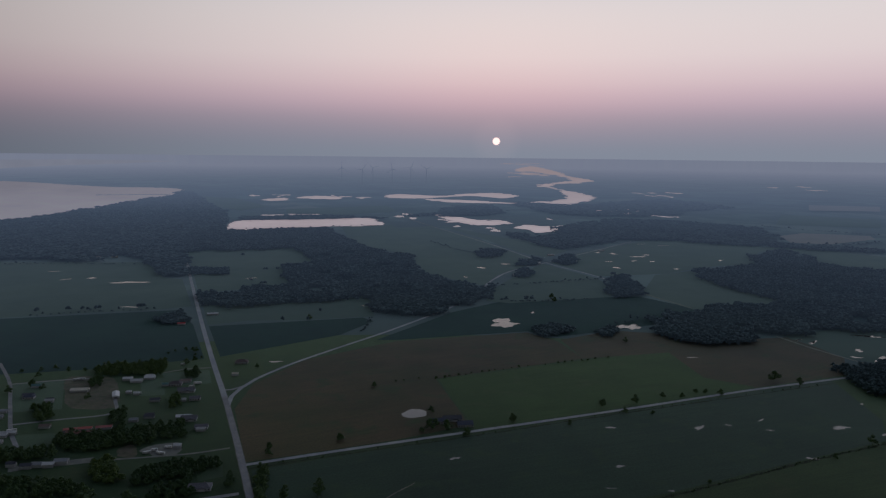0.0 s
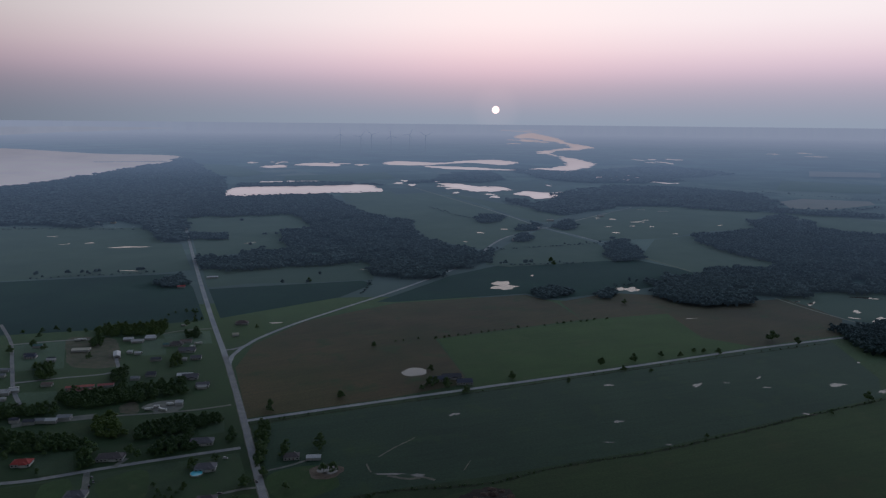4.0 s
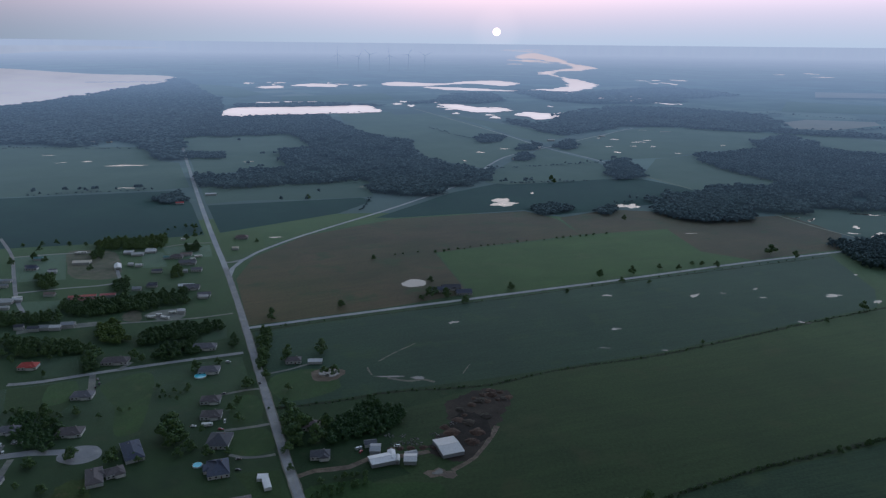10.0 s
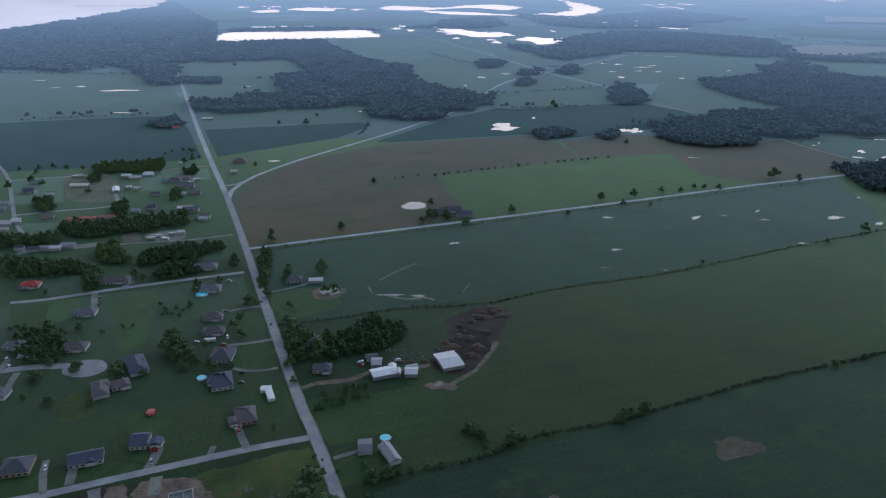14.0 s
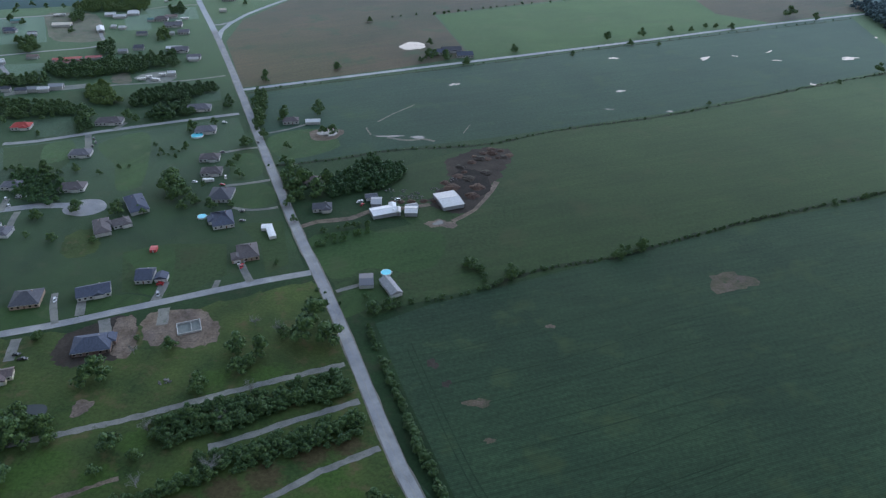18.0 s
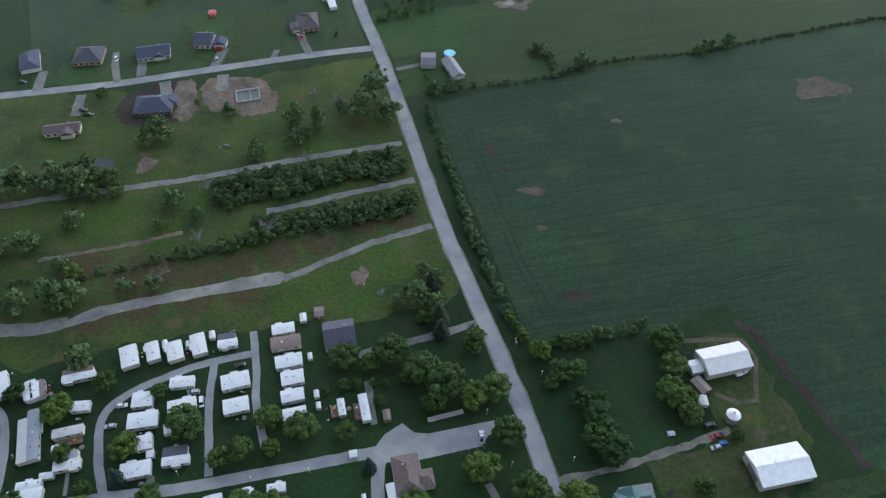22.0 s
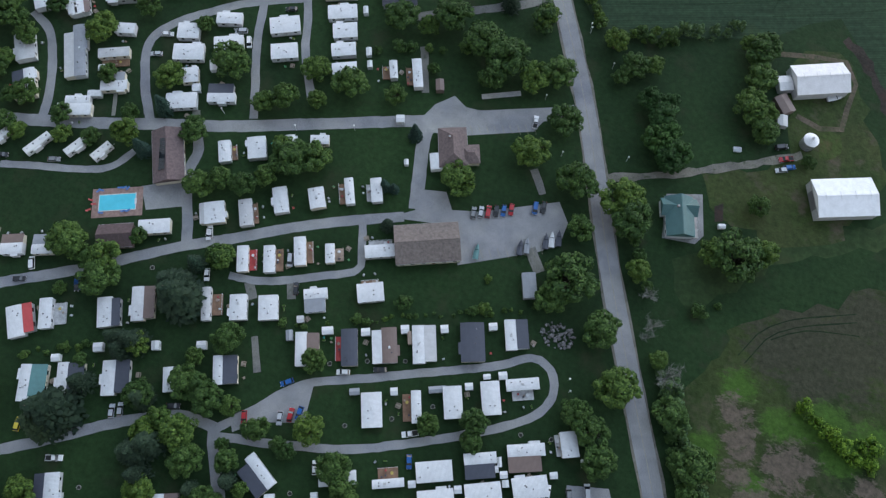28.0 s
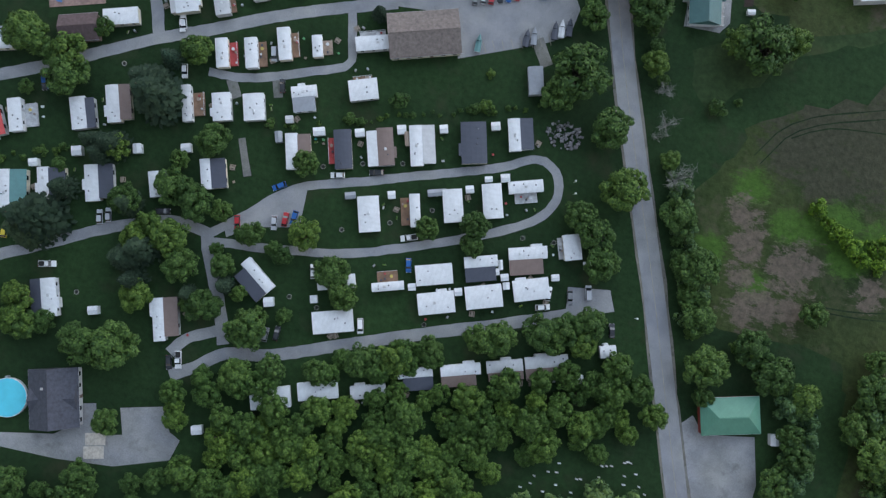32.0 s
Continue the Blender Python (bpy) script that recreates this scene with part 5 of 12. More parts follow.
blob("marsh_pool", -776.5, 3939.9, 36.0, 18.0, 7, M_RIVER, 0.464, 312, "bright bit of open water in a far marsh", "water", 0.6)
blob("marsh_pool", 3841.3, 7516.7, 43.0, 53.0, 12, M_RIVER, 0.464, 313, "bright bit of open water in a far marsh", "water", 0.6)
blob("marsh_pool", 3692.7, 8083.1, 52.6, 63.5, 13, M_RIVER, 0.464, 314, "bright bit of open water in a far marsh", "water", 0.6)
blob("marsh_pool", 3913.4, 7507.1, 39.6, 68.3, 12, M_RIVER, 0.464, 315, "bright bit of open water in a far marsh", "water", 0.6)
blob("marsh_pool", 4163.6, 8345.4, 36.6, 133.8, 13, M_RIVER, 0.465, 316, "bright bit of open water in a far marsh", "water", 0.6)
# fields of the distance, with the haze in their emission
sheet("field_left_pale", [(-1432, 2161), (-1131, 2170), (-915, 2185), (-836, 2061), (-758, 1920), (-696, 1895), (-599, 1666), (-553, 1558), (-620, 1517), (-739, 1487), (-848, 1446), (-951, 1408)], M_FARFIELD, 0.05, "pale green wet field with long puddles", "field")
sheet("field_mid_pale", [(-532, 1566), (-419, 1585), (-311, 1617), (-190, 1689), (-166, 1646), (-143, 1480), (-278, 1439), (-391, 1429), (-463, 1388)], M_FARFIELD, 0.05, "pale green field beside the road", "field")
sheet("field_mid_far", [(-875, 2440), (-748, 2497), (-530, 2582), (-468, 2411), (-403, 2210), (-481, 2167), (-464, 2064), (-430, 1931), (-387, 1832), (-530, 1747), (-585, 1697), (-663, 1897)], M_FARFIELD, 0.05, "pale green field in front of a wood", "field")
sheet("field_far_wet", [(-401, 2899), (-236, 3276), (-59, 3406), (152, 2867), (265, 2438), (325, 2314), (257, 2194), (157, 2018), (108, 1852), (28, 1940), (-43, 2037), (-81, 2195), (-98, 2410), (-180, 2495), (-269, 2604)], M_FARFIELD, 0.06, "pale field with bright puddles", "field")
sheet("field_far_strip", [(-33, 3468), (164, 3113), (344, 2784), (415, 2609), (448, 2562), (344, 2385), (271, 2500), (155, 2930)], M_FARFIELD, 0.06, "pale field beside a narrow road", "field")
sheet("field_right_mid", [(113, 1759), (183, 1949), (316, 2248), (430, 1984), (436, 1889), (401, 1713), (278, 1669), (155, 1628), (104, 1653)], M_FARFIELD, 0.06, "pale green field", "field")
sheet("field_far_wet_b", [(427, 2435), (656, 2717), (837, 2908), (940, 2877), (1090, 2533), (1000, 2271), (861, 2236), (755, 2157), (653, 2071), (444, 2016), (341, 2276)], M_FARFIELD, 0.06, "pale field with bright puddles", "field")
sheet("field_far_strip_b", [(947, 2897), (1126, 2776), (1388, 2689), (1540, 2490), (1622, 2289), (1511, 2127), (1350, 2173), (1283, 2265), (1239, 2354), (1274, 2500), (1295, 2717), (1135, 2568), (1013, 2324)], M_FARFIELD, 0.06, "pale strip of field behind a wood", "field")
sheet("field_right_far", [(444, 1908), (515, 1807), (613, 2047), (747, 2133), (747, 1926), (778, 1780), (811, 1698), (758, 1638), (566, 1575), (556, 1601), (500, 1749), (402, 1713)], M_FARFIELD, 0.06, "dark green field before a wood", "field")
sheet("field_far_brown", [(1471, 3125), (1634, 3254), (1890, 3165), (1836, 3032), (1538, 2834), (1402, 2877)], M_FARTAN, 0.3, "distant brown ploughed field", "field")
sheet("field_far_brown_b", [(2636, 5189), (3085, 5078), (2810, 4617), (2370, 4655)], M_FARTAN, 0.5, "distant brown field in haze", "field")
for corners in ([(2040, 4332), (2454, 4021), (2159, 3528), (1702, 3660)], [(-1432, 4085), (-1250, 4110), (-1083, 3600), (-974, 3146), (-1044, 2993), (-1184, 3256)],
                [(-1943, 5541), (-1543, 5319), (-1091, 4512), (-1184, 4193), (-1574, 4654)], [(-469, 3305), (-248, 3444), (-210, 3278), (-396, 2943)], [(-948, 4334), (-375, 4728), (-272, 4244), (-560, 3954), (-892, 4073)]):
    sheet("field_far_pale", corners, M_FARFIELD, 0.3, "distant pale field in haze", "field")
# driveways
ribbon("driveway", [(-248.7, 376.6), (-242.9, 361.2), (-234.8, 345)], 4.5, M_TRACK, 0.106, "short gravel driveway across grass", "driveway", step=5, ragged=0.5)
ribbon("driveway", [(-230, 375.3), (-223.1, 353.4)], 5.5, M_TRACK, 0.11, "short gravel driveway across grass", "driveway", step=5, ragged=0.5)
ribbon("driveway", [(-182.2, 390.2), (-181.3, 375.8), (-181.5, 365.1)], 6.5, M_TRACK, 0.094, "short gravel driveway across grass", "driveway", step=5, ragged=0.5)
ribbon("driveway", [(-147.4, 392.5), (-147.2, 383.3)], 4, M_TRACK, 0.098, "short gravel driveway across grass", "driveway", step=5, ragged=0.5)
ribbon("driveway", [(-136.5, 412.2), (-125.3, 390.8)], 5, M_TRACK, 0.102, "short gravel driveway across grass", "driveway", step=5, ragged=0.5)
ribbon("driveway", [(-251, 330.6), (-245.9, 310.9)], 6, M_TRACK, 0.106, "short gravel driveway across grass", "driveway", step=5, ragged=0.5)
ribbon("driveway", [(-284.6, 350.7), (-279.4, 330.6)], 6, M_TRACK, 0.11, "short gravel driveway across grass", "driveway", step=5, ragged=0.5)
ribbon("driveway", [(-206.4, 349.8), (-200, 335.9)], 7, M_TRACK, 0.094, "short gravel driveway across grass", "driveway", step=5, ragged=0.5)
ribbon("driveway", [(-173.1, 361.6), (-169.1, 344.8)], 7, M_TRACK, 0.098, "short gravel driveway across grass", "driveway", step=5, ragged=0.5)
ribbon("driveway", [(-161.5, 490.8), (-153.5, 488.1), (-140.4, 487.8), (-126.1, 492)], 3.5, M_TRACK, 0.102, "short gravel driveway across grass", "driveway", step=5, ragged=0.5)
ribbon("driveway", [(-324.9, 481.7), (-319.5, 454.7)], 5, M_TRACK, 0.106, "short gravel driveway across grass", "driveway", step=5, ragged=0.5)
ribbon("driveway", [(-343.5, 501.8), (-338.4, 482)], 5, M_TRACK, 0.11, "short gravel driveway across grass", "driveway", step=5, ragged=0.5)
ribbon("driveway", [(-66.8, 380.7), (-47.8, 391)], 3.6, M_TRACK, 0.094, "short gravel driveway across grass", "driveway", step=5, ragged=0.5)
ribbon("driveway", [(-198.2, 588.7), (-174.7, 600), (-163.9, 602)], 3.6, M_TRACK, 0.098, "short gravel driveway across grass", "driveway", step=5, ragged=0.5)
ribbon("driveway", [(-176.3, 526.8), (-157, 532.5), (-141.6, 538.2)], 4, M_TRACK, 0.102, "short gravel driveway across grass", "driveway", step=5, ragged=0.5)
ribbon("driveway", [(-330.7, 627), (-316.2, 593)], 6, M_TRACK, 0.106, "short gravel driveway across grass", "driveway", step=5, ragged=0.5)
ribbon("driveway", [(-310.9, 639), (-306.4, 657)], 5, M_TRACK, 0.11, "short gravel driveway across grass", "driveway", step=5, ragged=0.5)
ribbon("driveway", [(-171.7, 630), (-147.4, 643), (-130.5, 656)], 3, M_TRACK, 0.094, "short gravel driveway across grass", "driveway", step=5, ragged=0.5)
ribbon("driveway", [(-120.1, 104), (-117.9, 97.5)], 3, M_TRACK, 0.098, "short gravel driveway across grass", "driveway", step=5, ragged=0.5)
ribbon("driveway", [(-152.7, 103.3), (-149.3, 93)], 1.5, M_TRACK, 0.102, "short gravel driveway across grass", "driveway", step=5, ragged=0.5)
ribbon("driveway", [(-45, 155.1), (-38.6, 135.5)], 3, M_TRACK, 0.106, "short gravel driveway across grass", "driveway", step=5, ragged=0.5)
ribbon("driveway", [(9, 115.9), (14.4, 106.9)], 3, M_TRACK, 0.11, "short gravel driveway across grass", "driveway", step=5, ragged=0.5)
ribbon("driveway", [(14.7, 85.2), (20.2, 77.5)], 4, M_TRACK, 0.094, "short gravel driveway across grass", "driveway", step=5, ragged=0.5)
ribbon("driveway", [(-77.5, 45.8), (-73.9, 40.5)], 3.2, M_TRACK, 0.098, "short gravel driveway across grass", "driveway", step=5, ragged=0.5)
ribbon("driveway", [(-63.2, 49.9), (-61.2, 44.1)], 3, M_TRACK, 0.102, "short gravel driveway across grass", "driveway", step=5, ragged=0.5)
ribbon("driveway", [(-68.8, 28.3), (-63.7, 16.9)], 2.5, M_TRACK, 0.106, "short gravel driveway across grass", "driveway", step=5, ragged=0.5)
sheet("village_grass", [(-420.1, 587.5), (-200.6, 672), (-157.5, 566.5), (-118.8, 474.9), (-90.9, 406.4), (-114.9, 391.3), (-171.2, 366.8), (-283, 334.4)], M_LAWN, 0.03, "mown grass of village plots along the road", "grass")
sheet("rough_grass", [(-310.5, 305.4), (-184.8, 344.9), (-82.9, 388.7), (-51.5, 321.1), (-22.1, 255.2), (-10, 211.8), (-34.5, 193), (-131.4, 168.6), (-219.7, 151.6)], M_ROUGH, 0.035, "rough olive grass between gravel lanes", "grass", smooth=6, ragged=6)
sheet("lawn", [(-313.9, 610), (-276.4, 636), (-241.2, 644), (-225.9, 618), (-208.8, 549.3), (-242.2, 528.2), (-263.9, 518), (-284.6, 547.9)], M_LAWN, 0.043, "mown green lawn behind houses", "grass")
sheet("lawn", [(-394.5, 596.3), (-345.6, 611), (-323, 568.8), (-326.1, 545), (-374.7, 556.8)], M_PASTURE, 0.046, "mown green lawn behind houses", "grass")
sheet("lawn", [(-399.7, 661), (-366, 671), (-343.3, 628), (-375.2, 620)], M_LAWN, 0.049, "mown green lawn behind houses", "grass")
sheet("lawn", [(-427.2, 731), (-384.3, 742), (-369.4, 713), (-404.1, 694)], M_PASTURE, 0.043, "mown green lawn behind houses", "grass")
sheet("lawn", [(-510.1, 825), (-462.5, 833), (-446.9, 794), (-490.9, 787)], M_LAWN, 0.046, "mown green lawn behind houses", "grass")
sheet("lawn", [(-223.3, 425.8), (-193.2, 437.5), (-152.8, 438.1), (-143.1, 398.9), (-169.5, 372.9), (-206.1, 378.6)], M_PASTURE, 0.049, "mown green lawn behind houses", "grass")
sheet("lawn", [(-311.8, 431.9), (-269.6, 436.3), (-250.9, 397.4), (-289.2, 387.1)], M_LAWN, 0.043, "mown green lawn behind houses", "grass")
sheet("lawn", [(-171.7, 524.5), (-157.2, 531.7), (-145.9, 501.1), (-162.7, 496.2)], M_PASTURE, 0.046, "mown green lawn behind houses", "grass")
sheet("lawn", [(-266.5, 740), (-238.8, 750), (-229.4, 720), (-251.4, 708)], M_LAWN, 0.049, "mown green lawn behind houses", "grass")
sheet("lawn", [(-151.1, 466), (-118.1, 470.7), (-103.7, 413.1), (-116.5, 399.2), (-127.7, 434.6)], M_PASTURE, 0.043, "mown green lawn behind houses", "grass")
sheet("lawn", [(-298.3, 463.6), (-266.5, 468.3), (-249, 425.4), (-275, 421.4)], M_LAWN, 0.046, "mown green lawn behind houses", "grass")
sheet("lawn", [(-187.7, 600), (-170.7, 604), (-159, 566.5), (-178.1, 560.6)], M_PASTURE, 0.049, "mown green lawn behind houses", "grass")
sheet("lawn", [(-628, 1012), (-561.8, 1036), (-500.8, 913), (-560.6, 899)], M_LAWN, 0.045, "mown green lawn between village houses", "grass")
sheet("lawn", [(-497.6, 877), (-436.1, 903), (-415, 846), (-455.1, 814)], M_PASTURE, 0.048, "mown green lawn between village houses", "grass")
sheet("lawn", [(-431.9, 1073), (-363.8, 1092), (-340, 1028), (-396.8, 1011)], M_LAWN, 0.051, "mown green lawn between village houses", "grass")
sheet("lawn", [(-388.1, 1203), (-311.4, 1186), (-272, 1078), (-317.5, 1023), (-345.7, 1076)], M_PASTURE, 0.045, "mown green lawn between village houses", "grass")
sheet("lawn", [(-449.4, 1040), (-419.4, 1050), (-387.5, 974), (-420.8, 968)], M_LAWN, 0.048, "mown green lawn between village houses", "grass")
sheet("rough_grass", [(-189, 181.5), (-143.7, 202.4), (-97.2, 212), (-67.5, 229.4), (-31.5, 247), (-30.7, 258.4), (-69.7, 240.6), (-114.2, 223), (-160.2, 209.5), (-205.5, 193.1)], M_ROUGH, 0.05, "rough yellowish grass beside a gravel lane", "grass", smooth=5, ragged=7)
sheet("rough_grass", [(-180.1, 168.5), (-136.2, 181.8), (-89.3, 202.5), (-55.5, 225), (-28.2, 243.4), (-12.7, 211.5), (-34.9, 196.2), (-75.9, 190.7), (-132.4, 171.4)], M_ROUGH, 0.054, "rough yellowish grass beside a gravel pad", "grass", smooth=5, ragged=7)
sheet("rough_grass", [(-223, 245.8), (-158, 258.5), (-124.7, 249.2), (-154.6, 232.3), (-201.2, 212.8), (-219.3, 220.3)], M_ROUGH, 0.05, "pale rough meadow between bushes", "grass", smooth=5, ragged=7)
sheet("rough_grass", [(-177.7, 324.2), (-131.8, 345.7), (-90, 386.6), (-70.6, 357.8), (-53.8, 313.2), (-104.8, 290.9), (-160.2, 273.8), (-208.3, 253.6), (-204.5, 281)], M_ROUGH, 0.045, "overgrown plot with weeds beside a lane", "grass", smooth=5, ragged=7)
sheet("lawn_bright", [(-82.2, 432.4), (3.3, 468.4), (27.7, 395.7), (-4.8, 379.7), (-42, 354.9), (-58.2, 371.1)], M_PASTURE, 0.043, "bright mown lawn round a white house", "grass", smooth=5, ragged=4)
sheet("yard_grass", [(97.9, 192.5), (117.5, 198.2), (129, 170.4), (137.2, 145.9), (124.7, 128.3), (84.8, 114.5), (71.5, 131.6), (97.5, 144), (98.9, 166.7)], M_SCRUB, 0.045, "worn grass of a farmyard", "grass", smooth=5, ragged=4)
sheet("hay_verge", [(76.2, 103), (138.6, 130), (165.1, 139.9), (165.5, 133.2), (139.3, 121.2), (97.2, 100.2), (76.4, 77.1), (65.9, 91.2)], M_PASTURE, 0.047, "bright mown strip beside a scrubby field", "grass", smooth=5, ragged=4)

# ---------------------------------------------------------------- building blocks
MESHES = {}


def part(name, me, mat, parent, m=None, color=None, label=""):
    """One mesh object under a thing or a part, at the pose m within it."""
    ob = new(name, me)
    if not me.materials:
        me.materials.append(mat)
    elif me.materials[0] is not mat:
        ob.material_slots[0].link, ob.material_slots[0].material = "OBJECT", mat
    ob.parent = parent
    if m is not None:
        ob.matrix_basis = m
    if color:
        ob.color = (*color, 1)
    if label:
        ob["label"] = label
    return ob


def thing(name, x, y, turn, label, category, group="", z=0.0):
    ob = new(name)
    ob.empty_display_size = 0.5
    ob.matrix_basis = pose(x, y, z, 0, 0, turn)
    return tagged(ob, label, category, group)


def keyed(key, make):
    if key not in MESHES:
        verts, faces = make()
        me = bpy.data.meshes.new(key[0])
        me.from_pydata(verts, [], faces)
        me.update()
        MESHES[key] = me
    return MESHES[key]


def box_me(lx, ly, lz, edge=0.0):
    """A box standing on z = 0, with its upper edges rounded off by edge."""
    key = ("box", round(lx, 1), round(ly, 1), round(lz, 2), edge)
    lx, ly = max(key[1], 0.05), max(key[2], 0.05)

    def make():
        a, b = lx / 2, ly / 2
        lv = [(a, b, 0), (a, b, lz)] if not edge else [(a, b, 0), (a, b, lz - edge), (a - edge, b - edge, lz)]
        v = [(sx * p, sy * q, h) for p, q, h in lv for sx, sy in ((-1, -1), (1, -1), (1, 1), (-1, 1))]
        f = [(3, 2, 1, 0)]
        for i in range(len(lv) - 1):
            k = 4 * i
            f += [(k + j, k + (j + 1) % 4, k + 4 + (j + 1) % 4, k + 4 + j) for j in range(4)]
        n = 4 * (len(lv) - 1)
        return v, f + [(n, n + 1, n + 2, n + 3)]
    return keyed(key, make)


def gable_me(lx, ly, rise, drop=0.12, hip=0.0):
    """A roof with its ridge along x, eaves at z = 0; hip: how far the ridge ends are drawn in."""
    key = ("roof", round(lx, 1), round(ly, 1), round(rise, 2), drop, round(hip, 1))

    def make():
        a, b, r = lx / 2, ly / 2, lx / 2 - hip
        v = [(-a, -b, 0), (a, -b, 0), (a, b, 0), (-a, b, 0), (-r, 0, rise), (r, 0, rise)]
        v += [(x, y, -drop) for x, y, _ in v[:4]]
        f = [(0, 1, 5, 4), (2, 3, 4, 5), (1, 2, 5), (3, 0, 4)]
        f += [(6 + j, 6 + (j + 1) % 4, (j + 1) % 4, j) for j in range(4)] + [(9, 8, 7, 6)]
        return v, f
    return keyed(key, make)


def bow_me(lx, ly, rise, drop=0.15):
    """A low bowed metal roof along x."""
    key = ("bow_roof", round(lx, 1), round(ly, 1), round(rise, 2), drop)

    def make():
        a, b = lx / 2, ly / 2
        prof = [(-b, -drop)] + [(b * t, rise * (1 - t * t)) for t in (-1, -0.6, -0.2, 0.2, 0.6, 1)] + [(b, -drop)]
        n = len(prof)
        v = [(s * a, y, z) for s in (-1, 1) for y, z in prof]
        f = [(i, i + 1, n + i + 1, n + i)[::-1] for i in range(n - 1)]
        return v, f + [(n - 1, 0, n, 2 * n - 1)[::-1], tuple(range(n)), tuple(range(2 * n - 1, n - 1, -1))]
    return keyed(key, make)


def shed_roof_me(lx, ly, rise):
    """A roof of one slope, high at +y, 0.1 thick."""
    key = ("lean_roof", round(lx, 1), round(ly, 1), round(rise, 2))

    def make():
        a, b = lx / 2, ly / 2
        v = [(x, y, (rise if y > 0 else 0) + h) for h in (0, 0.1) for x, y in ((-a, -b), (a, -b), (a, b), (-a, b))]
        return v, [(3, 2, 1, 0), (4, 5, 6, 7)] + [(j, (j + 1) % 4, 4 + (j + 1) % 4, 4 + j) for j in range(4)]
    return keyed(key, make)


def tube_me(r, h, n=10, top=None):
    key = ("tube", round(r, 2), round(h, 2), n, top)

    def make():
        rt = r if top is None else top
        v = [(q * math.cos(6.2832 * k / n), q * math.sin(6.2832 * k / n), z) for q, z in ((r, 0), (rt, h)) for k in range(n)]
        f = [(k, (k + 1) % n, n + (k + 1) % n, n + k) for k in range(n)]
        return v, f + [tuple(range(n - 1, -1, -1)), tuple(range(n, 2 * n))]
    return keyed(key, make)


def disc_wheel(parent, x, y, r=0.33):
    w = part("wheel", tube_me(r, 0.22, 12), M_TYRE, parent, pose(x, y + 0.11, r, 90))
    part("rim", tube_me(r * 0.6, 0.24, 8), M_METAL, w, pose(0, 0, -0.01))
    return w


WHITE, CREAM, SLATE, GREY, BROWN, TEAL = (0.61, 0.63, 0.65), (0.62, 0.58, 0.48), (0.055, 0.062, 0.085), (0.26, 0.28, 0.31), (0.17, 0.125, 0.11), (0.10, 0.22, 0.22)
RED, WOOD, TAN, BLUE, GREEN, PALE = (0.42, 0.06, 0.06), (0.23, 0.14, 0.09), (0.32, 0.25, 0.20), (0.05, 0.16, 0.42), (0.05, 0.17, 0.12), (0.46, 0.47, 0.48)


def windows_along(parent, lx, ly, z, n, h=0.8, w=1.0):
    for s in (-1, 1):
        for k in range(n):
            x = lx * ((k + 0.5) / n - 0.5)
            part("window", box_me(w, 0.06, h), M_PANE, parent, pose(x, s * (ly / 2 + 0.01), z))


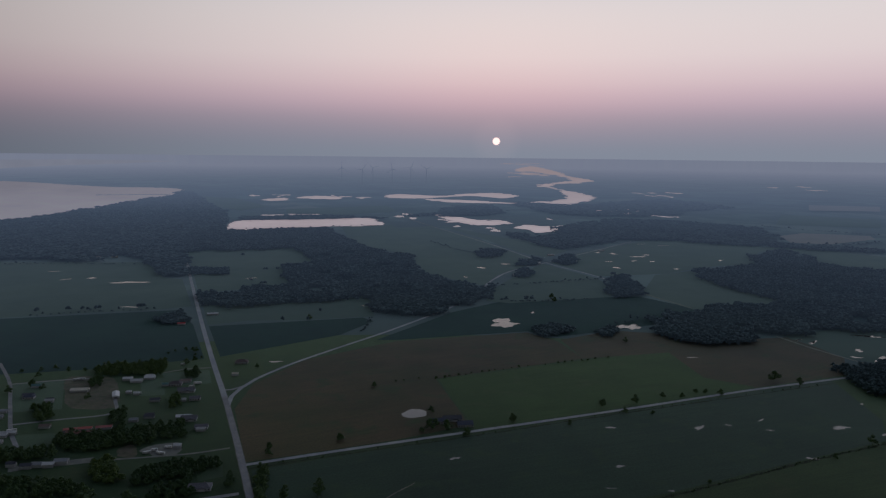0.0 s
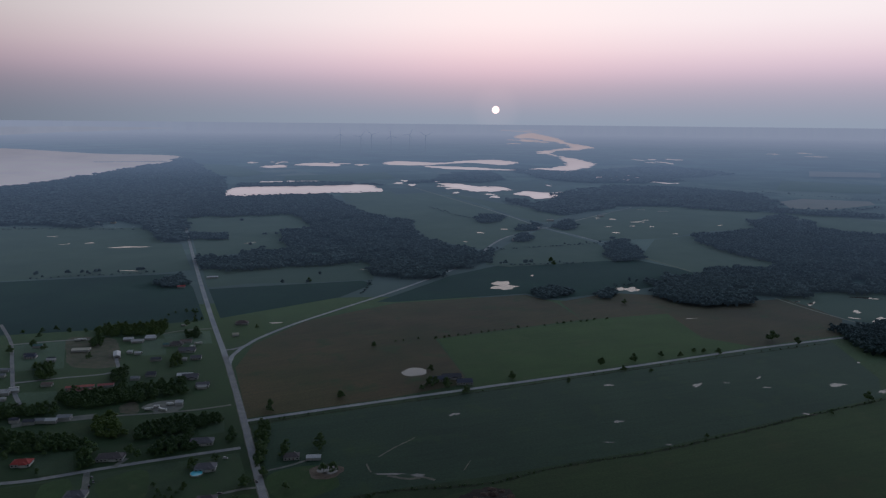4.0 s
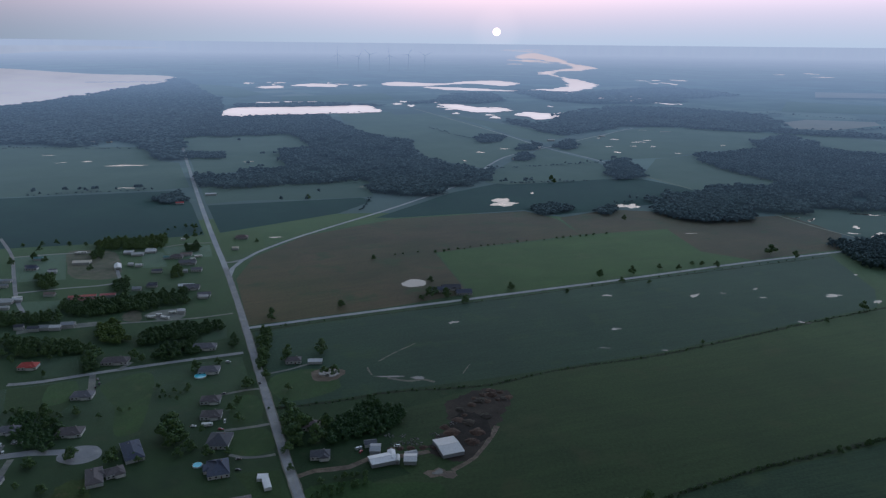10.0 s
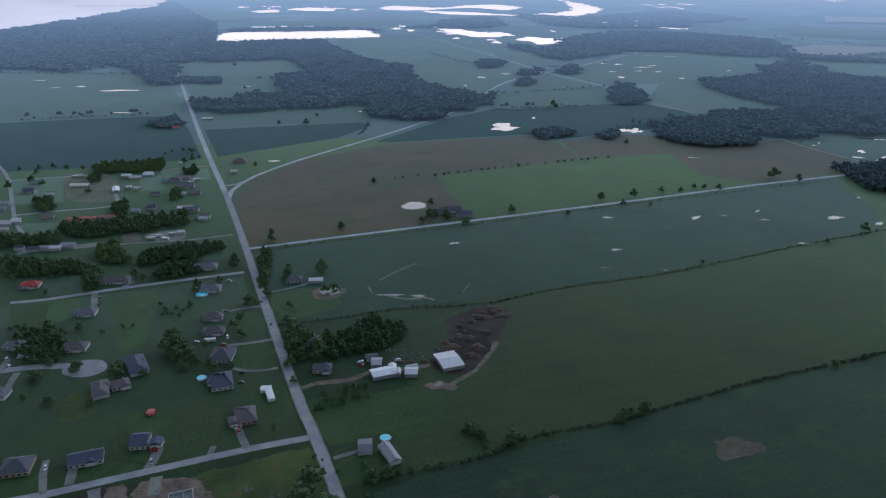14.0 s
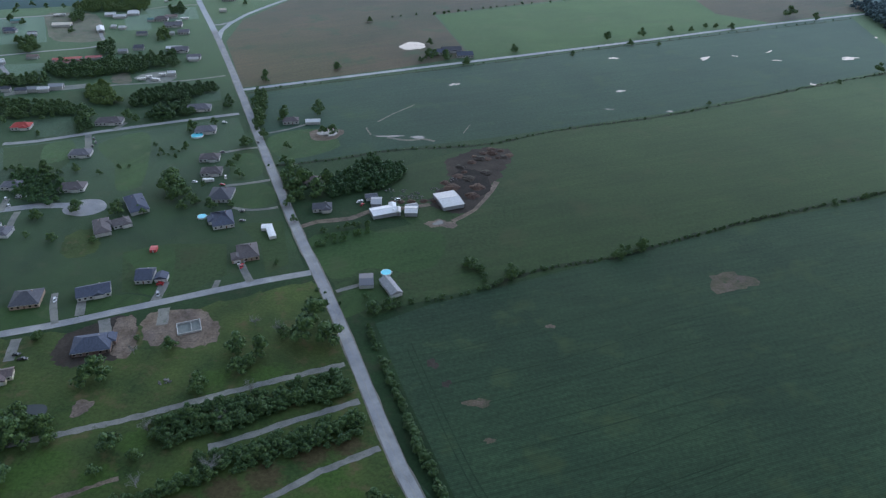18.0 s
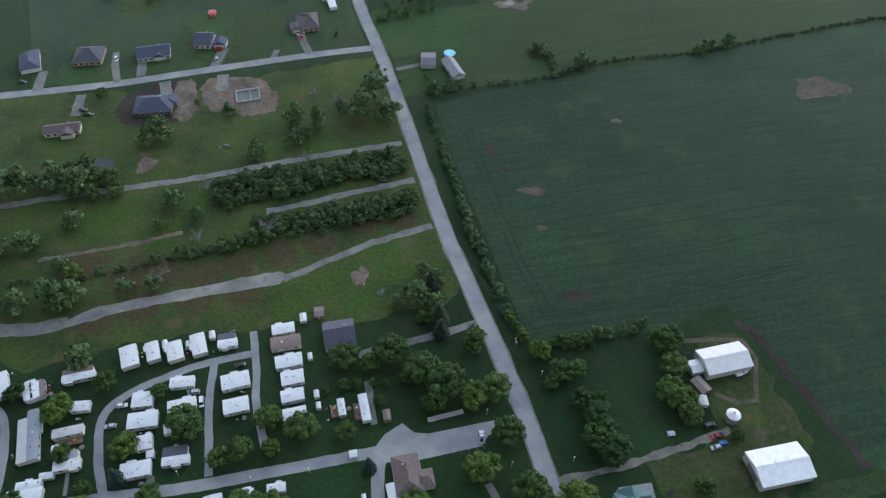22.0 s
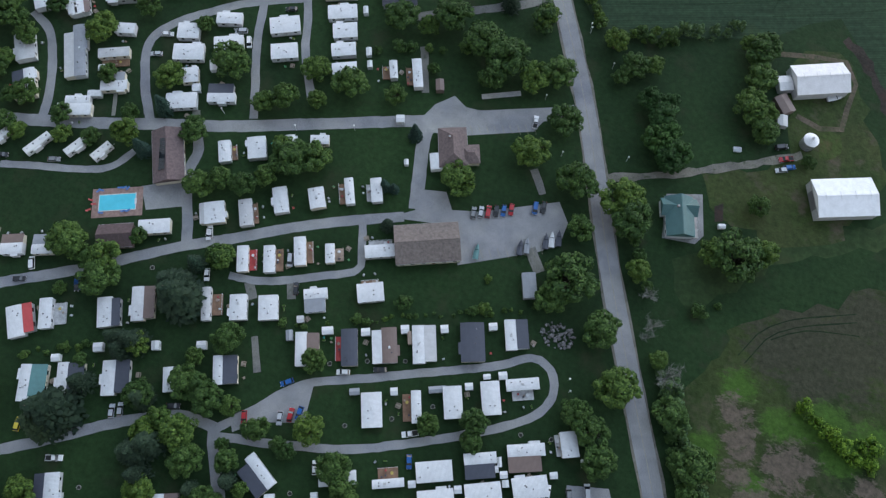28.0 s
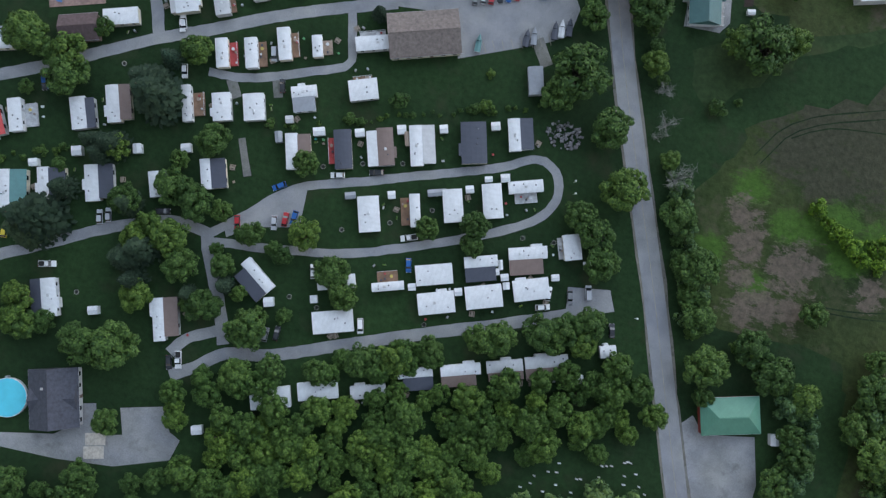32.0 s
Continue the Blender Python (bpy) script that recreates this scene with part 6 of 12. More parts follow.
def mobile_home(x, y, turn, lx, ly, roof, side=0.0, side_roof=SLATE, deck=0.0, deck_color=WOOD, seed=0, label=""):
    """A mobile home along x; side: width of a roofed addition on its +y (or, if negative, -y) side; deck: the same for an open deck."""
    rnd = random.Random(seed)
    tint = rnd.choice((WHITE, CREAM, PALE, WHITE))
    t = thing("mobile_home", x, y, turn, label, "mobile home", "homes of the mobile home park")
    part("skirt", box_me(lx - 0.1, ly - 0.1, 0.5), M_WALL, t, None, (0.25, 0.25, 0.25))
    part("body", box_me(lx, ly, 2.35), M_WALL, t, pose(0, 0, 0.5), tint)
    r = part("roof", bow_me(lx + 0.3, ly + 0.25, 0.28), M_ROOF, t, pose(0, 0, 2.87), roof)
    if rnd.random() < 0.6 and not deck:
        sd = -1 if side > 0 else 1
        sl = part("slide_out", box_me(lx * rnd.uniform(0.18, 0.34), 0.9, 2.1), M_WALL, t, pose(lx * rnd.uniform(-0.3, 0.3), sd * (ly / 2 + 0.4), 0.6), tint)
        part("slide_out_roof", box_me(lx * 0.3, 1.1, 0.08), M_ROOF, sl, pose(0, 0, 2.12), roof)
    for k in range(rnd.randint(2, 3)):
        vx, vy = lx * rnd.uniform(-0.42, 0.42), ly * rnd.uniform(-0.25, 0.25)
        part("vent", box_me(0.4, 0.4, 0.28, 0.06), M_PAINT, r, pose(vx, vy, 0.18), rnd.choice(((0.03, 0.03, 0.035), (0.05, 0.05, 0.06), (0.22, 0.22, 0.24))))
    if rnd.random() < 0.45:
        part("air_conditioner", box_me(0.9, 0.7, 0.35, 0.08), M_PAINT, r, pose(lx * rnd.uniform(-0.2, 0.2), 0, 0.2), rnd.choice((WHITE, PALE)))
    windows_along(t, lx, ly, 1.5, max(2, int(lx / 3.5)))
    d = part("door", box_me(0.85, 0.06, 1.9), M_PAINT, t, pose(lx * rnd.uniform(-0.3, 0.3), (-1 if side > 0 or deck > 0 else 1) * -(ly / 2 + 0.02), 0.55), PALE)
    part("handle", box_me(0.1, 0.1, 0.1), M_METAL, d, pose(0.3, 0, 0.95))
    if side:
        s, w = (1 if side > 0 else -1), abs(side)
        ll = lx * rnd.uniform(0.86, 1.0)
        cx = (lx - ll) / 2 * rnd.choice((-1, 1))
        part("addition_wall", box_me(ll - 0.2, w - 0.1, 2.35), M_WALL, t, pose(cx, s * (ly / 2 + w / 2), 0.2), rnd.choice((tint, CREAM, PALE)))
        part("addition_roof", shed_roof_me(ll + 0.2, w + 0.15, 0.35), M_ROOF, t, pose(cx, s * (ly / 2 + w / 2 + 0.05), 2.55, 0, 0, 0 if s < 0 else 180), side_roof)
        for k in (-1, 1):
            part("addition_window", box_me(1.4, 0.06, 0.9), M_PANE, t, pose(cx + k * ll * 0.25, s * (ly / 2 + w - 0.03), 1.3))
    if deck:
        s, w = (1 if deck > 0 else -1), abs(deck)
        ll = lx * rnd.uniform(0.6, 0.9)
        dk = part("deck", box_me(ll, w, 0.5), M_DECK, t, pose(0, s * (ly / 2 + w / 2 + 0.02), 0.0), deck_color)
        for k in range(int(ll / 1.6) + 1):
            part("post", box_me(0.1, 0.1, 0.95), M_PAINT, dk, pose(-ll / 2 + 0.06 + k * (ll - 0.12) / max(1, int(ll / 1.6)), s * (w / 2 - 0.06), 0.5), WHITE if seed % 2 else deck_color)
        part("rail", box_me(ll, 0.1, 0.08), M_PAINT, dk, pose(0, s * (w / 2 - 0.06), 1.45), WHITE if seed % 2 else deck_color)
        tb = part("table", tube_me(0.55, 0.06, 10), M_PAINT, dk, pose(ll * 0.2, 0, 1.2), rnd.choice((WHITE, TAN, (0.5, 0.4, 0.1))))
        part("table_leg", tube_me(0.05, 0.7, 6), M_METAL, tb, pose(0, 0, -0.7))
        for k in range(3):
            part("bench", box_me(0.6, 0.55, 0.45, 0.05), M_PAINT, dk, pose(ll * rnd.uniform(-0.4, 0.4), w * rnd.uniform(-0.3, 0.3), 0.5), rnd.choice((WHITE, RED, TAN, SLATE)))
    reach = ly / 2 + abs(side) + abs(deck) + rnd.uniform(1.2, 2.4)
    s = 1 if (side or deck) > 0 else -1
    for k in range(2):
        p = pose(x, y, 0, 0, 0, turn) @ Vector((lx * rnd.uniform(-0.45, 0.45), s * reach, 0))
        rnd.choice((picnic_table, barbecue, garden_chair, garden_chair, planter))(p.x, p.y, rnd.uniform(0, 180), rnd)
    return t


def picnic_table(x, y, turn, rnd):
    t = thing("picnic_table", x, y, turn, "weathered wooden picnic table on grass", "table", "picnic tables")
    part("tabletop", box_me(1.8, 0.75, 0.06), M_DECK, t, pose(0, 0, 0.72), (0.3, 0.25, 0.2))
    for s in (-1, 1):
        part("bench", box_me(1.8, 0.28, 0.06), M_DECK, t, pose(0, s * 0.72, 0.42), (0.3, 0.25, 0.2))
        part("leg", box_me(0.1, 1.3, 0.72), M_DECK, t, pose(s * 0.65, 0, 0), (0.25, 0.2, 0.16))


def barbecue(x, y, turn, rnd):
    t = thing("barbecue", x, y, turn, "black barbecue standing on grass", "barbecue", "barbecues")
    part("cart", box_me(0.9, 0.5, 0.8), M_PAINT, t, None, (0.04, 0.04, 0.045))
    part("lid", box_me(0.95, 0.55, 0.35, 0.12), M_METAL, t, pose(0, 0, 0.8))


def garden_chair(x, y, turn, rnd):
    color = rnd.choice((WHITE, RED, (0.05, 0.35, 0.35), TAN, (0.1, 0.3, 0.12)))
    t = thing("garden_chair", x, y, turn, "plastic garden chair on grass", "chair", "garden chairs")
    part("seat", box_me(0.65, 0.65, 0.42), M_PAINT, t, None, color)
    part("backrest", box_me(0.1, 0.65, 0.5), M_PAINT, t, pose(-0.3, 0, 0.42), color)


def planter(x, y, turn, rnd):
    t = thing("planter", x, y, turn, "small planted flower box beside a home", "planter", "planters")
    part("box", box_me(1.2, 0.5, 0.4), M_STONE, t, None, (0.4, 0.36, 0.32))
    part("plant", box_me(1.1, 0.45, 0.3, 0.12), M_LEAF, t, pose(0, 0, 0.38), (1.6, 1.5, 1.3))


def motor_home(x, y, turn, lx, ly, seed=0):
    rnd = random.Random(seed)
    t = thing("touring_caravan", x, y, turn, "white touring caravan parked on grass with its awning out", "caravan", "touring caravans")
    part("body", box_me(lx, ly, 2.4, 0.25), M_CAR, t, pose(0, 0, 0.6), (0.70, 0.71, 0.70))
    part("stripe", box_me(lx * 0.9, ly + 0.03, 0.25), M_PAINT, t, pose(0, 0, 1.1), rnd.choice((TAN, SLATE, (0.3, 0.1, 0.1))))
    for k in range(4):
        part("roof_vent", box_me(0.5, 0.5, 0.22, 0.06), M_PAINT, t, pose(lx * (k / 4 - 0.36), rnd.uniform(-0.3, 0.3), 3.0), (0.08, 0.08, 0.09) if k % 2 else PALE)
    part("air_conditioner", box_me(1.0, 0.8, 0.3, 0.08), M_PAINT, t, pose(lx * 0.22, 0, 3.0), WHITE)
    part("slide_out", box_me(lx * 0.3, 0.9, 1.9), M_CAR, t, pose(-lx * 0.1, -ly / 2 - 0.4, 0.8), (0.70, 0.71, 0.70))
    for sx in (0.0,):
        for s in (-1, 1):
            disc_wheel(t, lx * sx, s * (ly / 2 - 0.1))
    part("drawbar", box_me(1.4, 0.15, 0.12), M_METAL, t, pose(lx / 2 + 0.6, 0, 0.5))
    windows_along(t, lx, ly, 1.7, 3, 0.6, 0.9)
    return t


def shed(x, y, turn, lx, ly, roof=WHITE, h=2.0, label="small white garden shed on grass", rise=0.35):
    t = thing("garden_shed", x, y, turn, label, "shed", "garden sheds")
    part("body", box_me(lx - 0.2, ly - 0.2, h), M_WALL, t, None, roof if roof is not SLATE else PALE)
    part("roof", gable_me(lx, ly, rise), M_ROOF, t, pose(0, 0, h + 0.1), roof)
    part("door", box_me(0.9, 0.06, h * 0.85), M_PAINT, t, pose(0, -(ly / 2 - 0.09), 0.03), PALE)
    return t


def car_body_me(lx, ly, kind):
    key = ("car_body", kind)

    def make():
        a = lx / 2
        prof = [(-a, 0.35), (-a, 0.75), (-a + 0.12, 0.92), (a - 1.15, 0.95), (a - 0.15, 0.78), (a, 0.62), (a, 0.35)]
        n, v = len(prof), []
        for s, q in ((-1, ly / 2), (1, ly / 2)):
            v += [(px, s * (q - (0.08 if pz > 0.8 else 0)), pz) for px, pz in prof]
        f = [(i, n + i, n + i + 1, i + 1) for i in range(n - 1)] + [(n - 1, 2 * n - 1, n, 0)]
        return v, [g[::-1] for g in f] + [tuple(range(n)), tuple(range(2 * n - 1, n - 1, -1))]
    return keyed(key, make)


def cabin_me(x0, x1, x2, x3, ly, h, key):
    def make():
        b0, b1 = ly / 2 - 0.08, ly / 2 - 0.22
        v = [(x0, -b0, 0), (x3, -b0, 0), (x3, b0, 0), (x0, b0, 0), (x1, -b1, h), (x2, -b1, h), (x2, b1, h), (x1, b1, h)]
        return v, [(3, 2, 1, 0), (4, 5, 6, 7)] + [(j, (j + 1) % 4, 4 + (j + 1) % 4, 4 + j) for j in range(4)]
    return keyed(("cabin", key), make)


def car(x, y, turn, color, kind="sedan", label=""):
    """A parked car, its nose towards +x."""
    words = {"sedan": "car", "van": "minivan", "truck": "pickup truck"}
    t = thing("pickup_truck" if kind == "truck" else "car", x, y, turn, label, words[kind], "parked cars")
    lx, ly = {"sedan": (4.6, 1.8), "van": (4.9, 1.9), "truck": (5.6, 1.95)}[kind]
    body = part("body", car_body_me(lx, ly, kind), M_CAR, t, None, color)
    if kind == "truck":
        cab = (-0.5, -0.35, 0.75, 1.45)
        part("load_bed", box_me(1.9, 1.6, 0.03), M_TYRE, body, pose(-1.65, 0, 0.95))
    else:
        cab = (-2.1, -1.5, 0.35, 1.15) if kind == "sedan" else (-2.3, -2.1, 0.8, 1.7)
    h = 0.52 if kind == "sedan" else 0.75
    part("glass", cabin_me(*cab, ly, h, kind), M_PANE, t, pose(0, 0, 0.93))
    part("roof", box_me(cab[2] - cab[1] + 0.1, ly - 0.4, 0.06), M_CAR, t, pose((cab[1] + cab[2]) / 2, 0, 0.93 + h), color)
    for sx in (-0.30, 0.32):
        for s in (-1, 1):
            disc_wheel(t, lx * sx, s * (ly / 2 - 0.08))
    for s in (-1, 1):
        part("headlight", box_me(0.1, 0.35, 0.14), M_LAMP, t, pose(lx / 2 - 0.02, s * (ly / 2 - 0.3), 0.58))
        part("tail_light", box_me(0.08, 0.3, 0.16), M_PAINT, t, pose(-lx / 2, s * (ly / 2 - 0.25), 0.6), RED)
        part("mirror", box_me(0.15, 0.2, 0.12), M_CAR, t, pose(cab[3] - 0.45, s * (ly / 2 + 0.08), 0.95), color)
    return t


def boat(x, y, turn, lx=5.5, color=WHITE, cover=None):
    t = thing("motor_boat", x, y, turn, "covered motor boat on a trailer" if cover else "white motor boat on a trailer", "boat", "boats on trailers")

    def make():
        n = 9
        v = []
        for i in range(n):
            s = i / (n - 1)
            w = 1.05 * (1 - max(0, s - 0.35) ** 2 * 2.3)
            xx = lx * (s - 0.5)
            v += [(xx, -w, 1.35 + 0.25 * s), (xx, -w * 0.75, 0.7), (xx, 0, 0.5 + 0.3 * s * s), (xx, w * 0.75, 0.7), (xx, w, 1.35 + 0.25 * s)]
        f = [(5 * i + j, 5 * i + j + 1, 5 * i + 6 + j, 5 * i + 5 + j) for i in range(n - 1) for j in range(4)]
        return v, f + [(0, 4, 3, 2, 1)]

    def deck():
        n, v = 9, []
        for i in range(n):
            s = i / (n - 1)
            w = 1.0 * (1 - max(0, s - 0.35) ** 2 * 2.3)
            v += [(lx * (s - 0.5), -w, 1.33 + 0.25 * s), (lx * (s - 0.5), 0, 1.55 + 0.3 * s), (lx * (s - 0.5), w, 1.33 + 0.25 * s)]
        return v, [(3 * i + j, 3 * i + 3 + j, 3 * i + 4 + j, 3 * i + j + 1) for i in range(n - 1) for j in range(2)]
    part("hull", keyed(("hull", round(lx, 1)), make), M_CAR, t, None, color)
    part("cover", keyed(("cover", round(lx, 1)), deck), M_PAINT, t, None, cover or color)
    part("windscreen", box_me(0.1, 1.4, 0.4), M_PANE, t, pose(lx * 0.08, 0, 1.6))
    part("trailer_frame", box_me(lx * 0.9, 0.5, 0.15), M_METAL, t, pose(0.3, 0, 0.35))
    for s in (-1, 1):
        disc_wheel(t, -lx * 0.12, s * 0.95, 0.3)
    return t


def house(x, y, turn, lx, ly, roof, wall=PALE, h=2.9, hip=True, wing=None, label="", name="house", category="house", pitch=0.27, chimney=True, metal=False):
    """A house with its ridge along x; wing: (x, y, lx, ly) of a lower cross wing."""
    t = thing(name, x, y, turn, label, category, "" if name != "house" else "houses of the village")
    rm = M_ROOF if metal else M_SHINGLE
    part("wall", box_me(lx, ly, h), M_WALL, t, None, wall)
    rise = ly * pitch
    r = part("roof", gable_me(lx + 0.8, ly + 0.8, rise, 0.2, ly * 0.45 if hip else 0.0), rm, t, pose(0, 0, h + 0.2), roof)
    if not metal:
        part("ridge_cap", box_me(max(1.0, lx - ly * (0.8 if hip else 0)), 0.35, 0.08), rm, r, pose(0, 0, rise - 0.03), tuple(c * 0.8 for c in roof))
    else:
        part("ridge_cap", box_me(lx + 0.8 - (ly * 0.9 if hip else 0), 0.4, 0.06), M_PAINT, r, pose(0, 0, rise - 0.02), roof)
    if chimney:
        ch = part("chimney", box_me(0.7, 0.7, 1.6), M_STONE, t, pose(lx * 0.2, ly * 0.12, h + rise * 0.55), (0.3, 0.2, 0.17))
        part("chimney_cap", box_me(0.85, 0.85, 0.12), M_STONE, ch, pose(0, 0, 1.6), (0.35, 0.35, 0.35))
    n = max(2, int(lx / 3.2))
    for s in (-1, 1):
        for k in range(n):
            xx = lx * ((k + 0.5) / n - 0.5)
            if s < 0 and k == n // 2:
                d = part("door", box_me(1.0, 0.08, 2.05), M_PAINT, t, pose(xx, -ly / 2 - 0.02, 0.05), (0.12, 0.07, 0.05))
                part("handle", box_me(0.1, 0.12, 0.1), M_METAL, d, pose(0.35, 0, 1.0))
                continue
            win = part("window", box_me(1.4, 0.08, 1.2), M_PANE, t, pose(xx, s * (ly / 2 + 0.01), 0.95))
            if math.hypot(x, y) < 420:
                part("window_frame", box_me(1.62, 0.05, 1.42), M_PAINT, win, pose(0, s * -0.02, -0.11), WHITE)
    for s in (-1, 1):
        part("gutter", box_me(lx + 0.8, 0.14, 0.12), M_PAINT, t, pose(0, s * (ly / 2 + 0.44), h - 0.02), PALE)
    if wing:
        wx, wy, wl, ww = wing
        part("wing_wall", box_me(wl, ww, h - 0.1), M_WALL, t, pose(wx, wy, 0), wall)
        part("wing_roof", gable_me(ww + 0.7, wl + 0.7, wl * pitch * 0.95, 0.2, wl * 0.3 if hip else 0), rm, t, pose(wx, wy, h + 0.05, 0, 0, 90), roof)
        g = part("garage_door", box_me(min(4.8, wl - 0.8), 0.08, 2.2), M_PAINT, t, pose(wx, wy - ww / 2 - 0.02, 0.02), WHITE)
        for k in range(3):
            part("door_panel", box_me(min(4.6, wl - 1.0), 0.05, 0.6), M_PAINT, g, pose(0, -0.04, 0.08 + 0.72 * k), (0.6, 0.6, 0.6))
    return t


def barn(x, y, turn, lx, ly, roof=WHITE, wall=PALE, h=4.2, label="", rise=2.2, lean=None, name="barn"):
    t = thing(name, x, y, turn, label, "barn", "")
    part("wall", box_me(lx, ly, h), M_WALL, t, None, wall)
    r = part("roof", gable_me(lx + 0.6, ly + 0.7, rise), M_ROOF, t, pose(0, 0, h + 0.15), roof)
    part("ridge_cap", box_me(lx + 0.6, 0.5, 0.1), M_PAINT, r, pose(0, 0, rise - 0.04), roof)
    for k in range(max(2, int(lx / 5)) if name == "barn" else 0):
        part("roof_rib", box_me(0.12, ly * 0.2, 0.05), M_PAINT, r, pose(lx * ((k + 0.5) / max(2, int(lx / 5)) - 0.5), 0, rise + 0.05), PALE)
    for s in (-1, 1):
        d = part("door", box_me(0.1, ly * 0.5, h * 0.8), M_PAINT, t, pose(s * (lx / 2 + 0.03), 0, 0.02), (0.18, 0.18, 0.19))
        part("door_rail", box_me(0.14, ly * 0.9, 0.15), M_METAL, d, pose(0, 0, h * 0.8))
    if lean:
        ll, lw = lean
        part("lean_to_wall", box_me(ll, lw, 2.6), M_WALL, t, pose(-lx / 2 - ll / 2, 0, 0), wall)
        part("lean_to_roof", gable_me(ll + 0.2, lw + 0.4, 0.8), M_ROOF, t, pose(-lx / 2 - ll / 2, 0, 2.7), roof)
    return t


def swim_pool(x, y, turn, lx, ly, label, deck=TAN, margin=2.2, round_end=False):
    t = thing("swimming_pool", x, y, turn, label, "pool")
    if round_end:
        part("wall", tube_me(lx / 2, 1.2, 20), M_PAINT, t, None, (0.62, 0.65, 0.68))
        part("water", tube_me(lx / 2 - 0.18, 0.05, 20), M_POOL, t, pose(0, 0, 1.18))
        part("ladder", box_me(0.5, 0.9, 1.5), M_METAL, t, pose(lx / 2 + 0.3, 0, 0))
        return t
    part("surround", box_me(lx + 2 * margin, ly + 2 * margin, 0.16), M_DECK, t, None, deck)
    part("coping", box_me(lx + 0.6, ly + 0.6, 0.22), M_STONE, t, None, (0.6, 0.6, 0.6))
    part("water", box_me(lx, ly, 0.24), M_POOL, t)
    part("step", box_me(0.7, 2.0, 0.27), M_STONE, t, pose(lx / 2 + 0.1, 0, 0), (0.65, 0.66, 0.66))
    return t


def gravestone(x, y, turn, w=0.7, h=0.9, color=(0.6, 0.6, 0.6)):
    t = thing("gravestone", x, y, turn, "pale upright gravestone in mown grass", "gravestone", "gravestones of the cemetery")
    part("plinth", box_me(w + 0.3, 0.5, 0.15), M_STONE, t, None, (0.4, 0.4, 0.4))
    part("stone", box_me(w, 0.22, h, 0.05), M_STONE, t, pose(0, 0, 0.15), color)
    return t


def fire_pit(x, y):
    t = thing("fire_pit", x, y, 0, "round stone fire pit on grass", "fire pit", "fire pits")
    part("ash", tube_me(0.5, 0.08, 10), M_TYRE, t)
    for k in range(9):
        a = 6.2832 * k / 9
        part("stone", box_me(0.35, 0.25, 0.28, 0.05), M_STONE, t, pose(0.7 * math.cos(a), 0.7 * math.sin(a), 0, 0, 0, math.degrees(a) + 90), (0.38, 0.36, 0.34))
    return t


def grain_bin(x, y, r, h):
    t = thing("grain_bin", x, y, 0, "round corrugated steel grain bin with a white conical roof", "grain bin")
    part("wall", tube_me(r, h, 20), M_METAL, t)
    part("roof", tube_me(r + 0.25, r * 0.55, 20, 0.4), M_ROOF, t, pose(0, 0, h), (0.78, 0.80, 0.82))
    part("cap", tube_me(0.5, 0.4, 10), M_PAINT, t, pose(0, 0, h + r * 0.55), PALE)
    part("door", box_me(0.9, 0.1, 1.8), M_PAINT, t, pose(0, -r - 0.02, 0.1), GREY)
    part("ladder", box_me(0.4, 0.1, h), M_METAL, t, pose(r * 0.7, -r * 0.74, 0))
    return t


def heap(x, y, r, h, mat, seed, label):
    """A loose heap of soil."""
    rnd = random.Random(seed)
    verts, faces, n = [], [], 14
    for q, z in ((1.0, 0.0), (0.72, 0.45), (0.4, 0.85)):
        for k in range(n):
            a = 6.2832 * k / n
            w = r * q * rnd.uniform(0.78, 1.22)
            verts.append((w * math.cos(a), w * math.sin(a), h * z * rnd.uniform(0.8, 1.2)))
    verts.append((0, 0, h))
    for i in range(2):
        faces += [(i * n + k, i * n + (k + 1) % n, (i + 1) * n + (k + 1) % n, (i + 1) * n + k) for k in range(n)]
    faces += [(2 * n + k, 2 * n + (k + 1) % n, 3 * n) for k in range(n)]
    me = bpy.data.meshes.new("earth_mound")
    me.from_pydata(verts, [], faces)
    me.materials.append(mat)
    ob = new("earth_mound", me)
    ob.matrix_basis = pose(x, y, 0.06)
    return tagged(ob, label, "mound", "earth mounds")


def rubble(x, y, rx, ry, count, seed, label):
    rnd = random.Random(seed)
    t = thing("rubble_heap", x, y, 0, label, "rubble")
    for _ in range(count):
        a, q = rnd.uniform(0, 6.2832), math.sqrt(rnd.random())
        g = rnd.uniform(0.09, 0.26)
        part("stone", box_me(rnd.choice((0.6, 0.9, 1.2)), rnd.choice((0.4, 0.7)), rnd.choice((0.3, 0.5)), 0.1), M_STONE, t,
             pose(rx * q * math.cos(a), ry * q * math.sin(a), 0.5 * (1 - q), rnd.uniform(-20, 20), rnd.uniform(-20, 20), rnd.uniform(0, 360)), (g, g * 0.97, g * 1.02))
    return t


def foundation(x, y, turn, lx, ly):
    t = thing("house_foundation", x, y, turn, "open grey concrete foundation of a house being built", "foundation")
    part("slab", box_me(lx, ly, 0.12), M_STONE, t, None, (0.16, 0.18, 0.17))
    for a, b, l, w in ((0, -ly / 2, lx, 0.4), (0, ly / 2, lx, 0.4), (-lx / 2, 0, 0.4, ly), (lx / 2, 0, 0.4, ly), (lx * 0.1, 0, 0.3, ly)):
        part("foundation_wall", box_me(l, w, 1.3), M_STONE, t, pose(a, b, 0), (0.5, 0.5, 0.5))
    return t


def post_lamp(x, y, h=4.0):
    t = thing("post_lamp", x, y, 0, "white lamp post beside a park road", "lamp post", "lamp posts")
    part("pole", tube_me(0.07, h, 8), M_PAINT, t, None, (0.6, 0.6, 0.6))
    part("head", tube_me(0.35, 0.4, 10, 0.2), M_LAMP, t, pose(0, 0, h))
    return t


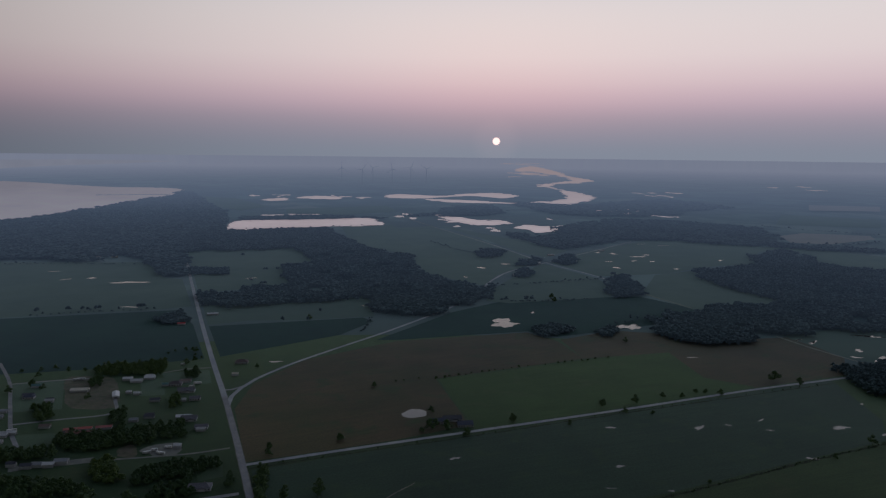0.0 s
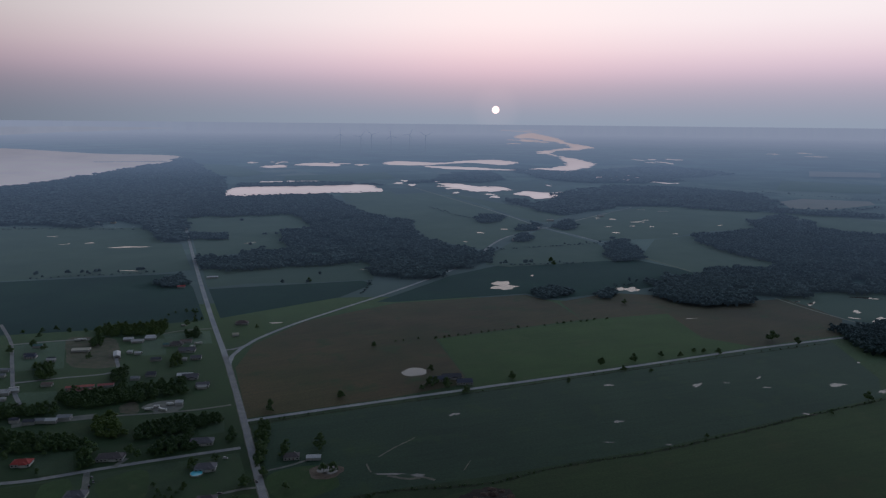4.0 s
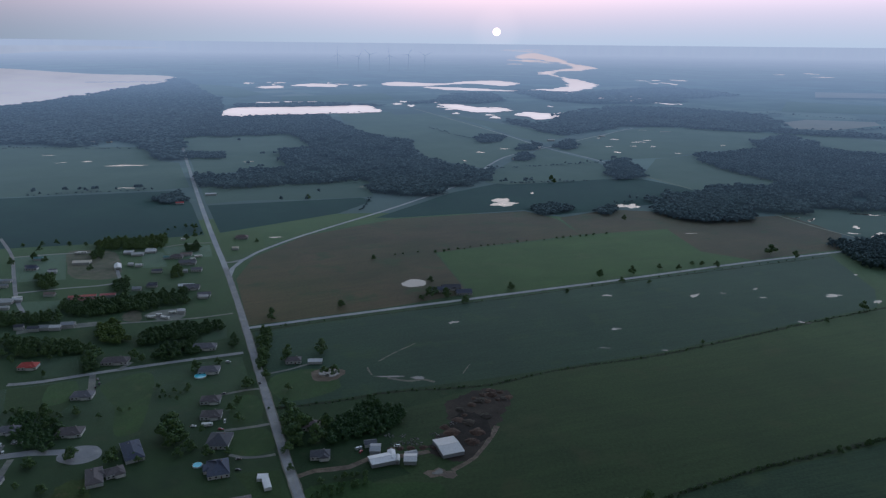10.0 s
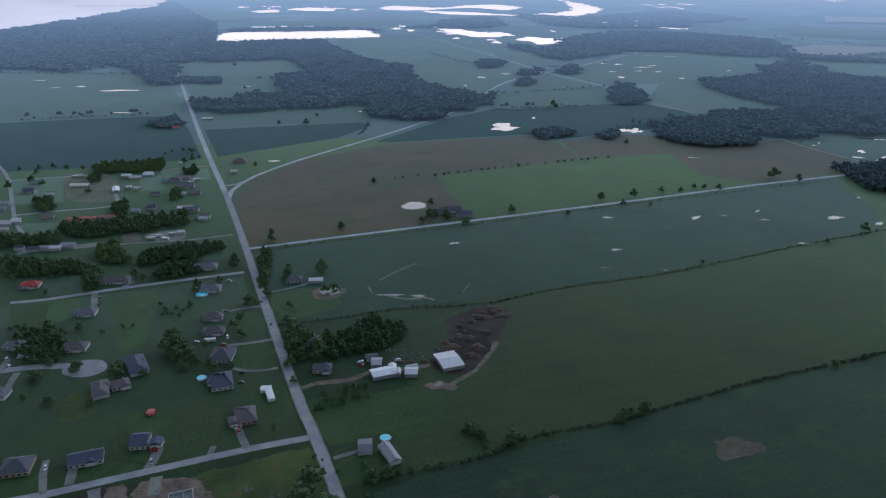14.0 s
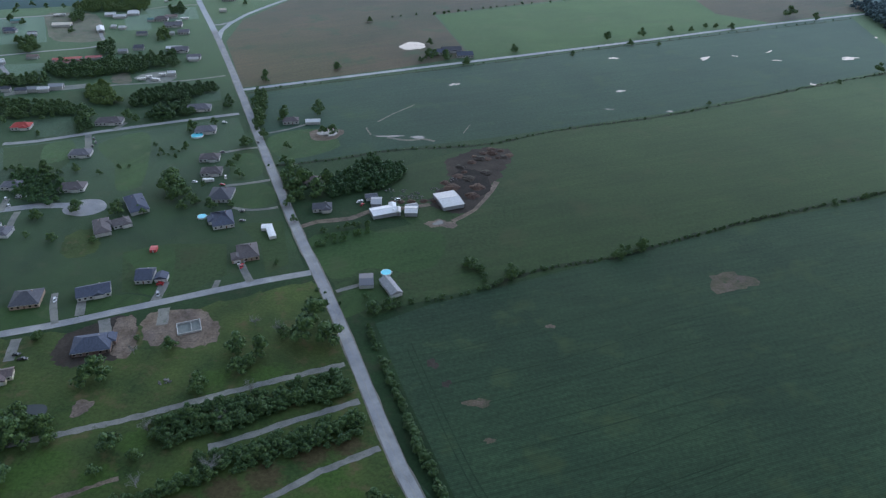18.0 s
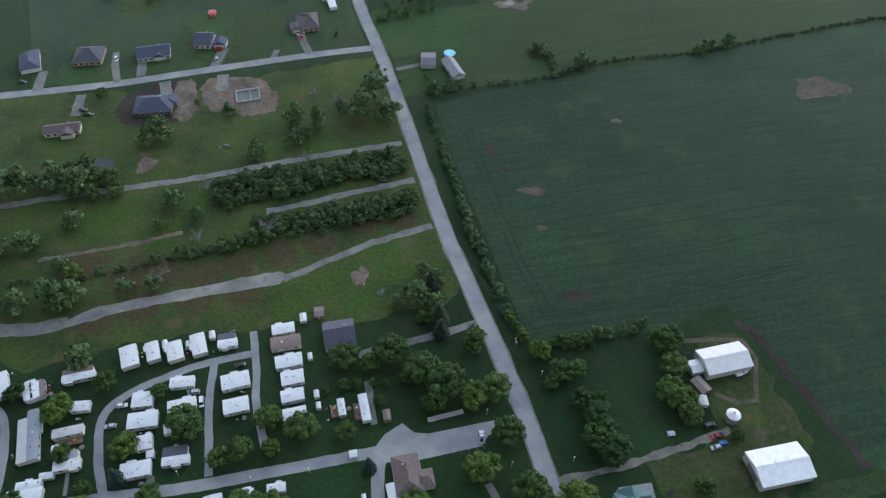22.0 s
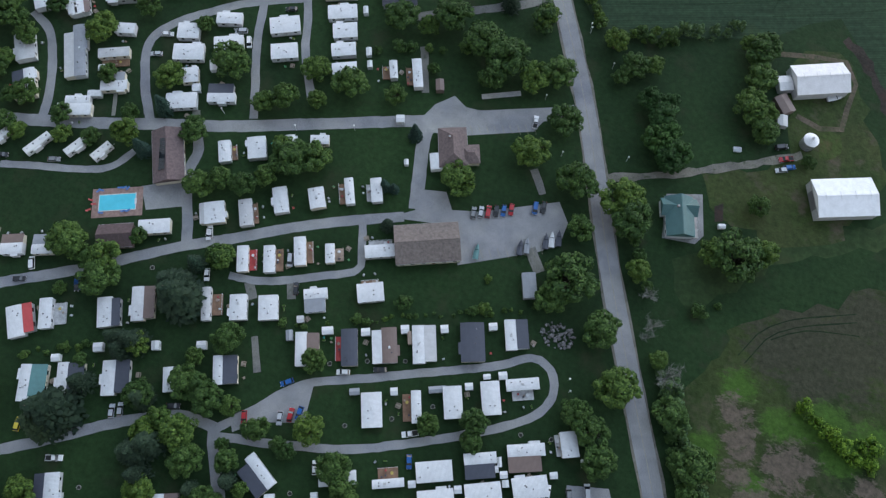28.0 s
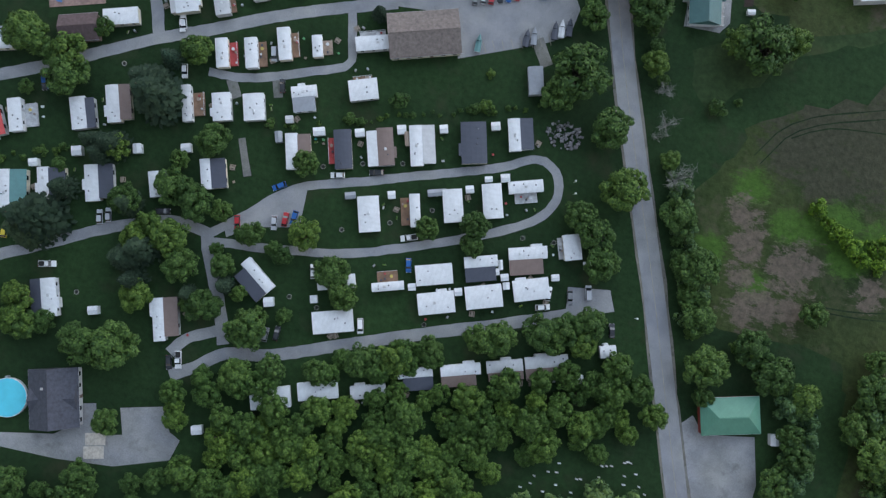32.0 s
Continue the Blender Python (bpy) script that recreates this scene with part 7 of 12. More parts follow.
def wind_turbine(x, y, h, turn):
    gx, gy, gz = lift(x, y)
    t = thing("wind_turbine", gx, gy, 0, "far pale wind turbine in the haze", "wind turbine", "wind turbines", gz)
    part("tower", tube_me(2.2, h, 10, 1.3), M_FAR, t)
    part("nacelle", box_me(3.0, 7.0, 3.0), M_FAR, t, pose(0, 0, h))
    for k in range(3):
        part("blade", tube_me(1.2, h * 0.5, 6, 0.3), M_FAR, t, pose(0, -4.0, h + 1.5, 0, turn + 120 * k))
    return t


def lounger(x, y, turn, color):
    t = thing("pool_lounger", x, y, turn, "red pool lounger on the terrace" if color is RED else "blue pool lounger on the terrace", "lounger", "pool loungers", 0.16)
    part("seat", box_me(1.3, 0.6, 0.08), M_PAINT, t, pose(0, 0, 0.3), color)
    part("backrest", box_me(0.7, 0.6, 0.08), M_PAINT, t, pose(-0.85, 0, 0.42, 0, 35), color)
    for a in (-0.5, 0.5):
        for b in (-0.25, 0.25):
            part("leg", box_me(0.06, 0.06, 0.3), M_METAL, t, pose(a, b, 0))
    return t

# the mobile home park
mobile_home(-81.7, 52.8, 109, 9.2, 3.8, WHITE, deck=-2.6, deck_color=RED, seed=1, label="white-roofed mobile home with a dark red deck")
mobile_home(-72.7, 55.3, 109, 9.6, 3.8, WHITE, deck=-2.6, deck_color=WOOD, seed=2, label="white-roofed mobile home with a brown wooden deck")
mobile_home(-63.3, 61.0, 110, 10.3, 4.0, WHITE, deck=-2.4, deck_color=WOOD, seed=3, label="white-roofed mobile home with a brown wooden deck")
mobile_home(-52.9, 63.1, 109, 6.8, 3.1, WHITE, deck=-3.0, deck_color=TAN, seed=4, label="white-roofed mobile home with a tan deck")
mobile_home(-36.0, 68.9, 20, 10.9, 4.5, WHITE, deck=2.2, deck_color=PALE, seed=5, label="white-roofed mobile home with a pale grey deck")
mobile_home(-139.3, 16.0, 111, 10.4, 4.1, WHITE, deck=-4.0, deck_color=PALE, seed=6, label="white-roofed mobile home with a pale grey deck")
mobile_home(-120.1, 21.9, 112, 10.2, 4.8, WHITE, side=-2.6, side_roof=SLATE, seed=7, label="white-roofed mobile home with a slate-dark roofed addition")
mobile_home(-110.4, 27.7, 110, 11.9, 4.1, WHITE, side=-3.4, side_roof=BROWN, seed=8, label="white-roofed mobile home with a brown roofed addition")
mobile_home(-88.0, 34.1, 109, 11.5, 2.9, PALE, deck=-3.6, deck_color=WOOD, seed=9, label="pale grey-roofed mobile home with a brown wooden deck")
mobile_home(-77.0, 36.0, 109, 8.8, 5.7, WHITE, seed=10, label="white-roofed mobile home standing on mown grass")
mobile_home(-67.1, 38.7, 109, 8.4, 6.5, WHITE, seed=11, label="white-roofed mobile home standing on mown grass")
mobile_home(-53.0, 47.8, 21, 7.9, 3.5, WHITE, side=-4.6, side_roof=GREY, seed=12, label="white-roofed mobile home with a grey roofed addition")
mobile_home(-34.9, 53.5, 22, 9.0, 6.5, WHITE, deck=1.6, deck_color=WOOD, seed=13, label="white-roofed mobile home with a brown wooden deck")
mobile_home(-51.5, 28.2, 108, 11.3, 3.8, WHITE, side=-4.0, side_roof=BROWN, seed=14, label="white-roofed mobile home with a brown roofed addition")
mobile_home(-36.0, 33.2, 108, 12.4, 5.4, SLATE, deck=2.2, deck_color=RED, seed=15, label="slate-dark-roofed mobile home with a dark red deck")
mobile_home(-23.2, 37.6, 109, 11.9, 5.1, BROWN, side=3.2, side_roof=WHITE, seed=16, label="brown-roofed mobile home with a white roofed addition")
mobile_home(-13.7, 40.6, 108, 12.8, 4.0, WHITE, side=-3.9, side_roof=PALE, seed=17, label="white-roofed mobile home with a pale grey roofed addition")
mobile_home(3.8, 46.4, 107, 13.2, 8.0, SLATE, seed=18, label="slate-dark-roofed mobile home standing on mown grass")
mobile_home(15.8, 52.4, 108, 10.3, 3.8, WHITE, side=-4.0, side_roof=SLATE, seed=19, label="white-roofed mobile home with a slate-dark roofed addition")
mobile_home(-135.8, -7.4, 106, 11.9, 3.5, WHITE, side=-5.0, side_roof=TEAL, seed=20, label="white-roofed mobile home with a teal green roofed addition")
mobile_home(-124.4, -2.6, 109, 10.1, 3.5, WHITE, side=-5.0, side_roof=SLATE, seed=21, label="white-roofed mobile home with a slate-dark roofed addition")
mobile_home(-109.7, 1.6, 109, 11.4, 4.3, WHITE, side=-4.4, side_roof=SLATE, seed=22, label="white-roofed mobile home with a slate-dark roofed addition")
mobile_home(-90.5, 6.5, 111, 8.0, 3.4, WHITE, side=-3.8, side_roof=SLATE, seed=23, label="white-roofed mobile home with a slate-dark roofed addition")
mobile_home(-75.8, 13.9, 110, 9.5, 3.2, WHITE, side=-4.6, side_roof=SLATE, seed=24, label="white-roofed mobile home with a slate-dark roofed addition")
mobile_home(-22.5, 15.4, 109, 11.2, 6.6, WHITE, seed=25, label="white-roofed mobile home standing on mown grass")
mobile_home(-8.6, 20.4, 108, 10.4, 3.1, WHITE, deck=3.0, deck_color=WOOD, seed=26, label="white-roofed mobile home with a brown wooden deck")
mobile_home(2.7, 25.1, 109, 10.4, 6.1, WHITE, seed=27, label="white-roofed mobile home standing on mown grass")
mobile_home(14.5, 29.9, 109, 10.9, 6.1, WHITE, seed=28, label="white-roofed mobile home standing on mown grass")
mobile_home(23.6, 37.2, 20, 10.9, 3.7, WHITE, deck=-3.2, deck_color=PALE, seed=29, label="white-roofed mobile home with a pale grey deck")
mobile_home(-26.6, -8.2, 20, 11.8, 4.2, WHITE, seed=30, label="white-roofed mobile home standing on mown grass")
mobile_home(-10.5, -5.2, 20, 10.0, 2.6, WHITE, deck=3.6, deck_color=WOOD, seed=31, label="white-roofed mobile home with a brown wooden deck")
mobile_home(2.7, 2.3, 20, 11.5, 6.3, WHITE, seed=32, label="white-roofed mobile home standing on mown grass")
mobile_home(16.0, 10.2, 20, 10.4, 3.5, WHITE, side=-4.4, side_roof=SLATE, seed=33, label="white-roofed mobile home with a slate-dark roofed addition")
mobile_home(29.8, 16.8, 19, 12.1, 3.8, WHITE, side=-4.8, side_roof=BROWN, seed=34, label="white-roofed mobile home with a brown roofed addition")
mobile_home(-24.3, -20.6, 20, 12.7, 6.8, WHITE, seed=35, label="white-roofed mobile home standing on mown grass")
mobile_home(5.7, -6.2, 21, 11.5, 6.7, WHITE, seed=36, label="white-roofed mobile home standing on mown grass")
mobile_home(19.8, -0.3, 21, 11.5, 7.1, WHITE, seed=37, label="white-roofed mobile home standing on mown grass")
mobile_home(33.8, 5.9, 22, 11.2, 6.5, WHITE, seed=38, label="white-roofed mobile home standing on mown grass")
mobile_home(43.0, 22.4, 111, 8.0, 5.4, WHITE, deck=1.5, deck_color=PALE, seed=39, label="white-roofed mobile home with a pale grey deck")
mobile_home(-112.6, -36.8, 110, 12.0, 4.6, WHITE, side=3.2, side_roof=SLATE, seed=40, label="white-roofed mobile home with a slate-dark roofed addition")
mobile_home(-77.4, -34.4, 109, 13.4, 3.5, WHITE, side=-4.2, side_roof=BROWN, seed=41, label="white-roofed mobile home with a brown roofed addition")
mobile_home(-36.8, -48.9, 20, 12.4, 6.4, WHITE, seed=42, label="white-roofed mobile home standing on mown grass")
mobile_home(-23.0, -42.7, 20, 12.4, 5.5, WHITE, seed=43, label="white-roofed mobile home standing on mown grass")
mobile_home(-7.6, -38.9, 20, 11.0, 4.0, PALE, seed=44, label="pale grey-roofed mobile home standing on mown grass")
mobile_home(5.2, -29.3, 20, 10.7, 2.9, WHITE, side=-4.0, side_roof=SLATE, seed=45, label="white-roofed mobile home with a slate-dark roofed addition")
mobile_home(18.8, -24.6, 20, 12.5, 3.4, WHITE, side=-3.4, side_roof=BROWN, seed=46, label="white-roofed mobile home with a brown roofed addition")
mobile_home(32.0, -19.8, 20, 11.3, 3.6, PALE, side=-2.6, side_roof=BROWN, seed=47, label="pale grey-roofed mobile home with a brown roofed addition")
mobile_home(44.5, -15.0, 20, 13.5, 3.6, PALE, side=-3.4, side_roof=BROWN, seed=48, label="pale grey-roofed mobile home with a brown roofed addition")
mobile_home(62.6, -6.7, 20, 4.9, 3.6, WHITE, seed=49, label="white-roofed mobile home standing on mown grass")
mobile_home(-51.1, -12.7, -34, 12.1, 3.4, WHITE, side=-4.2, side_roof=SLATE, seed=50, label="white-roofed mobile home set slantwise beside trees")
mobile_home(-162.8, 90.5, 17, 12.5, 4.8, WHITE, seed=51, label="white-roofed mobile home standing on mown grass")
mobile_home(-163.1, 94.5, 17, 8.8, 3.2, WHITE, seed=52, label="white-roofed mobile home standing on mown grass")
mobile_home(-152.6, 104.0, 20, 9.7, 4.0, WHITE, side=3.6, side_roof=GREY, seed=53, label="white-roofed mobile home with a grey roofed addition")
mobile_home(-158.4, 117.3, 21, 11.5, 3.9, PALE, deck=-3.0, deck_color=WOOD, seed=54, label="pale grey-roofed mobile home with a brown wooden deck")
mobile_home(-158.5, 128.6, 13, 7.3, 4.4, WHITE, seed=55, label="white-roofed mobile home standing on mown grass")
mobile_home(-171.4, 114.5, 115, 22.6, 4.3, GREY, side=3.6, side_roof=PALE, seed=56, label="grey-roofed mobile home with a pale grey roofed addition")
mobile_home(-192.2, 110.2, 119, 11.6, 7.2, PALE, seed=57, label="pale grey-roofed mobile home standing on mown grass")
mobile_home(-183.6, 96.4, 119, 12.0, 4.0, WHITE, side=4.2, side_roof=SLATE, seed=58, label="white-roofed mobile home with a slate-dark roofed addition")
mobile_home(-181.3, 133.0, 119, 7.8, 6.1, WHITE, side=-2.0, side_roof=BROWN, seed=59, label="white-roofed mobile home with a brown roofed addition")
mobile_home(-134.6, 134.5, 14, 8.1, 6.7, WHITE, seed=60, label="white-roofed mobile home standing on mown grass")
mobile_home(-131.1, 125.6, 16, 11.5, 6.9, WHITE, seed=61, label="white-roofed mobile home standing on mown grass")
mobile_home(-126.7, 116.3, 21, 6.0, 6.2, WHITE, seed=62, label="white-roofed mobile home standing on mown grass")
mobile_home(-125.8, 105.1, 19, 11.2, 6.3, WHITE, seed=63, label="white-roofed mobile home standing on mown grass")
mobile_home(-111.9, 110.5, 16, 10.2, 3.6, WHITE, side=4.0, side_roof=SLATE, seed=64, label="white-roofed mobile home with a slate-dark roofed addition")
mobile_home(-121.4, 144.3, 14, 9.7, 4.8, WHITE, seed=65, label="white-roofed mobile home standing on mown grass")
mobile_home(-117.7, 133.7, 21, 11.1, 5.9, WHITE, seed=66, label="white-roofed mobile home standing on mown grass")
mobile_home(-99.6, 147.6, 23, 11.4, 7.1, WHITE, seed=67, label="white-roofed mobile home standing on mown grass")
mobile_home(-95.9, 136.3, 21, 10.0, 6.6, WHITE, seed=68, label="white-roofed mobile home standing on mown grass")
mobile_home(-79.8, 159.7, 20, 11.3, 6.1, WHITE, seed=69, label="white-roofed mobile home standing on mown grass")
mobile_home(-76.2, 151.8, 20, 9.3, 6.5, WHITE, seed=70, label="white-roofed mobile home standing on mown grass")
mobile_home(-74.1, 143.5, 21, 9.2, 5.6, WHITE, seed=71, label="white-roofed mobile home standing on mown grass")
mobile_home(-71.2, 135.6, 21, 9.3, 4.8, WHITE, seed=72, label="white-roofed mobile home standing on mown grass")
mobile_home(-52.9, 140.4, 110, 7.5, 2.8, WHITE, deck=3.0, deck_color=WOOD, seed=73, label="white-roofed mobile home with a brown wooden deck")
mobile_home(-43.6, 141.4, 110, 12.2, 3.5, WHITE, deck=2.6, deck_color=WOOD, seed=74, label="white-roofed mobile home with a brown wooden deck")
mobile_home(-102.6, 89.9, 113, 8.3, 4.3, WHITE, deck=-2.0, deck_color=WOOD, seed=75, label="white-roofed mobile home with a brown wooden deck")
mobile_home(-91.8, 94.6, 112, 8.5, 6.6, WHITE, seed=76, label="white-roofed mobile home standing on mown grass")
mobile_home(-81.0, 101.1, 111, 3.5, 3.5, WHITE, side=3.0, side_roof=SLATE, seed=77, label="white-roofed mobile home with a slate-dark roofed addition")
mobile_home(-70.5, 104.1, 16, 6.7, 3.5, WHITE, seed=78, label="white-roofed mobile home standing on mown grass")
mobile_home(-97.5, 66.3, 113, 8.0, 7.2, WHITE, side=1.6, side_roof=PALE, seed=79, label="white-roofed mobile home with a pale grey roofed addition")
mobile_home(-86.7, 69.4, 114, 9.8, 4.6, PALE, deck=-1.6, deck_color=WOOD, seed=80, label="pale grey-roofed mobile home with a brown wooden deck")
mobile_home(-76.4, 77.4, 115, 9.7, 5.0, WHITE, seed=81, label="white-roofed mobile home standing on mown grass")
mobile_home(-64.1, 81.8, 116, 7.7, 5.5, WHITE, seed=82, label="white-roofed mobile home standing on mown grass")
mobile_home(-53.6, 87.6, 112, 9.9, 3.1, WHITE, deck=2.4, deck_color=WOOD, seed=83, label="white-roofed mobile home with a brown wooden deck")
mobile_home(-44.3, 90.7, 111, 9.1, 3.9, WHITE, deck=1.8, deck_color=PALE, seed=84, label="white-roofed mobile home with a pale grey deck")
mobile_home(-116.0, 55.5, 20, 10.9, 5.1, WHITE, seed=85, label="white-roofed mobile home standing on mown grass")
mobile_home(-160.7, 34.1, 19, 7.4, 4.0, WHITE, side=3.2, side_roof=BROWN, seed=86, label="white-roofed mobile home with a brown roofed addition")
mobile_home(-150.3, 36.9, 18, 7.0, 3.5, WHITE, side=3.6, side_roof=GREY, seed=87, label="white-roofed mobile home with a grey roofed addition")
mobile_home(-147.8, 10.6, 120, 10.9, 5.3, WHITE, side=-3.0, side_roof=RED, seed=88, label="white-roofed mobile home with a dark red roofed addition")
mobile_home(-171.2, 31.4, 19, 9.3, 4.6, WHITE, side=3.0, side_roof=BROWN, seed=89, label="white-roofed mobile home with a brown roofed addition")
mobile_home(-159.5, 6.5, 120, 10.3, 5.6, WHITE, seed=90, label="white-roofed mobile home standing on mown grass")
motor_home(-170.0, 74.0, 59, 10.8, 3.0, 91)
motor_home(-155.2, 78.4, 59, 12.4, 3.0, 92)
motor_home(-146.2, 77.6, 62, 8.3, 3.0, 93)
motor_home(-184.4, 72.9, 58, 7.6, 3.0, 94)
mobile_home(-148.3, 153.9, 119, 10.8, 7.0, WHITE, seed=95, label="white-roofed mobile home standing on mown grass")
mobile_home(-139.2, 157.5, 118, 9.6, 5.3, WHITE, seed=96, label="white-roofed mobile home standing on mown grass")
mobile_home(-129.9, 158.9, 118, 9.6, 6.5, WHITE, seed=97, label="white-roofed mobile home standing on mown grass")
mobile_home(-120.9, 163.4, 117, 10.9, 6.1, WHITE, seed=98, label="white-roofed mobile home standing on mown grass")
mobile_home(-108.5, 165.4, 18, 8.1, 3.9, WHITE, side=3.4, side_roof=SLATE, seed=99, label="white-roofed mobile home with a slate-dark roofed addition")
mobile_home(-86.4, 175.8, 19, 9.7, 5.2, WHITE, seed=100, label="white-roofed mobile home standing on mown grass")
mobile_home(-83.5, 168.9, 18, 12.8, 6.3, BROWN, seed=101, label="brown-roofed mobile home standing on mown grass")
mobile_home(-216.3, 127.4, 129, 10.7, 7.2, WHITE, seed=102, label="white-roofed mobile home standing on mown grass")
mobile_home(-195.9, 133.8, 124, 12.4, 7.2, WHITE, seed=103, label="white-roofed mobile home standing on mown grass")
mobile_home(-181.7, 133.2, 122, 9.6, 4.2, WHITE, side=-2.4, side_roof=BROWN, seed=104, label="white-roofed mobile home with a brown roofed addition")
mobile_home(-165.3, 141.9, 21, 13.0, 3.5, WHITE, side=2.6, side_roof=BROWN, seed=105, label="white-roofed mobile home with a brown roofed addition")
shed(-117.7, 10.2, 20, 3.2, 3.1, WHITE)
shed(-99.4, 16.0, 110, 3.1, 2.7, WHITE)
shed(-84.5, 20.3, 20, 3.2, 2.9, WHITE)
shed(-45.1, 36.8, 20, 3.8, 2.7, WHITE)
shed(-32.4, 39.9, 20, 3.1, 2.6, WHITE)
shed(-19.7, 44.5, 20, 2.9, 2.9, WHITE)
shed(-6.7, 48.3, 20, 2.7, 2.7, WHITE)
shed(9.2, 53.7, 20, 2.9, 2.6, WHITE)
shed(16.6, 38.3, 20, 2.9, 2.6, WHITE)
shed(11.5, 36.5, 20, 2.5, 1.8, WHITE)
shed(-17.2, 23.3, 19, 2.5, 2.5, WHITE)
shed(6.5, 31.7, 19, 2.7, 2.4, WHITE)
shed(-32.2, -15.4, 110, 2.5, 2.3, WHITE)
shed(-3.1, -3.4, 19, 2.5, 2.3, WHITE)
shed(11.6, -1.0, 19, 2.5, 2.5, WHITE)
shed(24.7, 7.4, 19, 2.5, 2.3, WHITE)
shed(40.4, 11.6, 19, 2.5, 2.2, WHITE)
shed(25.9, 4.9, 109, 2.3, 2.2, WHITE)
shed(22.4, 10.9, 109, 3.2, 1.4, WHITE)
shed(49.5, 18.1, 109, 2.7, 2.5, WHITE)
shed(-98.4, -37.2, 19, 3.2, 2.7, WHITE)
shed(-45.7, -20.0, 19, 3.2, 3.0, WHITE)
shed(-56.5, -64.8, 19, 3.4, 2.8, WHITE)
shed(56.0, -17.9, 19, 3.2, 3.0, WHITE)
shed(-129.9, 3.0, 20, 2.8, 2.5, WHITE)
shed(21.4, 8.3, 19, 2.5, 2.2, WHITE)
shed(-55.3, 38.0, 21, 2.5, 2.4, PALE, label="small pale grey garden shed on grass")
shed(-57.1, 31.7, 111, 3.6, 2.3, GREY, label="small grey garden shed on grass")
shed(-29.9, 19.6, 20, 3.4, 2.2, GREY, label="small grey garden shed on grass")
shed(-3.4, 27.9, 20, 6.0, 2.2, GREY, label="small grey garden shed on grass")
shed(-17.3, 42.1, 110, 4.6, 1.5, TAN, label="small tan garden shed on grass")
shed(-159.9, 98.8, 19, 2.5, 2.7, WHITE)
shed(-157.4, 99.5, 19, 2.5, 2.7, WHITE)
shed(-71.5, 163.5, 109, 3.4, 2.0, WHITE)
shed(-64.6, 145.7, 109, 3.5, 2.2, WHITE)
shed(-62.6, 140.5, 109, 3.0, 2.0, WHITE)
shed(-122.9, 112.2, 19, 3.0, 3.2, WHITE)
shed(-160.5, 110.0, 19, 2.6, 3.0, WHITE)
shed(-120.1, 123.1, 113, 4.5, 2.8, WHITE)
shed(-37.2, 104.7, 108, 2.1, 1.7, WHITE)
shed(-135.7, 162.2, 113, 4.1, 2.2, WHITE)
shed(-125.8, 163.3, 112, 3.1, 1.7, WHITE)
shed(-116.9, 169.3, 111, 4.1, 2.5, WHITE)
shed(-207.0, 134.7, 14, 3.6, 4.4, WHITE)
shed(-204.2, 137.1, 14, 2.9, 3.5, WHITE)
shed(-79.3, 183.3, 107, 4.5, 3.0, WHITE)
shed(-72.9, 187.1, 14, 4.3, 5.5, BROWN, label="small brown garden shed on grass")
# cars
car(-97.2, 58.6, 286, (0.72, 0.73, 0.74), "sedan", "white car parked on asphalt")
car(-92.3, 44.3, 286, (0.72, 0.73, 0.74), "sedan", "white car parked on asphalt")
car(-66.1, 57.4, 286, (0.42, 0.44, 0.47), "van", "silver minivan parked on asphalt")
car(-60.7, 48.1, 106, (0.03, 0.032, 0.036), "sedan", "black car parked on asphalt")
car(-35.7, 24.9, 195, (0.72, 0.73, 0.74), "sedan", "white car parked on asphalt")
car(-23.9, 29.1, 196, (0.03, 0.032, 0.036), "sedan", "black car parked on asphalt")
car(-52.8, 16.5, 216, (0.02, 0.10, 0.32), "sedan", "blue car parked on asphalt")
car(-62.6, 1.7, 286, (0.35, 0.02, 0.025), "sedan", "red car parked on gravel")
car(-51.2, 4.7, 281, (0.42, 0.44, 0.47), "sedan", "silver car parked on gravel")
car(-48.1, 6.7, 94, (0.35, 0.02, 0.025), "sedan", "red car parked on gravel")
car(-45.5, 8.0, 268, (0.02, 0.10, 0.32), "sedan", "blue car parked on gravel")
car(-8.2, 11.6, 203, (0.72, 0.73, 0.74), "truck", "white pickup truck parked on gravel")
car(-34.9, -7.0, 106, (0.72, 0.73, 0.74), "sedan", "white car parked on gravel")
car(-15.7, -19.8, 286, (0.72, 0.73, 0.74), "van", "white minivan parked on gravel")
car(-44.2, -30.4, 91, (0.20, 0.21, 0.22), "sedan", "grey car parked on gravel")
car(-40.8, -29.1, 91, (0.03, 0.032, 0.036), "sedan", "black car parked on gravel")
car(-68.6, -45.4, 286, (0.72, 0.73, 0.74), "truck", "white pickup truck parked on gravel")
car(-71.2, -46.9, 286, (0.03, 0.032, 0.036), "sedan", "black car parked on gravel")
car(-117.1, -27.0, 15, (0.72, 0.73, 0.74), "truck", "white pickup truck parked on gravel")
car(-105.3, -8.2, 106, (0.42, 0.44, 0.47), "sedan", "silver car parked on gravel")
car(-102.8, -6.9, 106, (0.42, 0.44, 0.47), "sedan", "silver car parked on gravel")
car(-86.4, -1.1, 15, (0.03, 0.032, 0.036), "sedan", "black car parked on gravel")
car(-134.3, 28.5, 287, (0.03, 0.032, 0.036), "sedan", "black car parked on asphalt")
car(-134.9, 39.4, 286, (0.03, 0.032, 0.036), "sedan", "black car parked on asphalt")
car(-6.0, 3.0, 285, (0.02, 0.10, 0.32), "sedan", "blue car parked on gravel")
car(39.1, 1.4, 19, (0.72, 0.73, 0.74), "sedan", "white car parked on gravel")
car(46.8, 6.7, 285, (0.20, 0.21, 0.22), "sedan", "grey car parked on gravel")
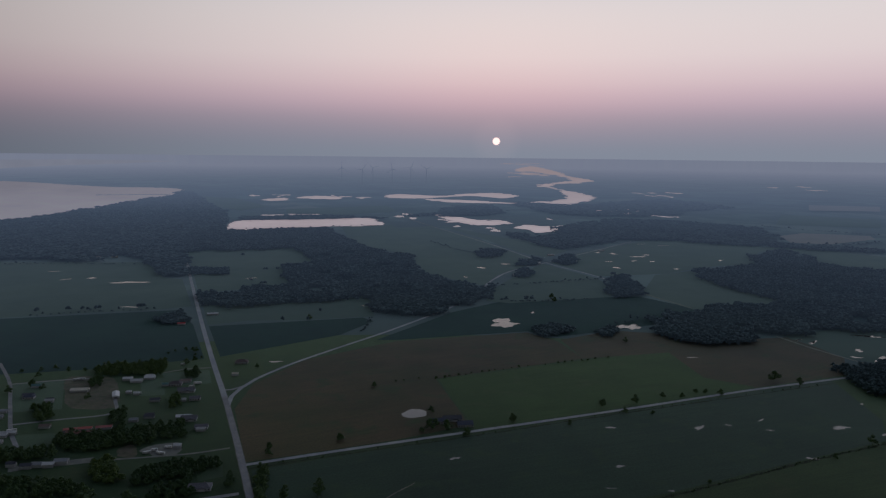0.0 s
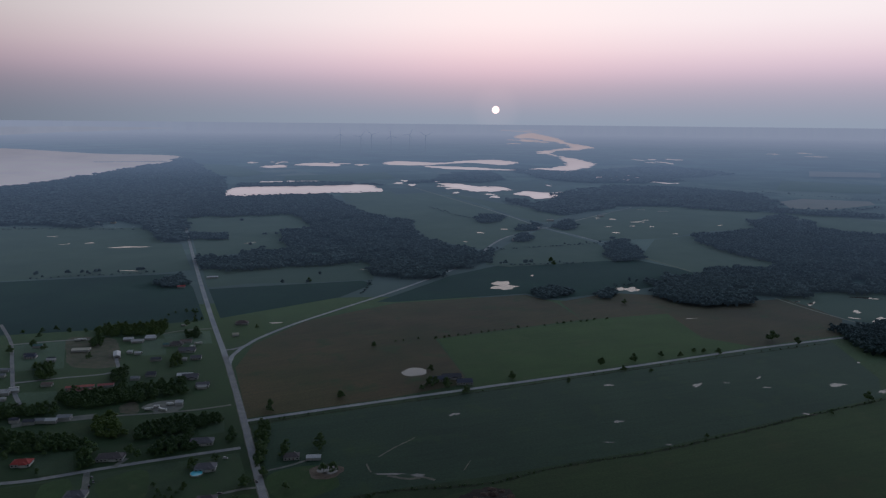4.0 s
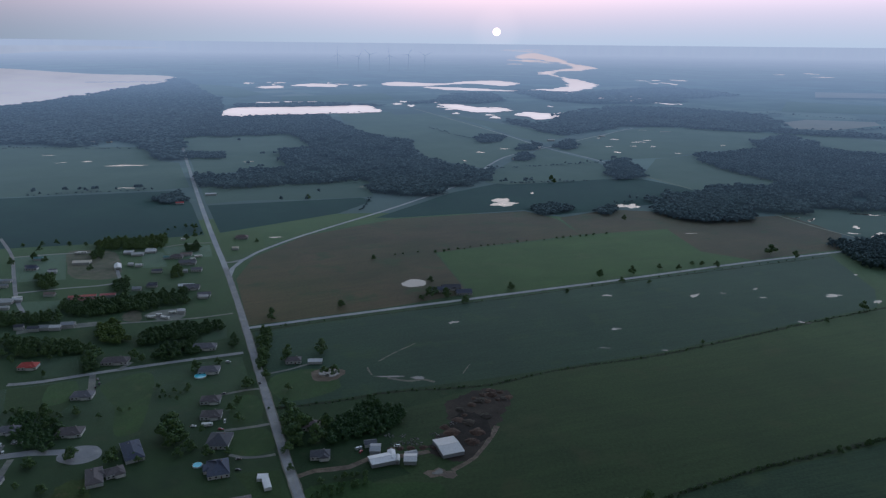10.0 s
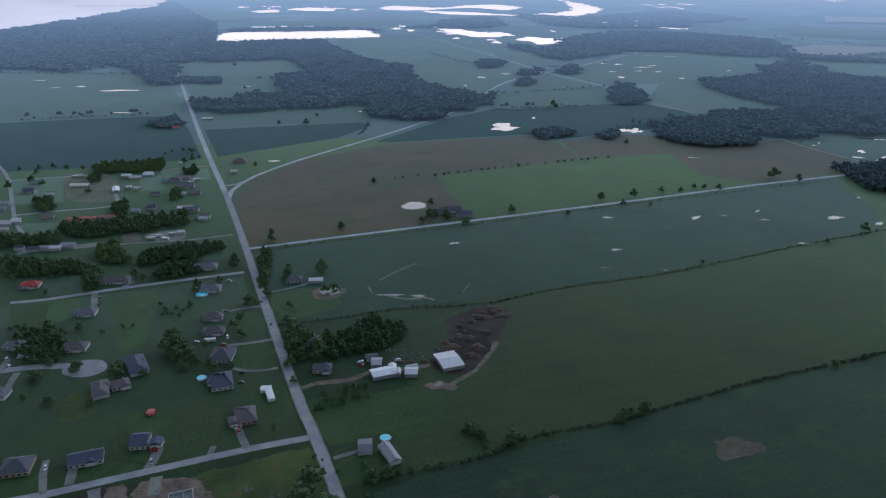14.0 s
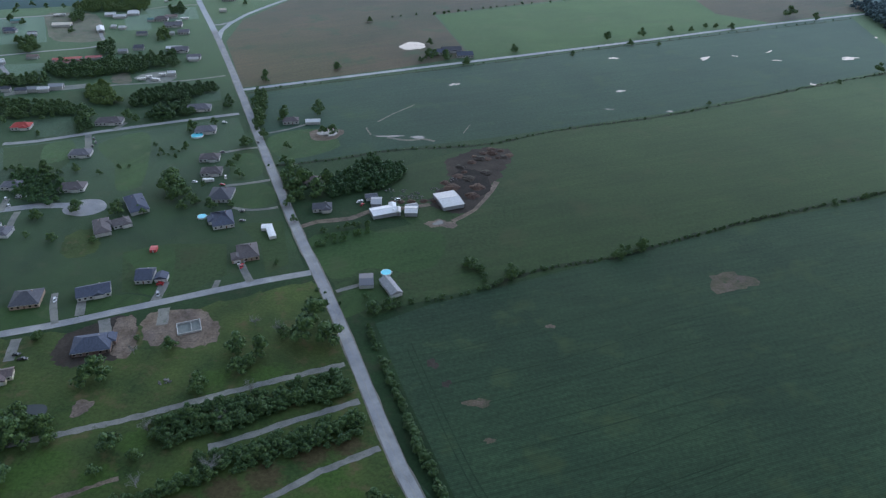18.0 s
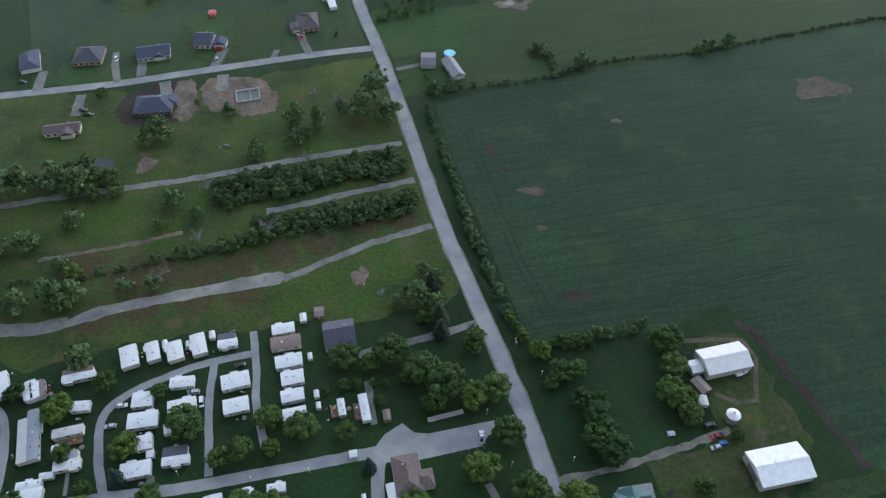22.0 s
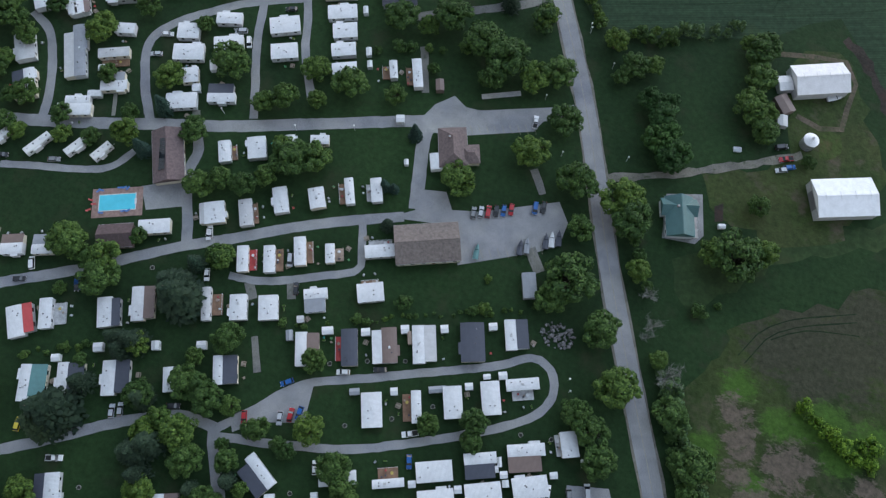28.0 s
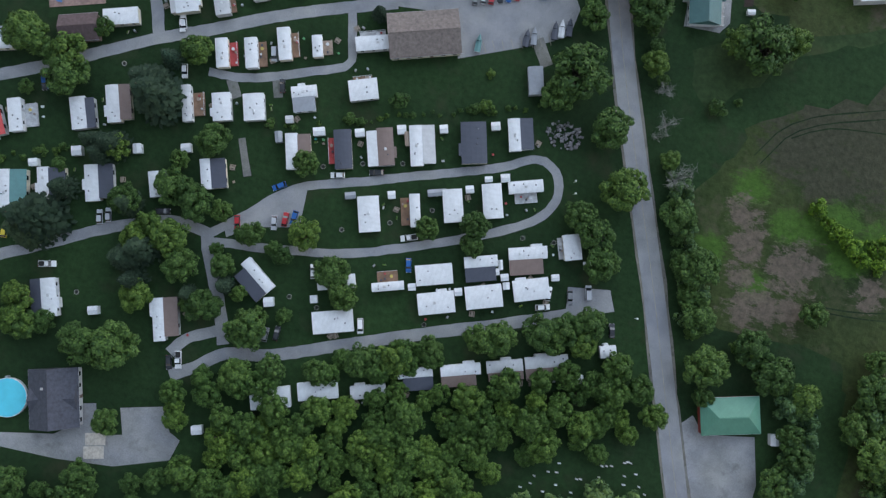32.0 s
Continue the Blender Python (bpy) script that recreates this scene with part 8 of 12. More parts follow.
car(52.2, 9.7, 105, (0.42, 0.44, 0.47), "van", "silver minivan parked on gravel")
car(62.6, -0.0, 105, (0.03, 0.032, 0.036), "sedan", "black car parked on gravel")
car(39.8, 6.1, 95, (0.72, 0.73, 0.74), "sedan", "white car parked on gravel")
car(-133.1, -20.4, 97, (0.6, 0.48, 0.05), "sedan", "yellow car parked on gravel")
car(-8.1, 92.7, 96, (0.20, 0.21, 0.22), "sedan", "grey car parked on asphalt")
car(-5.6, 93.7, 95, (0.42, 0.44, 0.47), "sedan", "silver car parked on asphalt")
car(-3.1, 94.6, 95, (0.35, 0.02, 0.025), "van", "red minivan parked on asphalt")
car(-0.4, 95.6, 275, (0.03, 0.032, 0.036), "sedan", "black car parked on asphalt")
car(2.2, 96.6, 275, (0.02, 0.10, 0.32), "sedan", "blue car parked on asphalt")
car(4.8, 97.8, 275, (0.35, 0.02, 0.025), "sedan", "red car parked on asphalt")
car(13.1, 100.7, 274, (0.02, 0.10, 0.32), "van", "blue minivan parked on asphalt")
car(16.0, 101.8, 274, (0.03, 0.032, 0.036), "sedan", "black car parked on asphalt")
car(5.1, 134.8, 96, (0.72, 0.73, 0.74), "truck", "white pickup truck parked on asphalt")
car(-142.9, 131.8, 16, (0.72, 0.73, 0.74), "sedan", "white car parked on asphalt")
car(-143.7, 122.3, 196, (0.42, 0.44, 0.47), "sedan", "silver car parked on asphalt")
car(-115.8, 141.2, 196, (0.42, 0.44, 0.47), "van", "silver minivan parked on asphalt")
car(-111.1, 137.2, 290, (0.72, 0.73, 0.74), "van", "white minivan parked on asphalt")
car(-100.3, 156.4, 196, (0.03, 0.032, 0.036), "sedan", "black car parked on asphalt")
car(-97.1, 59.6, 111, (0.72, 0.73, 0.74), "sedan", "white car parked on asphalt")
car(-152.8, 31.5, 115, (0.72, 0.73, 0.74), "van", "white minivan parked on asphalt")
car(-154.4, 25.0, 16, (0.03, 0.032, 0.036), "sedan", "black car parked on asphalt")
car(-134.4, 28.8, 294, (0.02, 0.10, 0.32), "sedan", "blue car parked on asphalt")
car(-162.4, 70.2, 16, (0.20, 0.21, 0.22), "sedan", "grey car parked on asphalt")
car(-56.3, 169.4, 16, (0.72, 0.73, 0.74), "sedan", "white car parked on asphalt")
car(-181.5, 66.6, 16, (0.03, 0.032, 0.036), "sedan", "black car parked on asphalt")
car(97.1, 150.7, 22, (0.03, 0.032, 0.036), "van", "black minivan parked on asphalt")
car(99.4, 146.2, 202, (0.35, 0.02, 0.025), "truck", "red pickup truck parked on asphalt")
car(101.1, 143.1, 21, (0.02, 0.10, 0.32), "sedan", "blue car parked on asphalt")
car(98.3, 141.1, 201, (0.42, 0.44, 0.47), "sedan", "silver car parked on asphalt")
car(-181.7, 375.8, 288, (0.42, 0.44, 0.47), "van", "silver minivan parked on asphalt")
car(-245.3, 368.5, 293, (0.72, 0.73, 0.74), "sedan", "white car parked on asphalt")
car(-184.1, 386.6, 186, (0.35, 0.02, 0.025), "sedan", "red car parked on asphalt")
car(-138.4, 413.4, 284, (0.72, 0.73, 0.74), "van", "white minivan parked on asphalt")
car(-135.1, 415.9, 103, (0.72, 0.73, 0.74), "sedan", "white car parked on asphalt")
car(-135.5, 408.1, 284, (0.35, 0.02, 0.025), "sedan", "red car parked on asphalt")
car(-238.5, 312.7, 6, (0.03, 0.032, 0.036), "truck", "black pickup truck parked on asphalt")
car(-243.7, 316.4, 6, (0.03, 0.032, 0.036), "sedan", "black car parked on asphalt")
car(-152.7, 484.7, 186, (0.03, 0.032, 0.036), "sedan", "black car parked on asphalt")
car(-344.3, 501.7, 116, (0.72, 0.73, 0.74), "van", "white minivan parked on asphalt")
car(-335.2, 503.6, 186, (0.42, 0.44, 0.47), "sedan", "silver car parked on asphalt")
car(-291.6, 338.0, 6, (0.03, 0.032, 0.036), "sedan", "black car parked on asphalt")
car(-195.3, 590.9, 181, (0.03, 0.032, 0.036), "sedan", "black car parked on asphalt")
car(-167.9, 612.6, 117, (0.03, 0.032, 0.036), "sedan", "black car parked on asphalt")
car(-179.2, 528.5, 1, (0.35, 0.02, 0.025), "sedan", "red car parked on asphalt")
car(-316.2, 601.8, 115, (0.03, 0.032, 0.036), "sedan", "black car parked on asphalt")
car(-321.5, 617.8, 115, (0.20, 0.21, 0.22), "sedan", "grey car parked on asphalt")
# boats
boat(-3.3, 78.6, 95, 6.0, WHITE, TEAL)
boat(11.3, 84.4, 94, 6.0, SLATE, SLATE)
boat(13.5, 85.7, 99, 6.0, SLATE, GREY)
boat(19.6, 89.2, 98, 6.0, SLATE, SLATE)
boat(21.6, 90.4, 98, 6.0, WHITE, None)
boat(23.9, 91.5, 98, 6.0, SLATE, SLATE)
boat(114.2, 177.0, 25, 6.0, WHITE, None)
# larger buildings of the park and the farm
house(-20.9, 76.1, 20, 22.4, 13.9, (0.19, 0.16, 0.145), CREAM, 3.2, False, label="long low community hall with a brown-grey shingle roof", name="community_hall", category="hall", pitch=0.2, chimney=False)
house(-22.1, 114.9, 108, 15.4, 10.0, (0.17, 0.13, 0.125), CREAM, 2.8, True, wing=(-3, -6.5, 7, 6), label="park office with a hipped brown shingle roof", name="park_office", category="office")
shed(-26.5, 107.9, 110, 6.6, 4.8, WHITE, 2.4, "white flat annexe beside the park office", 0.3)
house(-121.7, 82.5, 114, 20.6, 10.6, (0.15, 0.11, 0.11), CREAM, 3.0, False, label="long pool house with a brown roof and dark solar panels", name="pool_house", category="building", pitch=0.22, chimney=False)
house(-127.7, 48.4, 20, 11.6, 8.1, (0.10, 0.07, 0.07), BROWN, 2.7, False, label="low house with a dark brown roof", name="bungalow", category="house", pitch=0.25, chimney=False)
house(-101.8, -66.6, 108, 18.0, 14.8, (0.06, 0.065, 0.085), PALE, 3.0, False, wing=(0, 0, 9, 14), label="house with a dark grey roof beside an oval pool", name="house", category="house", pitch=0.28)
house(-61.1, 175.7, 18, 13.1, 13.8, (0.10, 0.10, 0.13), PALE, 2.9, False, label="house with a grey and slate gable roof", name="house", category="house", pitch=0.3)
barn(106.4, 181.7, 20, 20.4, 12.4, (0.70, 0.70, 0.71), PALE, 4.2, "white metal-roofed barn with a lean-to", 2.6, (5.5, 6))
barn(120.7, 134.6, 18, 22.0, 14.3, (0.78, 0.80, 0.82), PALE, 4.5, "large white metal barn with a gable roof", 2.2)
farmhouse = house(64.0, 111.0, 103, 14.6, 9.6, (0.06, 0.14, 0.14), WHITE, 3.2, False, label="white farmhouse with a green metal cross-gabled roof on a pale terrace", name="farmhouse", category="house", pitch=0.34, metal=True)
part("cross_wall", box_me(6.0, 12.6, 3.1), M_WALL, farmhouse, pose(3.6, 0, 0), WHITE)
part("cross_roof", gable_me(13.2, 6.8, 2.4, 0.2, 0.0), M_ROOF, farmhouse, pose(3.6, 0, 3.25, 0, 0, 90), (0.06, 0.14, 0.14))
for side in (-1, 1):
    part("verge_board", box_me(0.14, 10.4, 0.18), M_PAINT, farmhouse, pose(side * 7.75, 0, 3.1), WHITE)
porch = part("porch_deck", box_me(12.0, 2.4, 0.4), M_DECK, farmhouse, pose(-1.0, -6.0, 0), (0.42, 0.40, 0.38))
for k in range(5):
    part("porch_post", box_me(0.14, 0.14, 1.1), M_PAINT, porch, pose(-5.8 + 2.9 * k, -1.1, 0.4), WHITE)
sheet("terrace", [(58.5, 120), (71.5, 123.5), (74.5, 107.5), (72, 103.5), (60, 102.5)], M_PALEGRAVEL, 0.07, "pale concrete terrace round a farmhouse", "terrace")
sheet("vegetable_rows", [(76.5, 120), (79.5, 122), (80.5, 115), (77.5, 114)], M_DARKSOIL, 0.08, "narrow dug vegetable bed in a farmyard", "garden bed")
sheet("vegetable_garden", [(111, 161), (118, 163), (119, 154), (112, 150)], M_ROUGH, 0.08, "dug vegetable garden beside a grain bin", "garden bed", smooth=3, ragged=1)
shed(80, 112.5, 15, 2.6, 1.8, WHITE, 1.2, "low white utility box on grass")
shed(81, 145, 12, 3.0, 2.0, (0.40, 0.44, 0.48), 0.8, "low grey cover on grass")
for px, py in ((-87.0, -76.4), (-86.4, -80.6)):
    pad = thing("concrete_pad", px, py, 16, "cream concrete pad laid on gravel", "pad")
    part("slab", box_me(6.4, 3.9, 0.16, 0.04), M_STONE, pad, None, (0.50, 0.46, 0.40))
house(105.1, -16.0, 17, 18.3, 11.0, (0.08, 0.22, 0.15), (0.22, 0.04, 0.03), 3.4, True, label="red-brick building with a green metal roof beside a gravel lot", name="brick_hall", category="building", pitch=0.28, metal=True, chimney=False)
shed(121.6, -19.8, 104, 3.6, 3.1, WHITE, 2.2, "small white shed beside a hedge")
shed(95.3, 168.3, 126, 7.8, 5.3, BROWN, 2.4, "brown wooden shed in a farmyard", 0.6)
shed(95.4, 161.0, 97, 4.8, 3.9, PALE, 2.2, "grey metal shed in a farmyard", 0.5)
shed(17.8, 71.3, 108, 9.2, 4.9, GREY, 2.5, "grey shed with a fenced yard", 0.5)
shed(-34.0, 139.1, 108, 4.9, 3.2, BROWN, 2.4, "brown kiosk by the park entrance", 0.6)
shed(-44.4, 121.1, 16, 3.2, 3.1, WHITE, 2.3, "white gatehouse on a traffic island", 0.3)
GRAIN_BIN = (106.2, 154.6)
swim_pool(-133.6, 61.0, 20, 12.9, 6.0, "rectangular turquoise swimming pool in a reddish paved terrace", (0.30, 0.20, 0.17), 2.6)
swim_pool(-116.9, -70.8, 107, 12.5, 8.5, "oval turquoise garden pool with a dark deck", SLATE, 1.6, round_end=True)
swim_pool(-181.0, 475.2, 6, 7.1, 12.9, "round turquoise garden pool behind a house", round_end=True)
swim_pool(-227.7, 626.1, 108, 11.3, 4.3, "small round blue garden pool", round_end=True)
swim_pool(-35.4, 401.9, 1, 7.3, 8.1, "round above-ground blue pool beside a house", round_end=True)
# houses of the village
house(-262.2, 368.0, 13, 17.3, 16.9, (0.085, 0.09, 0.11), TAN, 2.9, True, wing=(5, -4, 7, 8), label="single-storey house with a dark grey hipped roof and a garage wing")
house(-223.1, 376.6, 21, 20.1, 12.8, (0.075, 0.09, 0.135), PALE, 2.9, False, wing=(3, -3, 7, 8), label="single-storey house with a slate blue gabled roof on a mown lawn")
house(-195.9, 394.8, 6, 10.4, 14.6, (0.075, 0.09, 0.135), PALE, 2.9, False, wing=(11, -3, 8, 7), label="single-storey house with a slate blue gabled roof and a garage wing")
house(-134.5, 424.7, 18, 14.2, 18.6, (0.12, 0.108, 0.115), TAN, 2.9, True, wing=(-8, -5, 7, 9), label="single-storey house with a brown hipped roof and a garage wing")
house(-295.9, 356.9, 118, 19.3, 11.3, (0.075, 0.09, 0.135), WHITE, 2.9, True, wing=(8, -2, 7, 7), label="single-storey house with a slate blue hipped roof and a garage wing")
house(-202.7, 324.3, 14, 21.3, 16.0, (0.075, 0.09, 0.135), BROWN, 2.9, True, wing=(9, 3, 8, 8), label="single-storey house with a slate blue hipped roof and a garage wing")
house(-245.7, 296.2, 19, 19.1, 7.5, (0.145, 0.115, 0.115), CREAM, 2.9, False, wing=(3, -3, 7, 8), label="single-storey house with a reddish brown gabled roof on a mown lawn")
house(-249.7, 456.7, 116, 22.2, 11.0, (0.12, 0.108, 0.115), PALE, 2.9, True, wing=(3, -3, 7, 8), label="single-storey house with a brown hipped roof on a mown lawn")
house(-238.0, 463.8, 32, 12.8, 10.3, (0.12, 0.108, 0.115), PALE, 2.9, True, wing=(3, -3, 7, 8), label="single-storey house with a brown hipped roof on a mown lawn")
house(-334.0, 453.8, -5, 15.2, 14.8, (0.15, 0.152, 0.175), PALE, 2.9, True, wing=(3, -3, 7, 8), label="single-storey house with a grey hipped roof on a mown lawn")
house(-319.7, 449.9, 0, 11.8, 10.3, (0.15, 0.152, 0.175), PALE, 2.9, True, wing=(3, -3, 7, 8), label="single-storey house with a grey hipped roof on a mown lawn")
house(-163.7, 469.4, 19, 15.5, 21.8, (0.075, 0.09, 0.135), PALE, 2.9, True, wing=(-7, 2, 7, 9), label="single-storey house with a slate blue hipped roof and a garage wing")
house(-174.4, 508.8, 2, 17.7, 20.7, (0.085, 0.09, 0.11), PALE, 2.9, True, wing=(3, -3, 7, 8), label="single-storey house with a dark grey hipped roof on a mown lawn")
house(-236.7, 491.9, 121, 28.7, 13.6, (0.075, 0.09, 0.135), PALE, 2.9, True, wing=(3, -3, 7, 8), label="single-storey house with a slate blue hipped roof on a mown lawn")
house(-193.4, 549.8, 8, 17.2, 11.4, (0.12, 0.108, 0.115), PALE, 2.9, True, wing=(3, -3, 7, 8), label="single-storey house with a brown hipped roof on a mown lawn")
house(-202.3, 576.7, 8, 16.9, 11.1, (0.12, 0.108, 0.115), PALE, 2.9, True, wing=(3, -3, 7, 8), label="single-storey house with a brown hipped roof on a mown lawn")
house(-222.4, 636.7, 8, 19.0, 12.5, (0.15, 0.152, 0.175), PALE, 2.9, True, wing=(3, -3, 7, 8), label="single-storey house with a grey hipped roof on a mown lawn")
house(-318.6, 583.0, 8, 18.1, 11.9, (0.15, 0.152, 0.175), PALE, 2.9, True, wing=(3, -3, 7, 8), label="single-storey house with a grey hipped roof on a mown lawn")
house(-298.1, 519.6, 8, 19.2, 12.5, (0.12, 0.108, 0.115), PALE, 2.9, True, wing=(3, -3, 7, 8), label="single-storey house with a brown hipped roof on a mown lawn")
house(-348.8, 521.8, 8, 15.4, 10.1, (0.15, 0.152, 0.175), PALE, 2.9, True, wing=(3, -3, 7, 8), label="single-storey house with a grey hipped roof on a mown lawn")
house(-321.1, 655.7, 8, 24.9, 12.5, (0.12, 0.108, 0.115), PALE, 2.9, True, wing=(3, -3, 7, 8), label="single-storey house with a brown hipped roof on a mown lawn")
house(-399.7, 641.8, 8, 17.1, 11.3, (0.42, 0.07, 0.06), PALE, 2.9, True, wing=(3, -3, 7, 8), label="single-storey house with a bright red hipped roof on a mown lawn")
house(-244.4, 691.8, 8, 23.4, 12.5, (0.15, 0.152, 0.175), PALE, 2.9, True, wing=(3, -3, 7, 8), label="single-storey house with a grey hipped roof on a mown lawn")
house(-145.8, 660.8, 8, 15.0, 9.9, (0.12, 0.108, 0.115), PALE, 2.9, True, label="single-storey house with a brown hipped roof on a mown lawn")
house(-107.6, 533.5, 8, 18.1, 11.9, (0.145, 0.115, 0.115), PALE, 2.9, True, wing=(3, -3, 7, 8), label="single-storey house with a reddish brown hipped roof on a mown lawn")
house(-91.0, 489.5, 8, 14.7, 9.7, (0.085, 0.09, 0.11), PALE, 2.9, True, wing=(3, -3, 7, 8), label="single-storey house with a dark grey hipped roof on a mown lawn")
shed(-128.2, 459.4, 6, 7.7, 6.5, WHITE, 2.4, "white carport beside a driveway", 0.3)
shed(-123.6, 452.0, 112, 15.4, 5.3, WHITE, 2.4, "white shed beside a driveway", 0.3)
shed(-202.0, 428.6, 6, 4.7, 6.1, RED, 2.0, "small red garden shed on a lawn")
house(-31.1, 383.7, -62, 19.7, 7.5, (0.30, 0.31, 0.33), WHITE, 2.8, False, label="white house with a pale grey gable roof", pitch=0.3, chimney=False)
shed(-47.8, 391.1, 6, 9.6, 14.2, SLATE, 2.6, "white garage with a grey gable roof", 0.9)
barn(-432.4, 829.9, 8, 37.3, 9.0, (0.30, 0.14, 0.12), PALE, 2.8, "reddish-roofed village building among gardens", 1.8, None, "outbuilding")
barn(-380.0, 1031.8, 9, 16.2, 8.1, BROWN, PALE, 2.8, "brown-roofed village building among gardens", 1.8, None, "outbuilding")
barn(-354.7, 949.3, 9, 9.0, 5.0, PALE, PALE, 2.8, "pale-roofed village building among gardens", 1.8, None, "outbuilding")
barn(-330.9, 887.3, 8, 18.4, 9.0, WHITE, PALE, 2.8, "white-roofed village building among gardens", 1.8, None, "outbuilding")
barn(-294.6, 844.9, 8, 10.9, 5.4, PALE, PALE, 2.8, "pale-roofed village building among gardens", 1.8, None, "outbuilding")
barn(-374.5, 886.0, 8, 12.6, 6.3, SLATE, PALE, 2.8, "slate-grey-roofed village building among gardens", 1.8, None, "outbuilding")
barn(-573.4, 962.1, 9, 14.7, 7.4, SLATE, PALE, 2.8, "slate-grey-roofed village building among gardens", 1.8, None, "outbuilding")
barn(-532.2, 940.0, 9, 10.9, 5.4, PALE, PALE, 2.8, "pale-roofed village building among gardens", 1.8, None, "outbuilding")
barn(-440.9, 1052.7, 10, 12.3, 6.1, WHITE, PALE, 2.8, "white-roofed village building among gardens", 1.8, None, "outbuilding")
barn(-448.7, 1029.5, 9, 8.8, 5.0, WHITE, PALE, 2.8, "white-roofed village building among gardens", 1.8, None, "outbuilding")
barn(-469.3, 1039.4, 10, 12.9, 6.4, WHITE, PALE, 2.8, "white-roofed village building among gardens", 1.8, None, "outbuilding")
barn(-528.9, 824.3, 8, 11.5, 5.8, PALE, PALE, 2.8, "pale-roofed village building among gardens", 1.8, None, "outbuilding")
barn(-515.3, 799.5, 8, 9.4, 5.0, PALE, PALE, 2.8, "pale-roofed village building among gardens", 1.8, None, "outbuilding")
barn(-571.8, 898.7, 8, 13.8, 6.9, GREY, PALE, 2.8, "grey-roofed village building among gardens", 1.8, None, "outbuilding")
barn(-513.1, 826.8, 8, 5.1, 5.0, WHITE, PALE, 2.8, "white-roofed village building among gardens", 1.8, None, "outbuilding")
barn(-514.7, 1387.5, 13, 14.8, 7.4, RED, PALE, 2.8, "red-roofed village building among gardens", 1.8, None, "outbuilding")
barn(-481.6, 1478.2, 13, 22.6, 9.0, WHITE, PALE, 2.8, "white-roofed village building among gardens", 1.8, None, "outbuilding")
barn(-123.8, 659.0, 6, 13.9, 6.9, WHITE, PALE, 2.8, "white-roofed village building among gardens", 1.8, None, "outbuilding")
barn(-427.8, 973.4, 9, 7.6, 5.0, WHITE, PALE, 2.8, "white-roofed village building among gardens", 1.8, None, "outbuilding")
barn(-454.3, 967.2, 114, 23.0, 9.0, WHITE, PALE, 2.8, "white-roofed village building among gardens", 1.8, None, "outbuilding")
barn(-440.3, 978.4, 9, 6.1, 5.0, WHITE, PALE, 2.8, "white-roofed village building among gardens", 1.8, None, "outbuilding")
barn(-42.6, 483.1, 21, 19.7, 12.2, WHITE, GREY, 3.2, "white metal-roofed farm shed beside a muddy lane", 1.2, None, "farm_shed")
barn(-35.9, 488.5, 98, 12.4, 5.4, WHITE, GREY, 3.2, "white metal-roofed farm shed beside a muddy lane", 1.2, None, "farm_shed")
barn(7.8, 502.0, 21, 17.5, 23.8, PALE, GREY, 3.2, "pale grey metal-roofed farm shed beside a muddy lane", 1.2, None, "farm_shed")
barn(-21.3, 484.3, 1, 9.6, 10.6, PALE, GREY, 3.2, "pale grey metal-roofed farm shed beside a muddy lane", 1.2, None, "farm_shed")
barn(-49.4, 498.2, 1, 8.0, 11.0, GREY, GREY, 3.2, "grey metal-roofed farm shed beside a muddy lane", 1.2, None, "farm_shed")
barn(-31.3, 483.7, 93, 7.9, 3.5, PALE, GREY, 3.2, "pale grey metal-roofed farm shed beside a muddy lane", 1.2, None, "farm_shed")
house(-3.0, 880.6, 8, 17.7, 11.7, (0.075, 0.09, 0.135), PALE, 2.9, False, label="farmhouse with a slate blue gabled roof on a mown lawn")
house(14.3, 890.0, 8, 24.2, 12.5, (0.085, 0.09, 0.11), PALE, 2.9, False, wing=(3, -3, 7, 8), label="farmhouse with a dark grey gabled roof on a mown lawn")
house(30.4, 871.6, 8, 19.5, 12.5, (0.075, 0.09, 0.135), PALE, 2.9, False, label="farmhouse with a slate blue gabled roof on a mown lawn")
barn(209.7, 2004.5, 4, 22.0, 12.0, PALE, WHITE, 3.5, "distant pale farm building at the crossroads", 2.5, None, "farm_building")
barn(254.2, 2083.0, 4, 17.1, 12.0, PALE, WHITE, 3.5, "distant pale farm building at the crossroads", 2.5, None, "farm_building")
barn(367.8, 2427.8, 4, 22.6, 12.0, PALE, WHITE, 3.5, "distant pale farm building at the crossroads", 2.5, None, "farm_building")
barn(419.0, 2277.1, 4, 18.7, 12.0, PALE, WHITE, 3.5, "distant pale farm building at the crossroads", 2.5, None, "farm_building")
barn(833.4, 2696.5, 5, 40.0, 12.0, PALE, WHITE, 3.5, "distant pale farm building at the crossroads", 2.5, None, "farm_building")
barn(760.0, 2735.9, 5, 30.3, 12.0, PALE, WHITE, 3.5, "distant pale farm building at the crossroads", 2.5, None, "farm_building")
barn(298.8, 2242.2, 4, 18.4, 12.0, PALE, WHITE, 3.5, "distant pale farm building at the crossroads", 2.5, None, "farm_building")
barn(567.0, 2553.5, 5, 21.1, 12.0, PALE, WHITE, 3.5, "distant pale farm building at the crossroads", 2.5, None, "farm_building")
car(-336.2, 507.1, 1, (0.72, 0.73, 0.74), "sedan", "white car parked on gravel")
car(-330.8, 505.3, 1, (0.72, 0.73, 0.74), "sedan", "white car parked on gravel")
car(-336.1, 490.6, 116, (0.72, 0.73, 0.74), "van", "white minivan parked on gravel")
car(-316.0, 608.9, 292, (0.03, 0.032, 0.036), "sedan", "black car parked on gravel")
car(-149.1, 470.2, 1, (0.03, 0.032, 0.036), "sedan", "black car parked on gravel")
